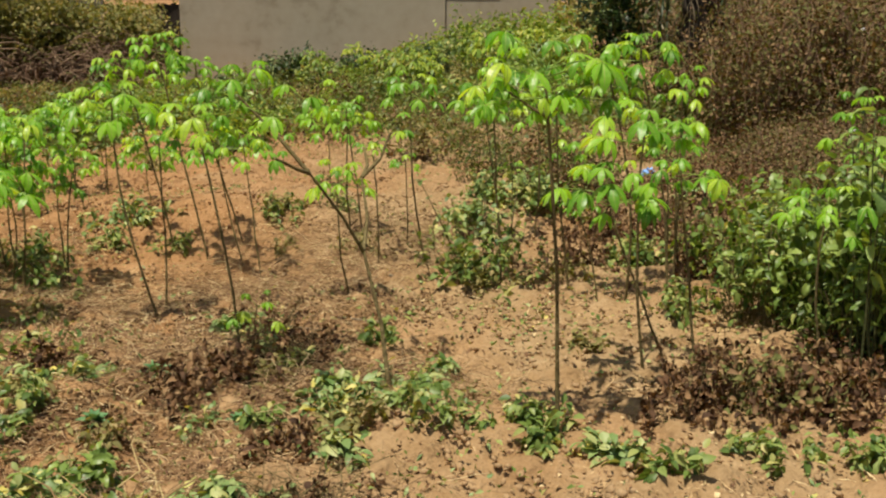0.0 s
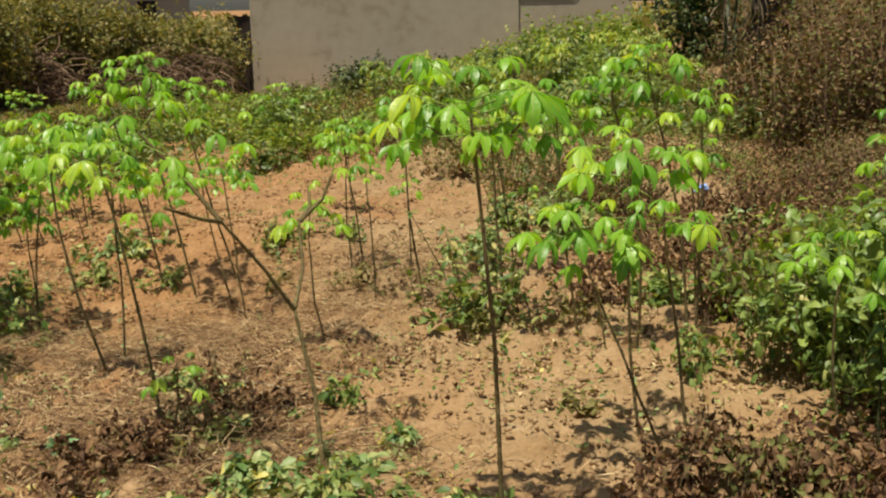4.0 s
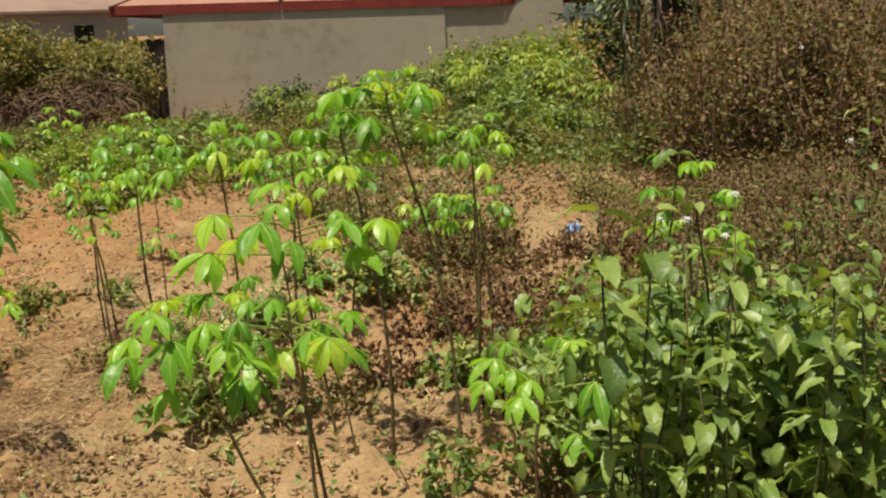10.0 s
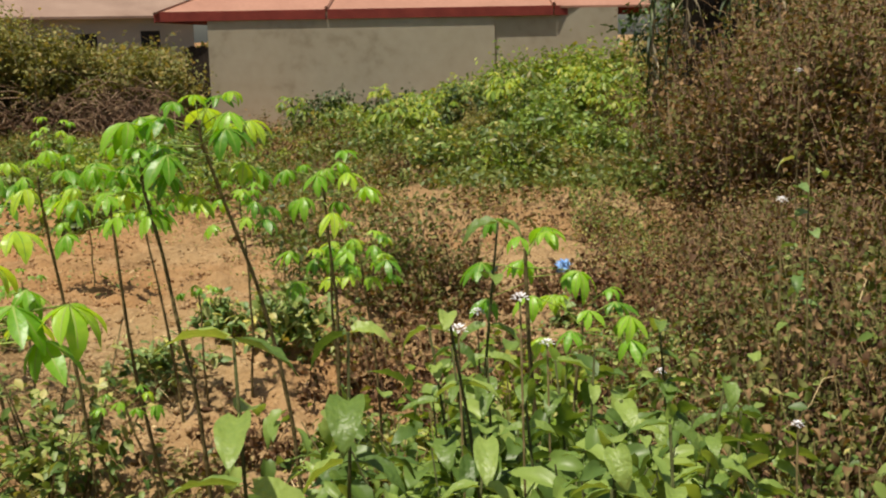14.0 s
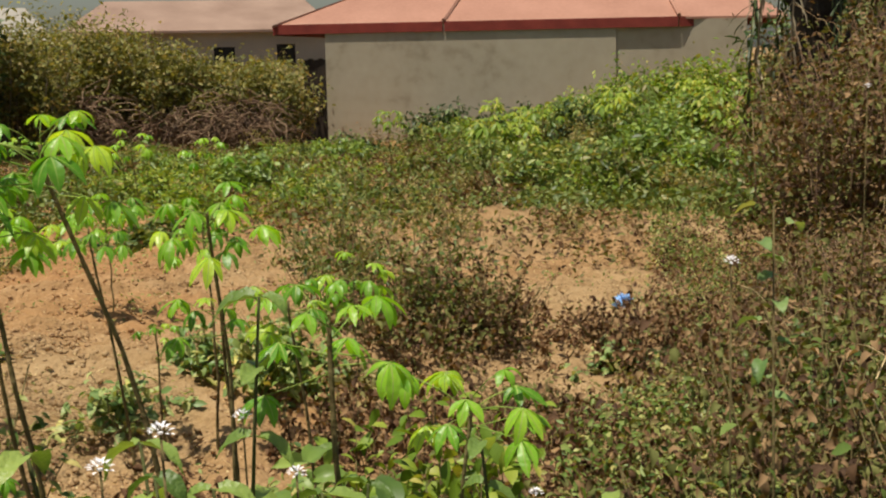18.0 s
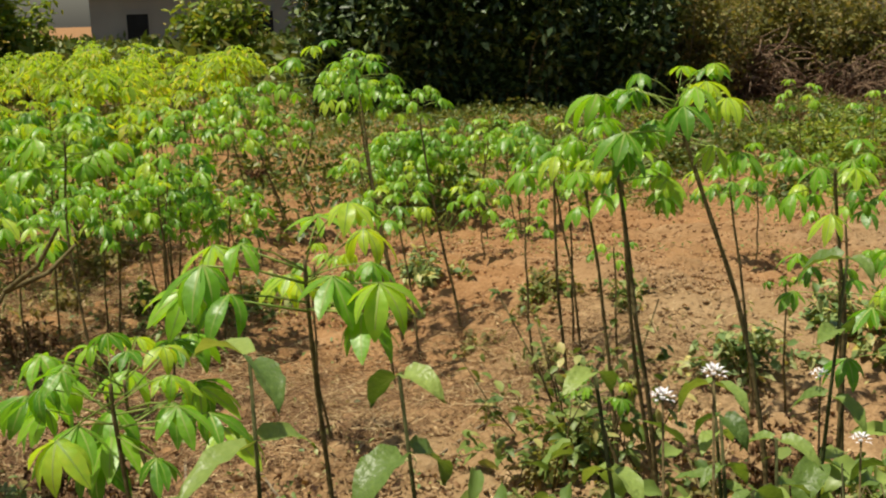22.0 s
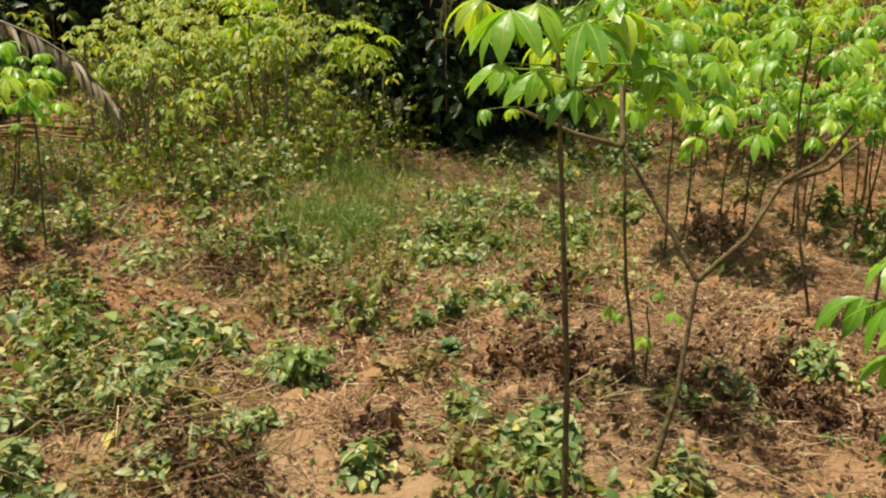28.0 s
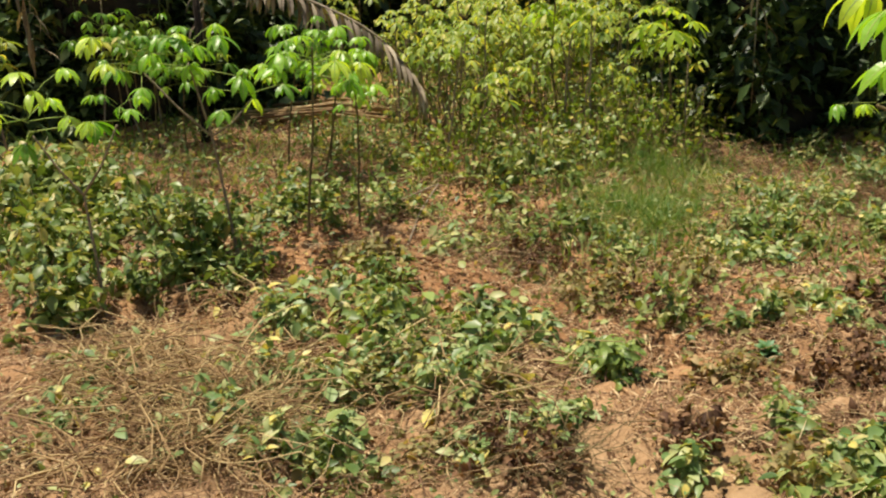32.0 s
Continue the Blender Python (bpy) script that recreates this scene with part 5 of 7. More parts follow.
weed_patch(-0.92, 7.28, 0.14, 0.11, 0.10, 130, 0.045, SMALL, HEDGE, "weed_clump", "half-dry weeds with small leaves", stalks=26, stalk_mat=BARK, category="weed")
weed_patch(-0.94, 5.32, 0.12, 0.09, 0.11, 115, 0.055, SMALL, WEED, "weed_clump", "clump of green weeds on the soil", stalks=12, stalk_mat=BARK, category="weed")
weed_patch(-0.63, 4.73, 0.24, 0.18, 0.29, 250, 0.045, CURL, DRY, "vine_tangle", "tangle of dry reddish-brown vines", stalks=140, stalk_mat=BARK, category="dead vines")
weed_patch(-0.34, 4.18, 0.09, 0.07, 0.12, 160, 0.065, SMALL, PALE, "weed_clump", "leafy pale-green shrub on the soil", stalks=16, stalk_mat=BARK, category="shrub")
weed_patch(-0.86, 5.35, 0.12, 0.09, 0.11, 160, 0.065, SMALL, PALE, "weed_clump", "leafy pale-green shrub on the soil", stalks=16, stalk_mat=BARK, category="shrub")
weed_patch(-3.03, 5.02, 0.13, 0.10, 0.13, 115, 0.055, SMALL, WEED, "weed_clump", "clump of green weeds on the soil", stalks=12, stalk_mat=BARK, category="weed")
weed_patch(-2.71, 4.61, 0.12, 0.09, 0.12, 115, 0.055, SMALL, WEED, "weed_clump", "clump of green weeds on the soil", stalks=12, stalk_mat=BARK, category="weed")
weed_patch(-2.60, 5.73, 0.19, 0.15, 0.27, 215, 0.050, CURL, DRY, "dead_weed_clump", "heap of dead brown weeds", stalks=40, stalk_mat=BARK, category="dead weeds")
weed_patch(0.01, 4.39, 0.10, 0.07, 0.09, 160, 0.065, SMALL, PALE, "weed_clump", "leafy pale-green shrub on the soil", stalks=16, stalk_mat=BARK, category="shrub")
weed_patch(0.08, 4.83, 0.09, 0.07, 0.08, 160, 0.065, SMALL, PALE, "weed_clump", "leafy pale-green shrub on the soil", stalks=16, stalk_mat=BARK, category="shrub")
weed_patch(-1.30, 2.75, 0.17, 0.13, 0.25, 137, 0.055, SMALL, WEED, "weed_clump", "clump of green weeds on the soil", stalks=12, stalk_mat=BARK, category="weed")
weed_patch(-1.15, 3.50, 0.16, 0.12, 0.18, 85, 0.085, BIG, BROAD, "broad_leaf_weed", "broad-leaved green plant on the soil", stalks=10, stalk_mat=BARK, category="weed")
weed_patch(-1.75, 3.80, 0.23, 0.17, 0.25, 198, 0.050, SMALL, WEED, "weed_clump", "low dark green weeds on the soil", stalks=10, stalk_mat=BARK, category="weed")
weed_patch(-2.04, 2.04, 0.32, 0.24, 0.30, 313, 0.055, SMALL, WEED, "weed_clump", "clump of green weeds on the soil", stalks=12, stalk_mat=BARK, category="weed")
weed_patch(-2.33, 1.78, 0.29, 0.22, 0.46, 519, 0.075, SMALL, WEED, "weed_clump", "dense dark green leafy weeds", stalks=20, stalk_mat=BARK, category="weed")
weed_patch(-2.97, 3.50, 0.24, 0.18, 0.33, 220, 0.055, SMALL, WEED, "weed_clump", "clump of green weeds on the soil", stalks=12, stalk_mat=BARK, category="weed")
weed_patch(-3.84, 4.07, 0.84, 0.63, 0.09, 3750, 0.100, BLADE, GRASS, "grass_patch", "patch of tall green grass", stalks=0, stalk_mat=BARK, category="grass")
weed_patch(-0.87, 3.14, 0.12, 0.09, 0.13, 130, 0.045, SMALL, HEDGE, "weed_clump", "half-dry weeds with small leaves", stalks=26, stalk_mat=BARK, category="weed")
weed_patch(-0.69, 2.28, 0.29, 0.21, 0.23, 178, 0.055, SMALL, PALE, "vine_tangle", "tangle of straw-yellow vines with pale leaves", stalks=400, stalk_mat=STRAW, category="dead vines")
weed_patch(-0.53, 2.61, 0.11, 0.08, 0.10, 160, 0.065, SMALL, PALE, "weed_clump", "leafy pale-green shrub on the soil", stalks=16, stalk_mat=BARK, category="shrub")
weed_patch(-0.85, 2.98, 0.15, 0.11, 0.16, 116, 0.055, SMALL, WEED, "weed_clump", "clump of green weeds on the soil", stalks=12, stalk_mat=BARK, category="weed")
weed_patch(-2.86, 5.08, 0.22, 0.17, 0.15, 194, 0.055, SMALL, WEED, "weed_clump", "clump of green weeds on the soil", stalks=12, stalk_mat=BARK, category="weed")
weed_patch(-2.96, 4.58, 0.22, 0.17, 0.18, 197, 0.055, SMALL, WEED, "weed_clump", "clump of green weeds on the soil", stalks=12, stalk_mat=BARK, category="weed")
weed_patch(-3.07, 2.12, 0.36, 0.27, 0.27, 367, 0.055, SMALL, WEED, "weed_clump", "clump of green weeds on the soil", stalks=12, stalk_mat=BARK, category="weed")
weed_patch(-0.63, 3.97, 0.06, 0.05, 0.07, 115, 0.055, SMALL, WEED, "weed_clump", "clump of green weeds on the soil", stalks=12, stalk_mat=BARK, category="weed")
weed_patch(-0.42, 3.24, 0.17, 0.13, 0.09, 157, 0.045, CURL, DRY, "vine_tangle", "tangle of dry reddish-brown vines", stalks=140, stalk_mat=BARK, category="dead vines")
weed_patch(-0.50, 3.65, 0.18, 0.13, 0.10, 192, 0.050, CURL, DRY, "dead_weed_clump", "heap of dead brown weeds", stalks=40, stalk_mat=BARK, category="dead weeds")
weed_patch(-2.68, 3.27, 0.38, 0.28, 0.17, 442, 0.045, CURL, DRY, "vine_tangle", "tangle of dry reddish-brown vines", stalks=140, stalk_mat=BARK, category="dead vines")
weed_patch(-1.00, 2.76, 0.22, 0.17, 0.17, 223, 0.045, SMALL, HEDGE, "weed_clump", "half-dry weeds with small leaves", stalks=26, stalk_mat=BARK, category="weed")
weed_patch(-1.11, 2.76, 0.21, 0.16, 0.21, 181, 0.055, SMALL, WEED, "weed_clump", "clump of green weeds on the soil", stalks=12, stalk_mat=BARK, category="weed")
weed_patch(-1.82, 1.36, 0.27, 0.20, 0.32, 460, 0.075, SMALL, WEED, "weed_clump", "dense dark green leafy weeds", stalks=20, stalk_mat=BARK, category="weed")
weed_patch(-2.03, 1.64, 0.25, 0.19, 0.23, 232, 0.055, SMALL, WEED, "weed_clump", "clump of green weeds on the soil", stalks=12, stalk_mat=BARK, category="weed")
weed_patch(-2.91, 2.26, 0.29, 0.22, 0.17, 280, 0.055, SMALL, WEED, "weed_clump", "clump of green weeds on the soil", stalks=12, stalk_mat=BARK, category="weed")
weed_patch(-0.54, 2.43, 0.16, 0.12, 0.15, 184, 0.065, SMALL, PALE, "weed_clump", "leafy pale-green shrub on the soil", stalks=16, stalk_mat=BARK, category="shrub")
weed_patch(-2.80, 4.39, 0.29, 0.22, 0.20, 281, 0.055, SMALL, WEED, "weed_clump", "clump of green weeds on the soil", stalks=12, stalk_mat=BARK, category="weed")
weed_patch(-0.52, 3.12, 0.20, 0.15, 0.11, 226, 0.050, CURL, DRY, "dead_weed_clump", "heap of dead brown weeds", stalks=40, stalk_mat=BARK, category="dead weeds")
weed_patch(-0.38, 4.14, 0.09, 0.07, 0.10, 160, 0.065, SMALL, PALE, "weed_clump", "leafy pale-green shrub on the soil", stalks=16, stalk_mat=BARK, category="shrub")
weed_patch(-0.71, 4.89, 0.13, 0.09, 0.12, 160, 0.065, SMALL, PALE, "weed_clump", "leafy pale-green shrub on the soil", stalks=16, stalk_mat=BARK, category="shrub")
weed_patch(-2.64, 3.72, 0.23, 0.17, 0.25, 196, 0.050, SMALL, WEED, "weed_clump", "low dark green weeds on the soil", stalks=10, stalk_mat=BARK, category="weed")
weed_patch(-2.96, 2.62, 0.24, 0.18, 0.27, 222, 0.055, SMALL, WEED, "weed_clump", "clump of green weeds on the soil", stalks=12, stalk_mat=BARK, category="weed")


# ---------------------------------------------------------------- loose cover of the ground
def cover(n, x0, x1, y0, y1, keep, name, label, shapes, mat, lo, hi, seed, flat=0.35, tall=0.0, category="litter", big=1.1):
    """Small things strewn in patches; with a height they fill low mounds of growth."""
    px, py = rng.uniform(x0, x1, n), rng.uniform(y0, y1, n)
    k = vnoise(px * big + seed, py * big, seed) * 0.65 + vnoise(px * big * 3.4, py * big * 3.4 + seed, seed + 1) * 0.35
    edge = np.minimum(np.minimum(px - x0, x1 - px) / (x1 - x0), np.minimum(py - y0, y1 - py) / (y1 - y0))
    s = k - 0.35 * np.clip(1 - edge * 12, 0, 1) > rng.uniform(keep - 0.12, keep + 0.12, n)
    px, py, k = px[s], py[s], k[s]
    m = len(px)
    up = tall * np.clip((k - keep + 0.15) * 2.2, 0.1, 1.2) * rng.uniform(0, 1, m) ** 0.7
    at = np.stack([px, py, height(px, py) + 0.012 + up], 1)
    v, t = strew(shapes, at, rng.uniform(lo, hi, m), rng.uniform(0, 6.283, m), rng.normal(0, flat, m), rng.normal(0, flat, m))
    tagged(new(name, big_mesh(name, v, t, mat)), label, category, kind="stuff")


cover(60000, -6.0, 0.4, 0.8, 6.5, 0.42, "brown_litter", "small dead brown leaves matted on the soil", CRISP, DRY, 0.010, 0.034, 41, 0.5, 0.03, "litter", 1.3)
cover(6000, -6.0, 0.2, 0.8, 6.5, 0.48, "small_pale_weeds", "tiny pale green weeds dotted over the mounds", SMALL, PALE, 0.014, 0.040, 47, 0.6, 0.05, "weeds", 1.2)
cover(150000, -7, 6.5, -1.0, 13.5, 0.43, "dead_leaf_litter", "small curled dead brown leaves on the soil", CRISP, LITTER, 0.006, 0.024, 21, 0.35, 0.015)
cover(4500, -6, 4, 1.0, 9, 0.50, "fallen_leaves", "larger curled fallen leaves on the soil", CURL, LITTER, 0.02, 0.05, 23, 0.4, 0.02)
cover(40000, -7, 6.0, -1.0, 13, 0.50, "straw_litter", "dry straw fibres strewn on the soil", FIBRE, LITTER, 0.03, 0.12, 33, 0.2, 0.015)
cover(170000, -6.5, -0.3, 0.5, 7.0, 0.36, "fibrous_litter", "matted brown stalks and fibres on the reddish soil", FIBRE, LITTER, 0.03, 0.12, 35, 0.2, 0.016, "litter", 0.8)
cover(24000, -5.5, 0.5, 1.0, 8, 0.38, "dead_vines", "thin dry vines trailing over the soil", ARC, LITTER, 0.08, 0.30, 37, 0.15, 0.03)
cover(9000, -4.5, 3.5, 1.5, 8, 0.50, "pale_seedlings", "pale green seedlings scattered on the soil", FLAKE, PALE, 0.012, 0.04, 39, 0.5, 0.03, "weeds")
cover(52000, -9, 7, -3.0, 15, 0.54, "low_weeds", "small green weeds sprouting from the soil", FLAKE, WEED, 0.012, 0.04, 45, 0.6, 0.06, "weeds")
cover(42000, -8.5, 0.5, 12.5, 28.4, 0.46, "green_weed_cover", "low green weeds between field and house", FLAKE, MEADOW, 0.04, 0.10, 51, 0.7, 0.20, "weeds", 0.75)
cover(40000, -1.5, 4.4, 13.5, 28.4, 0.46, "tall_weed_cover", "knee-high green weeds before the house", FLAKE, MEADOW, 0.05, 0.10, 52, 0.7, 0.26, "weeds", 0.7)
cover(30000, -6.5, 4.6, 15, 28.4, 0.56, "bright_weed_cover", "bright yellow-green weeds before the house", FLAKE, LUSH, 0.05, 0.11, 57, 0.7, 0.28, "weeds", 0.8)
cover(60000, -8.5, 4.2, 11.0, 25, 0.46, "dry_weed_cover", "dry brown weeds among the green", CRISP, BRUSH, 0.03, 0.08, 63, 0.6, 0.25, "weeds", 0.7)
cover(26000, -18, -3.0, 8.5, 26, 0.44, "meadow", "low green grass and weeds behind the field", BLADE, GRASS, 0.10, 0.28, 71, 0.4, 0.05, "grass", 0.6)
cover(70000, -20, -3.0, 4.0, 26, 0.47, "meadow_weeds", "low leafy weeds behind the field", FLAKE, MEADOW, 0.04, 0.11, 75, 0.7, 0.28, "weeds", 0.6)
cover(32000, -10, -1.2, -3.0, 6.5, 0.50, "west_weeds", "green weeds over the western mounds", FLAKE, WEED, 0.02, 0.06, 81, 0.7, 0.16, "weeds", 0.9)
cover(13000, -10, -2.2, -3.0, 7.0, 0.42, "west_grass", "thin grass over the western mounds", BLADE, GRASS, 0.08, 0.25, 87, 0.35, 0.0, "grass", 0.8)
cover(90000, -22, -6.7, -9, 9, 0.38, "west_undergrowth", "dense green undergrowth beyond the western field", FLAKE, LUSH, 0.06, 0.14, 83, 0.8, 0.6, "weeds", 0.5)
cover(44000, 2.3, 6.5, 5.2, 13, 0.30, "dry_undergrowth", "dead weeds and fallen leaves under the thicket", CRISP, DRY, 0.014, 0.038, 91, 0.7, 0.25, "weeds", 0.9)
cover(80000, 2.2, 6.5, 5.0, 13, 0.38, "green_undergrowth", "small green leaves among the dead weeds", FLAKE, WEED, 0.014, 0.04, 93, 0.7, 0.30, "weeds", 0.9)
cover(3500, 2.2, 6.0, 4.8, 12, 0.42, "dry_vine_tangle", "thin dry vines lying over the dead weeds", ARC, DEAD_STALK, 0.08, 0.26, 94, 0.4, 0.3, "weeds", 0.9)
cover(50000, -60, 45, 38, 85, 0.40, "far_undergrowth", "green scrub beyond the house", FLAKE, HEDGE, 0.25, 0.6, 95, 0.8, 1.2, "scrub", 0.15)
cover(60000, -70, -15, 4, 44, 0.36, "far_scrub", "low green scrub beyond the cassava field", FLAKE, MEADOW, 0.2, 0.5, 99, 0.8, 0.9, "scrub", 0.2)

LUMP = []
for k in range(4):
    lump = bmesh.new()
    bmesh.ops.create_icosphere(lump, subdivisions=1, radius=1.0)
    for w in lump.verts:
        w.co *= 0.75 + 0.5 * noise.noise(w.co * 1.7 + Vector((k * 5, 0, 0)))
        w.co.z *= 0.6
    bmesh.ops.triangulate(lump, faces=lump.faces)
    LUMP.append((np.array([w.co[:] for w in lump.verts]), np.array([[w.index for w in q.verts] for q in lump.faces])))
    lump.free()
cover(34000, -5, 4.2, 1.0, 12, 0.36, "soil_clods", "small clods and lumps of dry soil", LUMP, CLOD, 0.004, 0.026, 97, 0.6, 0.0, "soil", 0.8)


def brush_mass(name, label, cx, cy, rx, ry, tall, n, leaf, mat, stalks, shapes=None, stalk_mat=None, category="shrub", bare=0.35, seed=3, thick=0.007, arcs=0, fuzz=0.0, flare=0.0):
    """A tall thicket: stems from the ground, leaves in clumps along them."""
    shapes = shapes or FLAKE
    top = thing(name, (cx, cy, float(height(cx, cy))), label, category)
    ang, rad = rng.uniform(0, 6.283, stalks), np.sqrt(rng.uniform(0, 1, stalks))
    bx, by = cx + rx * rad * np.cos(ang), cy + ry * rad * np.sin(ang)
    bz = height(bx, by) - 0.02
    hh = tall * (0.55 + 0.6 * vnoise(bx * 1.3 + seed, by * 1.3, seed)) * (1 - 0.45 * rad ** 3)
    lean = np.clip(rng.normal(0, 0.25, (stalks, 2)), -0.45, 0.45) * hh[:, None]
    pieces = []
    rel = np.array([cx, cy, float(height(cx, cy))])
    for i in range(stalks):
        p0 = np.array([bx[i], by[i], bz[i]])
        p2 = p0 + np.array([lean[i, 0], lean[i, 1], hh[i]])
        p1 = (p0 + p2) / 2 + rng.normal(0, 0.06, 3) * hh[i]
        pieces.append(tube([p0 - rel, p1 - rel, p2 - rel], [thick * tall ** 0.5, thick * 0.7 * tall ** 0.5, 0.002], 3))
    tagged(under("stem_tangle", big_mesh("stem_tangle", *joined(pieces), stalk_mat or STRAW), top), kind="stuff")
    s = rng.integers(0, stalks, n)
    f = bare + (1 - bare) * rng.uniform(0, 1, n) ** 0.8
    at = np.stack([bx[s] + lean[s, 0] * f, by[s] + lean[s, 1] * f, bz[s] + hh[s] * f], 1) + rng.normal(0, fuzz or 0.05 + 0.045 * tall, (n, 3)) - rel
    at[:, 0] += flare * f * np.cos(ang[s]) * rad[s]
    at[:, 1] += flare * f * np.sin(ang[s]) * rad[s]
    at[:, 2] = np.maximum(at[:, 2], 0.02)
    v, t = strew(shapes, at, leaf * rng.uniform(0.45, 1.0, n) ** 1.2 * 1.45, rng.uniform(0, 6.283, n), rng.uniform(-0.6, 1.1, n), rng.uniform(-0.8, 0.8, n))
    tagged(under("foliage", big_mesh("foliage", v, t, mat), top), kind="stuff")
    if arcs:
        q = rng.integers(0, n, arcs)
        v, t = strew(ARC, at[q], min(tall, 1.6) * rng.uniform(0.12, 0.38, arcs), rng.uniform(0, 6.283, arcs), rng.normal(-0.2, 0.5, arcs), rng.normal(0, 0.5, arcs))
        tagged(under("vine_tangle", big_mesh("vine_tangle", v, t, LITTER), top, "dry brown vines"), kind="stuff")
    return top


# ---------------------------------------------------------------- thicket on the east side
for k, (x, y, rx, ry, tall, n) in enumerate(((3.6, 10.4, 0.7, 0.9, 0.9, 12000), (4.3, 12.2, 1.1, 1.2, 1.7, 21600), (4.4, 14.4, 1.3, 1.4, 2.2, 21600), (5.2, 17.0, 1.7, 1.6, 2.6, 19200), (5.6, 10.3, 1.1, 1.3, 1.9, 21600),
                                             (6.2, 13.0, 1.3, 1.5, 2.6, 21600), (4.7, 8.2, 0.9, 0.9, 1.1, 14400), (6.8, 20.0, 2.2, 2.2, 3.2, 19200), (3.6, 6.8, 0.6, 0.7, 0.6, 7680), (6.0, 7.6, 1.0, 1.2, 1.7, 14400), (4.6, 6.0, 0.8, 0.7, 0.8, 8640))):
    brush_mass("dry_thicket", "tall dry brown thicket of dead weeds and vines" if tall > 1.5 else "dry brown weed thicket on the bank", x, y, rx, ry, tall, int(n * 1.35), 0.034 if tall < 1.2 else 0.052, BRUSH, 300, arcs=50, bare=0.02, seed=k + 3, thick=0.006, stalk_mat=DEAD_STALK)
# hedge and dark trees behind the field
for k, (x, y, rx, ry, tall, n, mat, leaf, lab) in enumerate((
        (-7.7, 26.6, 1.3, 1.0, 2.4, 15730, VINE_HEDGE, 0.10, "overgrown hedge of dry vines beside the house"), (-6.95, 27.7, 0.5, 0.5, 2.0, 5000, VINE_HEDGE, 0.10, "tangled vine bush beside the plank door"), (-9.3, 26.0, 1.5, 1.2, 2.8, 16940, VINE_HEDGE, 0.10, "overgrown hedge of tangled vines"), (-10.9, 24.6, 1.5, 1.2, 3.0, 16940, VINE_HEDGE, 0.10, "overgrown hedge of tangled vines"),
        (-10.6, 22.4, 1.3, 1.1, 2.8, 13310, VINE_HEDGE, 0.10, "overgrown hedge with pale bare stems"), (-11.2, 20.4, 1.3, 1.3, 3.6, 24200, DARK, 0.17, "dense dark green tree in the hedge"), (-11.9, 18.4, 1.4, 1.3, 4.0, 26400, DARK, 0.17, "dense dark green tree in the hedge"),
        (-12.7, 16.7, 1.4, 1.4, 4.0, 26400, DARK, 0.17, "dense dark green tree in the hedge"))):
    brush_mass("hedge_bush" if mat == VINE_HEDGE else "dark_tree", lab, x, y, rx, ry, tall, n, leaf, mat, 70, category="hedge" if mat == VINE_HEDGE else "tree", bare=0.32 if mat == VINE_HEDGE else 0.03, seed=k + 20, stalk_mat=BARK_GREY, thick=0.016, arcs=260 if mat == VINE_HEDGE else 0)
brush_mass("dark_wall_bush", "dark green bush against the house wall", -3.2, 27.9, 0.7, 0.4, 1.1, 1800, 0.11, DARK, 30, bare=0.05, seed=60)
brush_mass("dark_wall_bush", "dark green bush against the house wall", -1.5, 27.9, 0.9, 0.4, 1.0, 1800, 0.11, DARK, 30, bare=0.05, seed=61)
brush_mass("pale_wall_bush", "pale yellow-green bush beside the house wall", 1.0, 27.2, 0.9, 0.7, 1.7, 2400, 0.115, LUSH, 30, bare=0.15, seed=62)
brush_mass("pale_wall_bush", "yellow-green bush before the house wall", 2.6, 25.6, 1.1, 0.9, 1.3, 2400, 0.115, LUSH, 30, bare=0.15, seed=63)
for x, y, tall in ((-0.3, 27.3, 1.4), (0.4, 26.4, 1.3), (1.7, 27.2, 2.2), (-1.2, 26.4, 0.9), (1.2, 24.9, 1.1), (2.3, 23.4, 1.2), (2.9, 27.0, 2.3), (-2.4, 27.2, 0.8)):
    brush_mass("wall_weeds", "tall yellow-green weeds growing against the house", x, y, 0.7, 0.5, tall * 0.72, 1600, 0.115, LUSH, 40, bare=0.05, seed=int(x * 10) + 160, stalk_mat=BARK)
VINE = [tube([(0, 0, 0), (0.16, 0.05, 0.22), (0.38, -0.04, 0.36), (0.62, 0.05, 0.34), (0.84, -0.03, 0.18), (1, 0.04, -0.04)], [0.016, 0.015, 0.013, 0.011, 0.009, 0.006], 4), tube([(0, 0, 0), (0.2, -0.1, 0.12), (0.45, -0.02, 0.26), (0.72, 0.12, 0.2), (1, 0.1, 0.0)], [0.015, 0.014, 0.012, 0.009, 0.006], 4)]


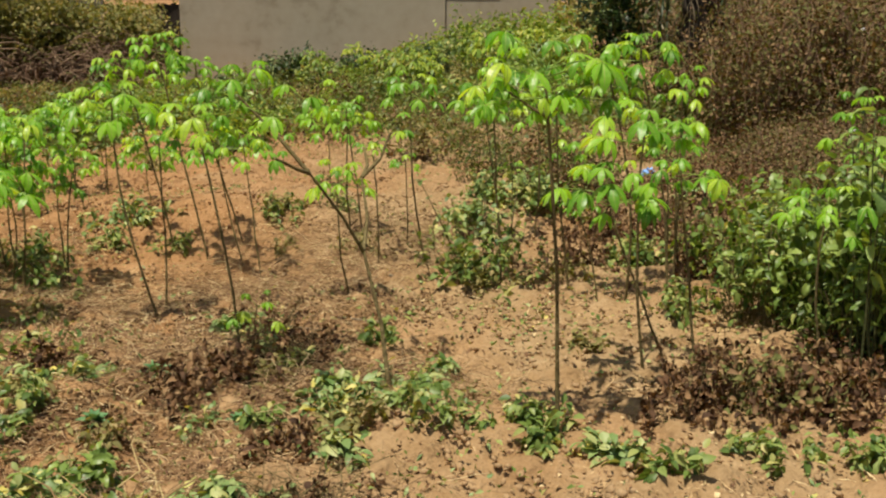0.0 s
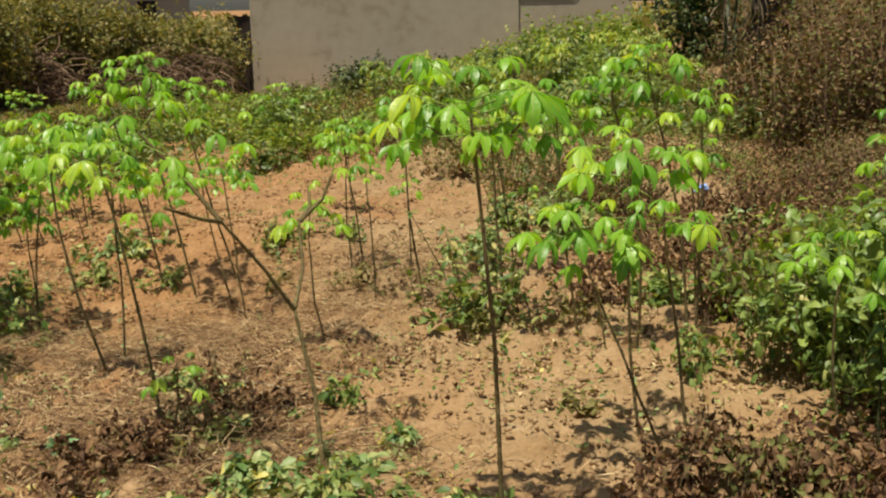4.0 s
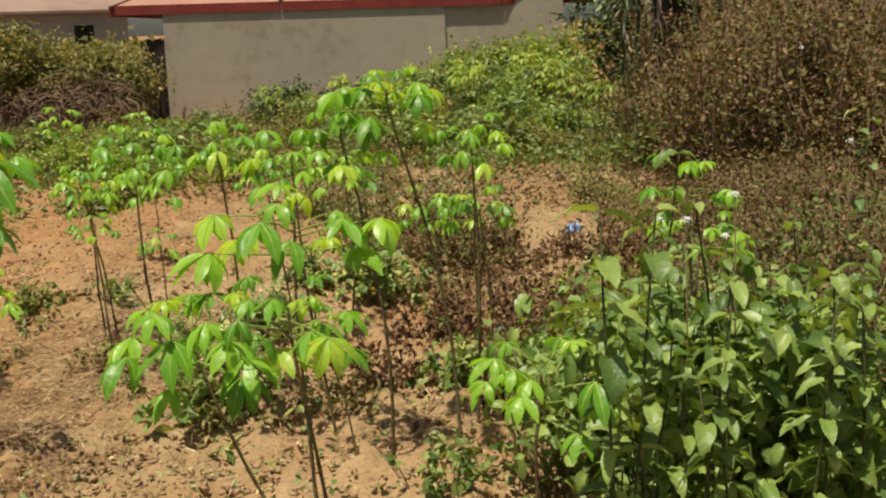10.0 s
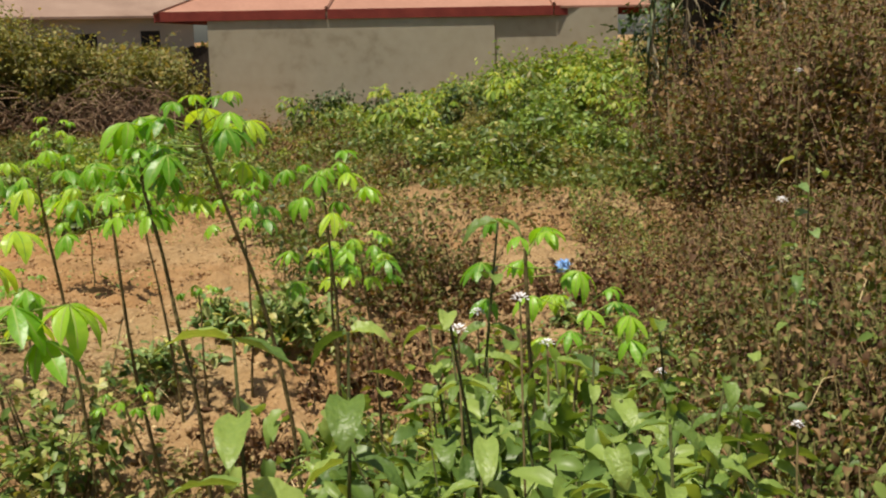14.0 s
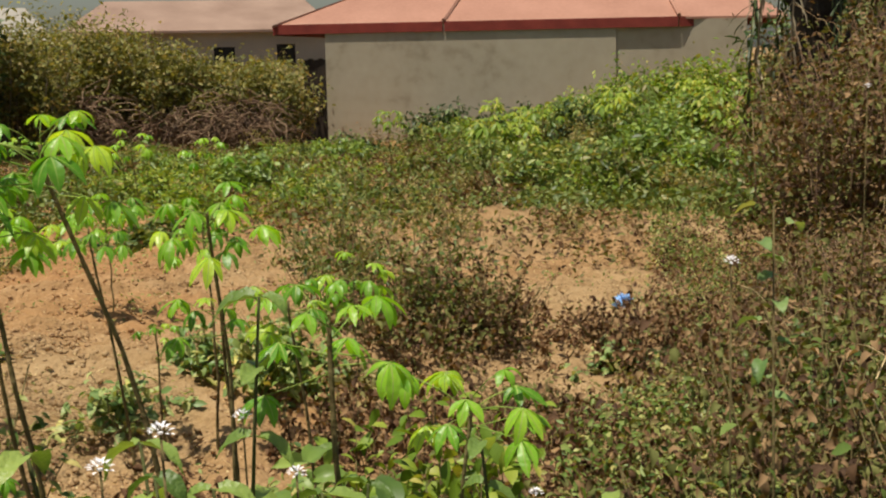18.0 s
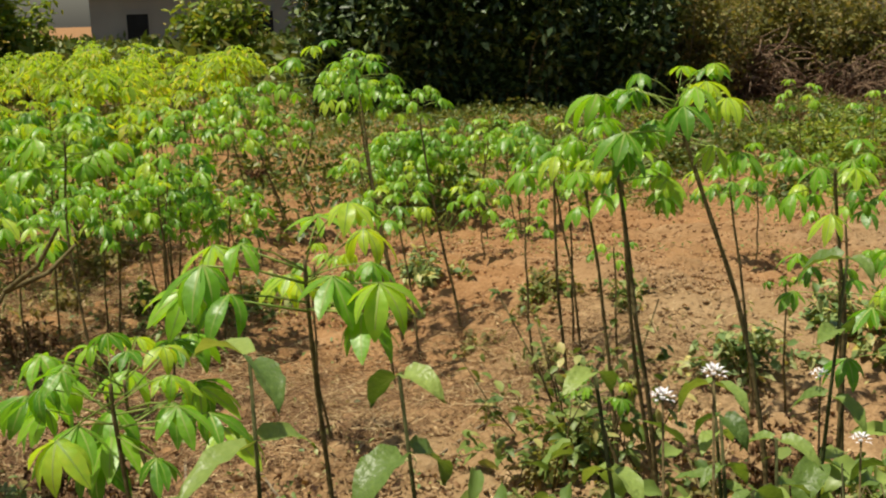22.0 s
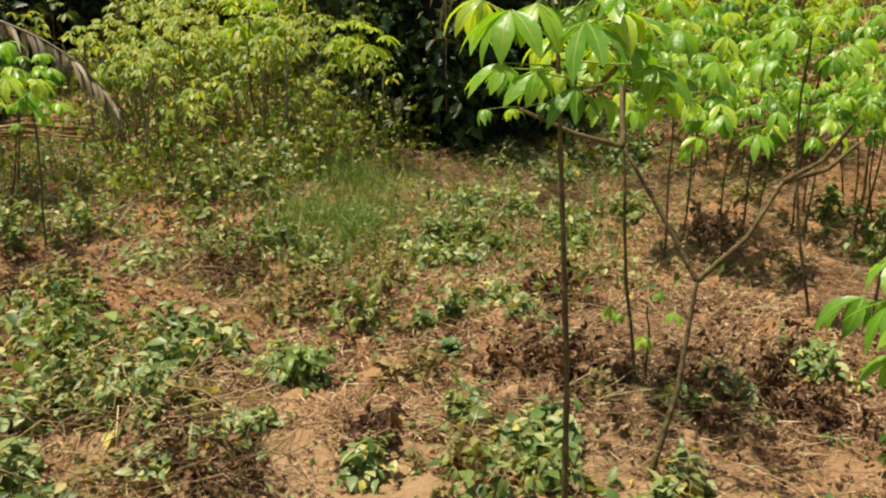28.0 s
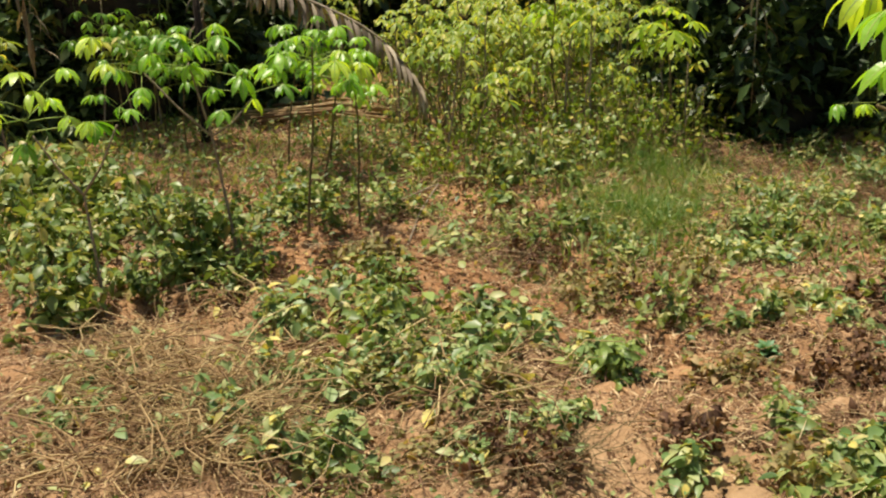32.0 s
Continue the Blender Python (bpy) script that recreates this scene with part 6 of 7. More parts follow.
def vine_heap(x, y, r, tall, n, label):
    """A heap of dead woody vines arching over one another."""
    base = np.array([x, y, float(height(x, y))])
    top = thing("dry_vine_heap", tuple(base), label, "dead vines")
    a, d = rng.uniform(0, 6.283, n), np.sqrt(rng.uniform(0, 1, n))
    at = np.stack([r * d * np.cos(a), r * 0.7 * d * np.sin(a), rng.uniform(0, 1, n) * tall * (1 - 0.75 * d ** 2)], 1)
    v, t = strew(VINE, at, rng.uniform(0.5, 1.25, n), rng.uniform(0, 6.283, n), rng.normal(0, 0.35, n), rng.normal(0, 0.5, n))
    v[:, 2] = np.maximum(v[:, 2], 0.01)
    tagged(under("vine_tangle", big_mesh("vine_tangle", v, t, DEAD_STALK), top), kind="stuff")
    v, t = strew(CRISP, at[:n // 2] + (0, 0, 0.1), rng.uniform(0.04, 0.09, n // 2), rng.uniform(0, 6.283, n // 2), rng.normal(0, 0.7, n // 2), rng.normal(0, 0.7, n // 2))
    tagged(under("dead_leaves", big_mesh("dead_leaves", v, t, DRY), top), kind="stuff")


STRAND = [tube([(0, 0, 0), (0.2, 0.07, 0.10), (0.45, -0.06, 0.16), (0.7, 0.06, 0.12), (1, -0.04, 0.0)], [0.008, 0.008, 0.007, 0.006, 0.004], 4), tube([(0, 0, 0), (0.25, -0.14, 0.05), (0.5, -0.08, 0.12), (0.75, 0.12, 0.14), (1, 0.16, 0.02)], [0.008, 0.008, 0.007, 0.006, 0.004], 4)]


def vine_mat(x, y, r, tall, n, label):
    """A springy mat of straw-coloured vines lying over the soil, with a few withered leaves."""
    base = np.array([x, y, float(height(x, y))])
    top = thing("dry_vine_mat", tuple(base), label, "dead vines")
    a, d = rng.uniform(0, 6.283, n), np.sqrt(rng.uniform(0, 1, n))
    px, py = r * d * np.cos(a), r * 0.8 * d * np.sin(a)
    at = np.stack([px, py, height(x + px, y + py) - base[2] + 0.01 + rng.uniform(0, 1, n) * tall * (1 - 0.6 * d ** 2)], 1)
    v, t = strew(STRAND, at, rng.uniform(0.16, 0.42, n), rng.uniform(0, 6.283, n), rng.normal(0, 0.22, n), rng.normal(0, 0.6, n))
    tagged(under("vine_tangle", big_mesh("vine_tangle", v, t, STRAW), top), kind="stuff")
    m = n // 6
    v, t = strew(SMALL, at[:m] + (0, 0, 0.04), rng.uniform(0.03, 0.07, m), rng.uniform(0, 6.283, m), rng.normal(0.1, 0.5, m), rng.normal(0, 0.5, m))
    tagged(under("withered_leaves", big_mesh("withered_leaves", v, t, PALE), top), kind="stuff")


MAT_LABEL = "matted straw-coloured dead vines lying over the mound"
for x, y, r, n in ((-1.23, 1.80, 0.26, 170), (-0.92, 2.02, 0.28, 200), (-0.66, 2.22, 0.26, 190), (-1.05, 2.35, 0.26, 60), (-0.45, 1.95, 0.24, 90), (-1.55, 2.10, 0.28, 50), (-1.30, 2.75, 0.30, 40), (-0.85, 3.05, 0.28, 40)):
    vine_mat(x, y, r, 0.10, n, MAT_LABEL)
for k, (x, y, r, tall, n, mat, leaf) in enumerate(((-3.45, 0.60, 0.36, 0.32, 420, WEED, 0.070), (-3.15, 1.05, 0.34, 0.30, 420, WEED, 0.070), (-2.75, 0.80, 0.34, 0.34, 460, WEED, 0.070), (-2.35, 1.05, 0.30, 0.28, 380, WEED, 0.065), (-2.95, 1.45, 0.30, 0.18, 220, BROAD, 0.065),
                                                         (-1.85, 2.42, 0.20, 0.12, 110, WEED, 0.050), (-1.58, 2.66, 0.16, 0.16, 120, WEED, 0.052), (-1.34, 2.72, 0.15, 0.18, 120, BROAD, 0.056), (-1.05, 2.56, 0.15, 0.10, 90, PALE, 0.056), (-1.62, 3.00, 0.18, 0.14, 110, WEED, 0.050), (-1.30, 3.12, 0.13, 0.16, 90, BROAD, 0.064), (-0.74, 2.50, 0.16, 0.08, 80, PALE, 0.060), (-0.52, 2.66, 0.16, 0.09, 80, WEED, 0.054),
                                                         (-3.72, 3.30, 0.28, 0.24, 330, WEED, 0.060))):
    brush_mass("leafy_weeds", "pale green leafy weeds in the hollow between mounds" if mat == PALE else "dark green leafy weeds in the hollow between mounds", x, y, r, r, tall, n, leaf, mat, 14, SMALL, BARK, category="weed", bare=0.05, seed=k + 700, fuzz=0.05, thick=0.003)
vine_heap(-7.15, 25.6, 0.95, 1.0, 420, "heap of dry brown vines below the hedge")
vine_heap(-8.5, 25.0, 0.9, 0.7, 260, "low heap of dry vines under the hedge")
vine_heap(-9.9, 23.6, 1.0, 1.1, 320, "tangle of bare brown stems under the hedge")
brush_mass("door_bush", "dark green climbing bush before the plank door", -6.95, 27.0, 0.35, 0.3, 2.0, 1500, 0.11, DARK, 20, bare=0.3, seed=180)
brush_mass("green_bush", "bright green leafy bush behind the field", 1.9, 19.4, 0.6, 0.5, 0.8, 1200, 0.11, BROAD, 24, bare=0.05, seed=64)
brush_mass("green_bush", "green leafy bush at the field's edge", -4.6, 10.2, 0.55, 0.5, 0.62, 1100, 0.08, BROAD, 24, bare=0.05, seed=65)
for k, (x, y, tall) in enumerate(((-20.1, 17.9, 3.2), (-20.5, 22.5, 3.2), (-26, 13.5, 3.4), (-21.5, 12.5, 2.8), (-18.0, 10.0, 2.4), (-19, 6.5, 3.0), (-16.5, 3.0, 3.4), (-15.5, -1.0, 3.6), (-13.0, -4.0, 3.6))):
    brush_mass("young_tree", "young yellow-green tree beyond the field", x, y, 1.3 if k else 0.45, 1.2 if k else 0.45, tall, 8000 if k else 3000, 0.2, HEDGE if k % 3 == 1 else LUSH, 40, category="tree", bare=0.12, seed=k + 70, thick=0.014, stalk_mat=BARK)

for k, (x, y, tall) in enumerate(((5.6, 26.5, 3.4), (7.6, 29.0, 4.2), (9.5, 24.0, 4.0), (6.4, 33.0, 4.5), (10.5, 15.0, 3.6), (9.0, 10.5, 3.4), (-9.6, 1.6, 2.6), (-10.5, 4.5, 2.4), (-9.0, -2.5, 2.8), (-12.5, 0.2, 3.2), (-13.0, 6.0, 2.2), (-11.0, -6.5, 3.4), (-7.5, -5.0, 2.6))):
    brush_mass("dark_bush", "dark green bush closing the field's edge", x, y, 1.5, 1.3, tall, 9000, 0.17, DARK, 50, category="bush", bare=0.03, seed=k + 90, thick=0.014, stalk_mat=BARK)
# self-sown cassava on the rough ground
sr = random.Random(41)
for k in range(46):
    x, y = sr.uniform(-2.6, 3.4), sr.uniform(16.5, 27.2)
    if y < 21 - x * 1.2 and k % 3:
        x, y = sr.uniform(-0.8, 3.2), sr.uniform(21.5, 27.2)
    cassava(x, y, sr.uniform(-.1, .1), sr.uniform(-.1, .1), sr.uniform(0.35, 0.95), sr.uniform(0.26, 0.42), sr.randint(16, 24), 1500 + k, "self-sown cassava plant among the weeds before the house", False, None, 0.009, (LUSH, WEED, MEADOW, YELLOWING, LUSH)[k % 5])
for k, (x, y, tall, mat) in enumerate(((0.2, 24.2, 1.0, DARK), (-2.0, 23.6, 0.7, WEED), (-4.2, 24.4, 0.6, DARK), (-1.0, 21.0, 0.6, WEED), (1.7, 21.6, 0.9, BROAD), (2.6, 18.6, 0.7, BROAD), (-3.2, 21.0, 0.5, BROAD), (0.6, 17.4, 0.6, WEED), (-5.0, 18.2, 0.5, WEED), (-3.0, 16.6, 0.45, BROAD), (-1.6, 15.2, 0.4, WEED), (1.6, 15.8, 0.6, MEADOW))):
    brush_mass("leafy_bush", "dark green leafy bush on the rough ground" if mat == DARK else "green leafy bush on the rough ground", x, y, 0.5, 0.4, tall, 900, 0.10, mat, 24, FLAKE, BARK, bare=0.05, seed=k + 500)
# clumps standing out of the rough ground before the house
mr = random.Random(31)
for k in range(85):
    x, y = mr.uniform(-7.5, 3.6), mr.uniform(12.3, 27.2)
    rise = 0.22 + 0.035 * max(0, x + 3) + 0.012 * max(0, y - 14)
    mat, lab, nm = mr.choice(((LUSH, "bright yellow-green weed clump before the house", "weed_clump"), (MEADOW, "green weed clump before the house", "weed_clump"), (MEADOW, "dull green weed clump before the house", "weed_clump"), (LUSH, "bright green weed clump before the house", "weed_clump"), (BRUSH, "dry reddish-brown weed clump before the house", "dead_weed_clump"), (HEDGE, "half-dry olive weed clump before the house", "weed_clump")))
    weed_patch(x, y, mr.uniform(0.3, 0.8), mr.uniform(0.3, 0.7), rise * mr.uniform(0.7, 1.9), mr.randint(350, 800), 0.085, FLAKE, mat, nm, lab, stalks=20, stalk_mat=BARK)
# ---------------------------------------------------------------- broad-leaved weeds beside the path
brush_mass("broad_leaf_bush", "lush broad-leaved green weed bush beside the path", 2.22, 4.82, 0.26, 0.24, 1.08, 1250, 0.080, BROAD, 34, BIG, GREEN_STEM, bare=0.55, seed=40, fuzz=0.05, flare=0.10, thick=0.004)
brush_mass("broad_leaf_bush", "broad-leaved green weeds with white flowers", 2.12, 5.12, 0.24, 0.22, 1.1, 900, 0.078, BROAD, 28, BIG, GREEN_STEM, bare=0.55, seed=41, fuzz=0.05, flare=0.10, thick=0.004)
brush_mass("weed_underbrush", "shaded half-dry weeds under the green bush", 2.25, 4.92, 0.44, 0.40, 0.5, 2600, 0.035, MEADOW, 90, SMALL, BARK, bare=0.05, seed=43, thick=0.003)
brush_mass("weed_underbrush", "low half-dry weeds beside the green bush", 2.85, 4.95, 0.40, 0.40, 0.42, 2400, 0.030, BRUSH, 90, SMALL, BARK, bare=0.05, seed=45, thick=0.003)
for k, (x, y, r, tall, n, mat, shapes, leaf) in enumerate(((1.84, 5.55, 0.20, 0.80, 330, BROAD, BIG, 0.074), (2.06, 5.62, 0.24, 0.80, 500, BROAD, BIG, 0.076), (1.97, 5.95, 0.25, 0.66, 800, WEED, SMALL, 0.056), (1.66, 5.72, 0.13, 0.55, 260, WEED, SMALL, 0.054),
                                                            (1.90, 6.35, 0.32, 0.56, 1100, LUSH, SMALL, 0.052), (2.30, 6.05, 0.24, 0.55, 900, BRUSH, SMALL, 0.05), (2.30, 5.60, 0.22, 0.70, 420, BROAD, BIG, 0.072))):
    brush_mass("leafy_weeds", "dense leafy weeds growing together on the soil" if mat != BRUSH else "half-dry brown weeds beside the green ones", x, y, r, r, tall * 1.15, n, leaf, mat, 24, shapes, BARK, bare=0.2, seed=k + 610, fuzz=0.055, thick=0.003)
for k, (x, y, r, tall) in enumerate(((2.95, 5.70, 0.28, 0.98), (3.25, 5.35, 0.30, 0.95), (3.00, 6.30, 0.32, 1.0), (3.45, 5.95, 0.35, 1.05), (2.86, 5.15, 0.22, 0.65), (3.15, 7.00, 0.35, 0.95), (3.60, 6.90, 0.40, 1.1), (3.30, 7.80, 0.40, 0.9),
                                     (2.76, 6.15, 0.20, 0.62), (2.90, 8.40, 0.35, 0.55), (2.66, 7.20, 0.25, 0.42), (2.48, 6.30, 0.25, 0.36), (2.62, 5.35, 0.22, 0.50), (3.55, 5.05, 0.30, 0.8), (3.05, 4.85, 0.22, 0.5), (3.9, 6.3, 0.4, 1.15))):
    brush_mass("dead_weed_thicket", "thicket of standing dead brown weeds beside the path" if tall > 0.7 else "low dead brown weeds beside the path", x, y, r, r, tall, 2300, 0.034, BRUSH, 34, CURL, BARK, category="dead weeds", bare=0.05, seed=k + 400, fuzz=0.075, thick=0.0028, arcs=24)
    brush_mass("half_green_weeds", "thin half-green weeds growing through dead ones", x + 0.08, y - 0.05, r, r, tall * 0.85, 1300, 0.036, MEADOW if k % 2 else WEED, 26, SMALL, BARK, category="weed", bare=0.05, seed=k + 430, fuzz=0.06, thick=0.003)
for k, (x, y, r, tall) in enumerate(((1.90, 7.00, 0.32, 0.38), (2.20, 7.60, 0.36, 0.34), (2.00, 8.30, 0.34, 0.32), (1.55, 7.70, 0.34, 0.36), (1.15, 9.05, 0.4, 0.4), (2.6, 9.3, 0.45, 0.45), (1.34, 4.18, 0.28, 0.26), (1.62, 4.3, 0.26, 0.26))):
    brush_mass("dead_weed_clump", "dark reddish-brown dead weeds on the soil", x, y, r, r, tall, 1100, 0.042, DRY if k % 2 else BRUSH, 50, CURL, BARK, category="dead weeds", bare=0.05, seed=k + 460, fuzz=0.05, thick=0.003, arcs=20)
for x, y, tall, mat in ((0.48, 9.95, 1.05, MEADOW), (0.72, 9.80, 0.95, MEADOW), (1.00, 9.60, 0.85, BRUSH), (1.25, 9.50, 0.95, MEADOW), (1.48, 9.55, 0.70, BRUSH)):
    brush_mass("half_dry_shrub", "upright half-dry shrub with small olive leaves" if mat == MEADOW else "dead brown weeds standing at the field's edge", x, y, 0.19, 0.19, tall, 1000, 0.038, mat, 30, FLAKE, BARK, bare=0.05, seed=int(x * 100 + y), fuzz=0.06, thick=0.003)
BIG_LEAF = [big_mesh("leaf", *s, BROAD) for s in BIG]


def broad_weed(x, y, dx, dy, dz, pairs, leaf, seed, label):
    """A single upright weed with paired broad leaves, each a part."""
    r = random.Random(seed)
    top = thing("broad_leaf_weed", (x, y, float(height(x, y))), label, "weed", "upright broad-leaved weeds")
    line = stem_line(dx, dy, dz, seed)
    under("stem", big_mesh("stem", *tube(line, [0.006 - 0.0006 * i for i in range(len(line))], 5), GREEN_STEM), top, "green upright stem")
    p = np.array(line)
    for i in range(pairs):
        f = 0.38 + 0.62 * (i + 1) / pairs
        at = [np.interp(f * (len(p) - 1), np.arange(len(p)), p[:, j]) for j in range(3)]
        for side in (0, math.pi):
            ob = under("leaf", BIG_LEAF[r.randrange(3)], top)
            ob.matrix_local = Matrix.Translation(at) @ Euler((r.uniform(-.35, .35), r.uniform(-0.1, 1.0) * (1.2 - 0.6 * f), i * 1.57 + side + r.uniform(-.3, .3))).to_matrix().to_4x4() @ Matrix.Scale(leaf * r.uniform(0.7, 1.15) * (1.0 - 0.2 * f), 4)
    return top


WEED_LABEL = "upright weed with large paired green leaves"
for k, (x, y, dx, dy, top_z, pairs, leaf) in enumerate(((1.76, 4.33, -0.03, -0.02, 1.10, 7, 0.145), (1.86, 4.45, 0.0, -0.02, 1.08, 7, 0.135), (1.99, 4.66, 0.0, -0.02, 1.06, 6, 0.115), (1.84, 4.36, 0.0, 0.0, 0.66, 4, 0.12),
                                                          (1.92, 4.52, 0.0, 0.0, 0.78, 5, 0.115), (2.03, 5.16, 0.0, 0.0, 1.12, 7, 0.11))):
    broad_weed(x, y, dx, dy, top_z - float(height(x, y)), pairs, leaf, 300 + k, WEED_LABEL)
br = random.Random(77)
for k in range(9):
    x, y = br.uniform(1.76, 1.98), br.uniform(4.3, 4.62)
    broad_weed(x, y, br.uniform(-.06, .06), br.uniform(-.05, .05), br.uniform(0.42, 0.82) - float(height(x, y)), br.randint(5, 6), br.uniform(0.10, 0.13), 380 + k, "low upright weed with broad green leaves")
for k in range(24):
    x, y = br.uniform(1.95, 2.5), br.uniform(4.38, 5.15)
    broad_weed(x, y, br.uniform(-.06, .06), br.uniform(-.06, .06), br.uniform(0.66, 1.0) - 0.25 * max(0, x - 2.3) - float(height(x, y)), br.randint(7, 10), br.uniform(0.085, 0.12), 340 + k, "leafy upright weed in the green bush beside the path")


def flower(x, y, z, size, label):
    """A small white flower head on a stalk from the ground."""
    g = float(height(x, y))
    size *= 0.8
    top = thing("white_flower", (x, y, g), label, "flower", "white flowers")
    under("stalk", big_mesh("stalk", *tube([(0.02, 0.01, 0), (0.01, 0, (z - g) * 0.6), (0, 0, z - g)], [0.003, 0.0025, 0.002], 4), BARK), top)
    for i in range(26):
        up = 0.15 + 1.3 * (i / 26)
        under("petal", PETAL, top).matrix_local = Matrix.Translation((math.cos(i * 2.4) * math.cos(up) * size * 0.55, math.sin(i * 2.4) * math.cos(up) * size * 0.55, z - g + math.sin(up) * size * 0.45)) @ Euler((0, -up * 0.8, i * 2.4)).to_matrix().to_4x4() @ Matrix.Scale(size * 0.5, 4)
    under("heart", HEART, top).matrix_local = Matrix.Translation((0, 0, z - g + size * 0.08)) @ Matrix.Scale(size * 0.3, 4)


PETAL = big_mesh("petal", *blade(1, 0.5, 0.7, 2, 0.2, 0.0, 0.9), WHITE)
HEART = big_mesh("heart", *LUMP[0], WHITE)
for x, y, z, s in ((1.99, 4.77, 0.99, 0.024), (1.99, 5.18, 0.92, 0.022), (2.10, 4.72, 1.06, 0.022), (2.14, 5.02, 0.90, 0.02), (2.73, 5.85, 1.06, 0.024), (2.4, 5.5, 0.7, 0.018), (3.3, 8.6, 1.3, 0.03), (2.62, 5.0, 0.75, 0.018)):
    flower(x, y, z, s, "small white flower head among the weeds")
vine = thing("pale_vine", (2.81, 5.92, float(height(2.81, 5.92))), "light green vine climbing a dry stalk", "vine")
under("stem", big_mesh("stem", *tube([(0.06, 0.02, 0), (0.02, 0.0, 0.6), (0, 0, 1.25)], [0.004, 0.0035, 0.002], 5), BARK), vine)
VINE_LEAF = big_mesh("leaf", *BIG[1], PALE)
for k in range(11):
    under("leaf", VINE_LEAF, vine).matrix_local = Matrix.Translation((0.03 * math.sin(k * 3), 0.02, 0.85 + 0.04 * k)) @ Euler((0.2, 0.4 * math.sin(k * 7.0), k * 2.2)).to_matrix().to_4x4() @ Matrix.Scale(0.07, 4)

# ---------------------------------------------------------------- cassava field beyond, to the west and north-west
fr = random.Random(5)
count, beyond = 0, []
while count < 190:
    x, y = fr.uniform(-17, -3.4), fr.uniform(3.6, 14.5)
    if y > 7.0 - (x + 3.4) * 0.75 or (x > -4.4 and y > 9):
        continue
    if math.hypot(x + 5.8, y - 5.2) < 1.1 or (-6.5 < x < -3.3 and 4.4 < y < 6.2):
        continue
    row = (x, y, fr.uniform(-.15, .15), fr.uniform(-.15, .15), fr.uniform(0.7, 1.15), fr.uniform(0.24, 0.34), fr.randint(14, 20))
    if x < -7.5:
        beyond.append((*row, 900 + count))
    else:
        cassava(*row, 900 + count, "cassava plant with yellow-green leaves in a dense stand", False, None, 0.008)
    count += 1
far_stand(beyond, "dense stand of yellow-green cassava beyond the field", BARK, LEAF_FAR)
for k in range(90):
    x, y = fr.uniform(-6.4, -4.2) if k % 3 else fr.uniform(-8.8, -6.4), fr.uniform(2.5, 4.4)
    cassava(x, y, fr.uniform(-.12, .12), fr.uniform(-.12, .12), fr.uniform(0.45, 0.88) if x > -6 else fr.uniform(0.7, 1.1), fr.uniform(0.14, 0.20), fr.randint(9, 13), 1200 + k, "thin-stemmed cassava plant with yellowing leaves", False, BARK_GREY, 0.006, YELLOWING)
for k, (x, y, tall, mat) in enumerate(((-4.3, 3.0, 0.42, LUSH), (-4.7, 3.6, 0.5, LUSH), (-5.2, 2.8, 0.5, WEED), (-4.2, 4.0, 0.42, LUSH), (-5.1, 4.3, 0.5, LUSH), (-5.8, 3.4, 0.6, LUSH), (-3.9, 3.4, 0.32, WEED), (-5.7, 4.1, 0.55, WEED), (-6.3, 2.6, 0.6, LUSH), (-4.6, 2.3, 0.4, WEED))):
    brush_mass("thin_weeds", "thin upright green weeds under the yellowing cassava", x, y, 0.42, 0.4, tall, 750, 0.042, mat, 70, SMALL, BARK, category="weed", bare=0.1, seed=k + 530, fuzz=0.05, thick=0.003)
beyond = []
for k in range(60):
    x, y = fr.uniform(-11.5, -4.6), fr.uniform(-3.5, 2.6)
    if -7.0 < x and 0.9 < y:
        continue
    beyond.append((x, y, fr.uniform(-.12, .12), fr.uniform(-.12, .12), fr.uniform(0.6, 1.1), fr.uniform(0.17, 0.26), fr.randint(9, 14), 1300 + k))
far_stand(beyond, "young cassava growing among green weeds under the palms", BARK_GREY, YELLOWING)


# ---------------------------------------------------------------- palms
def frond(points, width, n, mat, stalk_mat, name, parent, seed, hang=0.5, label=""):
    """A palm frond: a bent midrib with narrow leaflets on both sides."""
    r = random.Random(seed)
    p = np.array(points, float)
    s = np.linspace(0, len(p) - 1, 14)
    line = np.stack([np.interp(s, np.arange(len(p)), p[:, j]) for j in range(3)], 1)
    for q in range(2):
        line[1:-1] = (line[:-2] + 2 * line[1:-1] + line[2:]) / 4
    pieces = [tube(line, [0.014 - 0.0008 * i for i in range(14)], 4)]
    for i in range(n):
        f = 0.12 + 0.88 * i / n
        at = [np.interp(f * 13, np.arange(14), line[:, j]) for j in range(3)]
        d = line[min(13, int(f * 13) + 1)] - line[int(f * 13)]
        yaw = math.atan2(d[1], d[0])
        for side in (-1, 1):
            pieces.append(turned(blade(width * (1 - 0.5 * abs(f - 0.45)) * r.uniform(0.8, 1.15), 0.028, hang * r.uniform(0.6, 1.6), 3, 0.3, 0.1), yaw + side * r.uniform(0.75, 1.25), r.uniform(0.1, 0.7) * hang * 2, 0, at))
    return under(name, big_mesh(name, *joined(pieces), mat), parent, label)


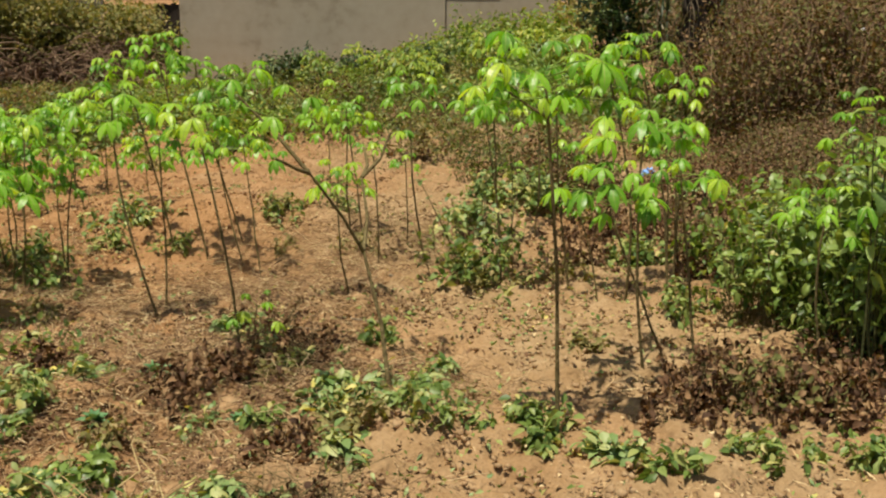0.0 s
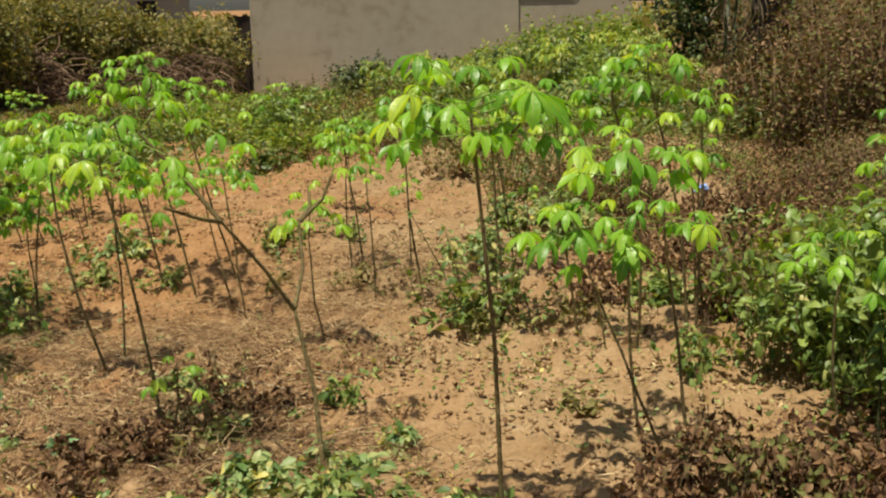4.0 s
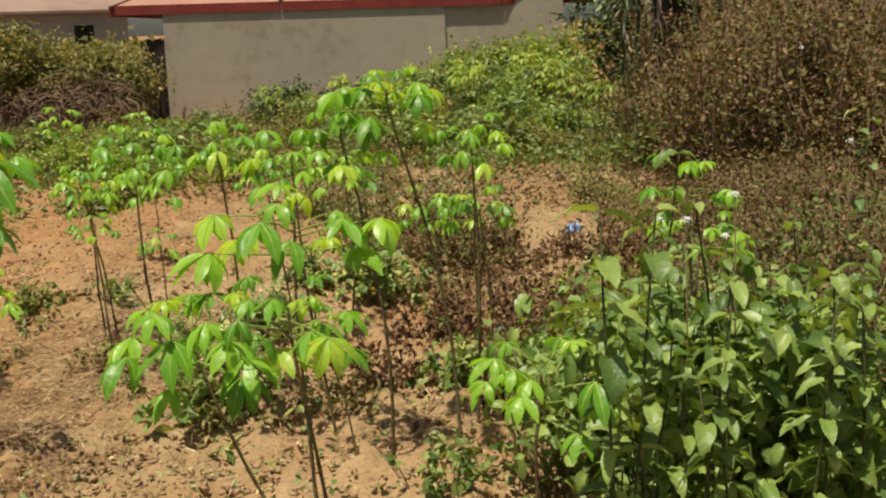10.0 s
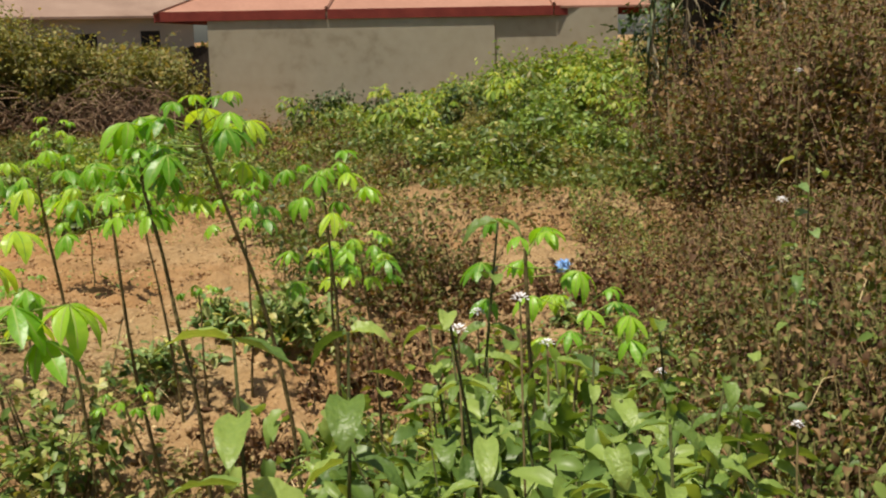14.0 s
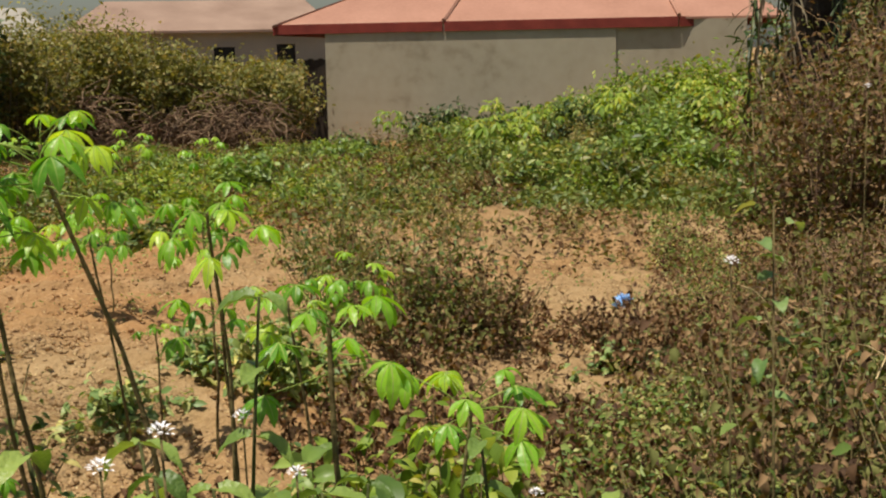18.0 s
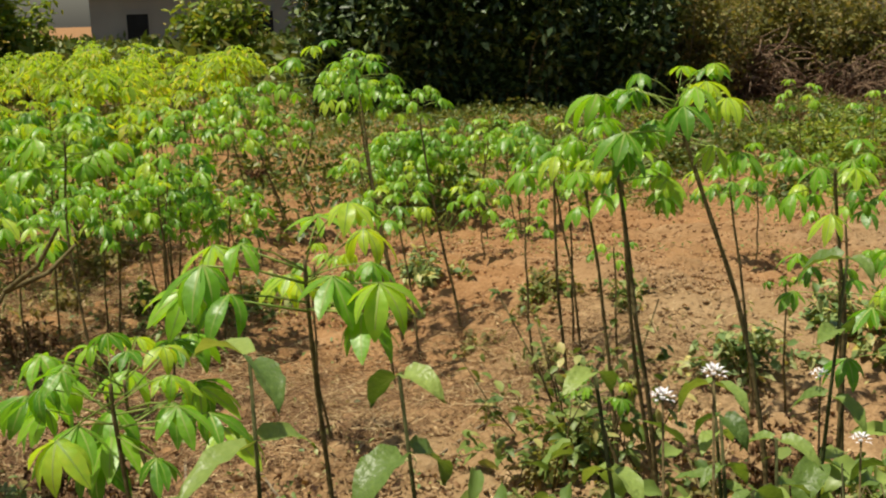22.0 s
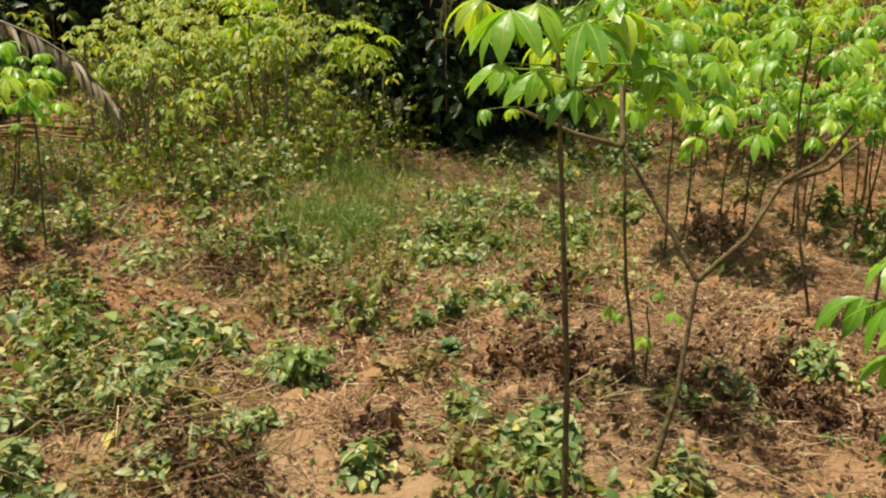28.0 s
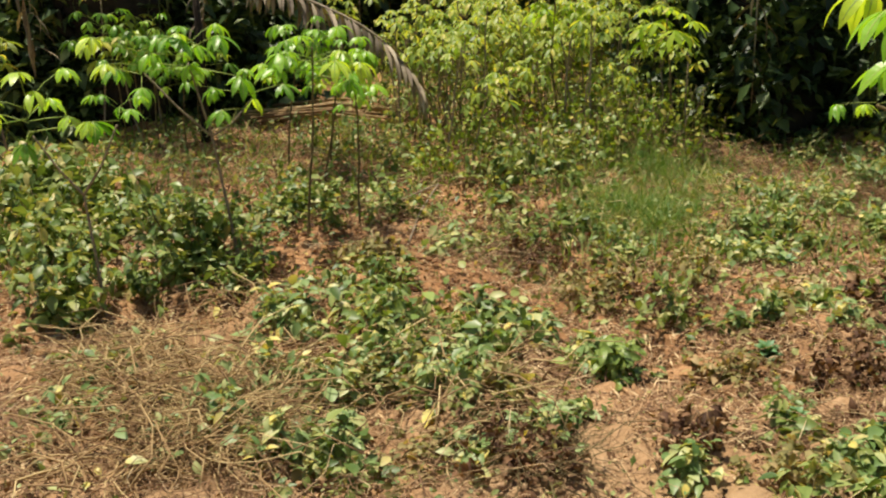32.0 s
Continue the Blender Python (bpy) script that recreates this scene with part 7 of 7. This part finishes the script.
def palm(x, y, tall, rad, fronds, dead, reach, seed, label):
    r = random.Random(seed)
    top = thing("oil_palm", (x, y, float(height(x, y))), label, "palm", "oil palms round the field")
    pts = [(r.uniform(-.03, .03), r.uniform(-.03, .03), tall * i / 12 - 0.05) for i in range(13)]
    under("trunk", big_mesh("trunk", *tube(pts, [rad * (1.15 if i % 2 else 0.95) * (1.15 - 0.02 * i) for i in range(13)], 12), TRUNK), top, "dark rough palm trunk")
    for k in range(22):
        a, z = k * 2.4, 0.15 + tall * 0.85 * k / 22
        under("leaf_base", big_mesh("leaf_base", *turned(tube([(rad * 0.8, 0, 0), (rad * 1.25, 0, 0.12), (rad * 1.3, 0, 0.26)], [0.05, 0.04, 0.015], 5), a, 0, 0, (0, 0, z)), TRUNK), top)
    for k in range(fronds + dead):
        a = k * 2.4 + r.uniform(-.3, .3)
        c0, s0 = math.cos(a), math.sin(a)
        if k < fronds:
            L, h0 = reach * r.uniform(0.8, 1.1), r.uniform(0.5, 1.1)
            pts = [(c0 * rad, s0 * rad, tall), (c0 * L * .35, s0 * L * .35, tall + h0 * .8), (c0 * L * .75, s0 * L * .75, tall + h0 * .6), (c0 * L, s0 * L, tall - h0 * .4)]
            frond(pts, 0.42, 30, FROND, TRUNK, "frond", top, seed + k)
        else:
            L = reach * r.uniform(0.35, 0.55)
            pts = [(c0 * rad, s0 * rad, tall), (c0 * L * .8, s0 * L * .8, tall + .1), (c0 * L, s0 * L, tall * 0.6), (c0 * L * .9, s0 * L * .9, tall * r.uniform(0.1, 0.3))]
            frond(pts, 0.35, 26, FROND_DRY if k % 2 else FROND, TRUNK, "hanging_frond", top, seed + k, 0.8, "withered frond hanging down")
    return top


palm(-5.75, 5.15, 2.4, 0.32, 9, 9, 2.2, 11, "oil palm with a dark trunk and hanging fronds")
palm(-5.9, 0.35, 2.3, 0.34, 9, 8, 2.4, 12, "oil palm with dark shaded trunk behind the weeds")
palm(-8.6, 6.8, 2.6, 0.30, 8, 6, 2.2, 14, "oil palm standing in the cassava field")
palm(3.6, 15.0, 2.7, 0.22, 6, 9, 1.5, 13, "palm with withered hanging fronds beside the house")
# dark-leaved masses added so their colour supplies the deep shade under the palms
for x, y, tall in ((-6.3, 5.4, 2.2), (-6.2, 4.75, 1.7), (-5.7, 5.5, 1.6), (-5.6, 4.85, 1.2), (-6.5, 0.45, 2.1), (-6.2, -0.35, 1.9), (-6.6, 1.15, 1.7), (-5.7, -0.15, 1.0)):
    brush_mass("shade_fill_growth", "dark leaf mass standing in for the deep shade under the palm", x, y, 0.5, 0.45, tall, 4000, 0.12, DARK, 30, category="undergrowth", bare=0.03, seed=int(y * 10) + 130, stalk_mat=TRUNK)
loose = thing("withered_palm_frond", (-4.83, 1.26, float(height(-4.83, 1.26))), "grey withered palm frond arching over the weeds", "palm frond")
frond([(0.00, 0.00, 1.12), (0.06, 0.40, 1.09), (0.10, 0.70, 0.96), (0.15, 1.07, 0.81), (0.18, 1.31, 0.61), (0.20, 1.47, 0.33)], 0.24, 52, FROND_DRY, STRAW, "frond", loose, 77, 0.9)
under("prop_stalk", big_mesh("prop_stalk", *tube([(0, 0, -0.03), (-0.02, 0, 0.56), (0, 0, 1.12)], [0.03, 0.025, 0.02], 6), TRUNK), loose)
pile = thing("palm_stalk_pile", (-5.9, 1.9, float(height(-5.9, 1.9))), "pile of bare dry palm stalks lying on the soil", "stalk pile")
pr = random.Random(19)
for k in range(18):
    side, lie, turn = pr.uniform(-0.35, 0.35), 0.03 + 0.016 * (k % 6), pr.uniform(-0.28, 0.28)
    half = pr.uniform(0.4, 0.75)
    under("stalk", big_mesh("stalk", *tube([(side - half * turn, -half + 0.1, lie), (side, 0.1, lie + 0.04), (side + half * turn, half + 0.1, lie * 0.7)], [0.011, 0.010, 0.006], 5), STRAW), pile)


# ---------------------------------------------------------------- small things
def stick(x0, y0, x1, y1, lift, rad, label, mid=None):
    a = np.array([x0, y0, float(height(x0, y0)) + rad])
    b2 = np.array([x1, y1, float(height(x1, y1)) + rad + lift])
    m = (a + b2) / 2 + np.array([0.02, -0.015, 0.02]) if mid is None else np.array(mid)
    top = thing("dry_stick", tuple(a), label, "stick", "dry sticks on the soil")
    under("shaft", big_mesh("shaft", *tube([a - a, m - a, b2 - a], [rad, rad * 0.9, rad * 0.6], 6), BARK_GREY), top)


stick(-0.92, 5.66, -0.30, 5.32, 0.01, 0.007, "pale dry stick lying on the slope")
stick(-0.27, 6.76, -0.13, 6.29, 0.00, 0.007, "short pale stick on the soil")
stick(-0.01, 6.91, 0.06, 6.41, 0.00, 0.007, "bent pale stick on bare soil")
stick(-0.87, 5.86, -0.18, 5.62, 0.00, 0.007, "pale stick lying between the plants")
stick(-2.79, 2.51, -3.66, 2.83, 0.12, 0.007, "bent pale stalk standing from the mound")
stick(-2.41, 2.72, -3.66, 2.83, 0.12, 0.007, "bent pale stalk leaning on the mound")
stick(0.10, 6.69, 0.08, 6.43, 0.00, 0.007, "pale stick on the soil")



def cabbage(x, y, size, seed):
    """A low rosette of crinkled blue-green leaves."""
    top = thing("leafy_rosette", (x, y, float(height(x, y))), "low blue-green leafy rosette on bare soil", "seedling", "rosettes on the soil")
    for k in range(16):
        ob = under("leaf", ROSETTE, top)
        ob.matrix_local = Matrix.Translation((0, 0, 0.01 + size * 0.25 * (k / 16))) @ Euler((0.2 * math.sin(k), -0.1 - 0.9 * k / 16, k * 2.4)).to_matrix().to_4x4() @ Matrix.Scale(size * (1.1 - 0.4 * k / 16), 4)


TEAL = foliage("rosette_leaf", [(0.0, (0.07, 0.18, 0.07)), (0.6, (0.14, 0.29, 0.12)), (1.0, (0.24, 0.40, 0.18))], 0.2)
ROSETTE = big_mesh("leaf", *blade(1, 0.6, 0.9, 4, 0.35, -0.3, 0.7), TEAL)
for k, (x, y, s) in enumerate(((-1.27, 4.06, 0.075), (-1.12, 4.44, 0.085), (-0.71, 4.01, 0.055), (-1.9, 4.6, 0.06), (-2.3, 4.4, 0.07), (-0.2, 5.35, 0.05))):
    cabbage(x, y, s, k)

bag = bmesh.new()
bmesh.ops.create_icosphere(bag, subdivisions=3, radius=0.075)
for w in bag.verts:
    w.co *= 0.7 + 0.75 * noise.noise(w.co * 26)
    w.co.z = max(-0.045, w.co.z * 0.8)
bmesh.ops.translate(bag, verts=bag.verts, vec=(0, 0, 0.045))
bag_mesh = bpy.data.meshes.new("plastic_wrapper")
bag.to_mesh(bag_mesh)
bag.free()
bag_mesh.materials.append(BLUE)
wrap = new("plastic_wrapper", bag_mesh)
wrap.location = (2.14, 10.7, float(height(2.14, 10.7)))
tagged(wrap, "crumpled light blue plastic wrapper on the soil", "litter")
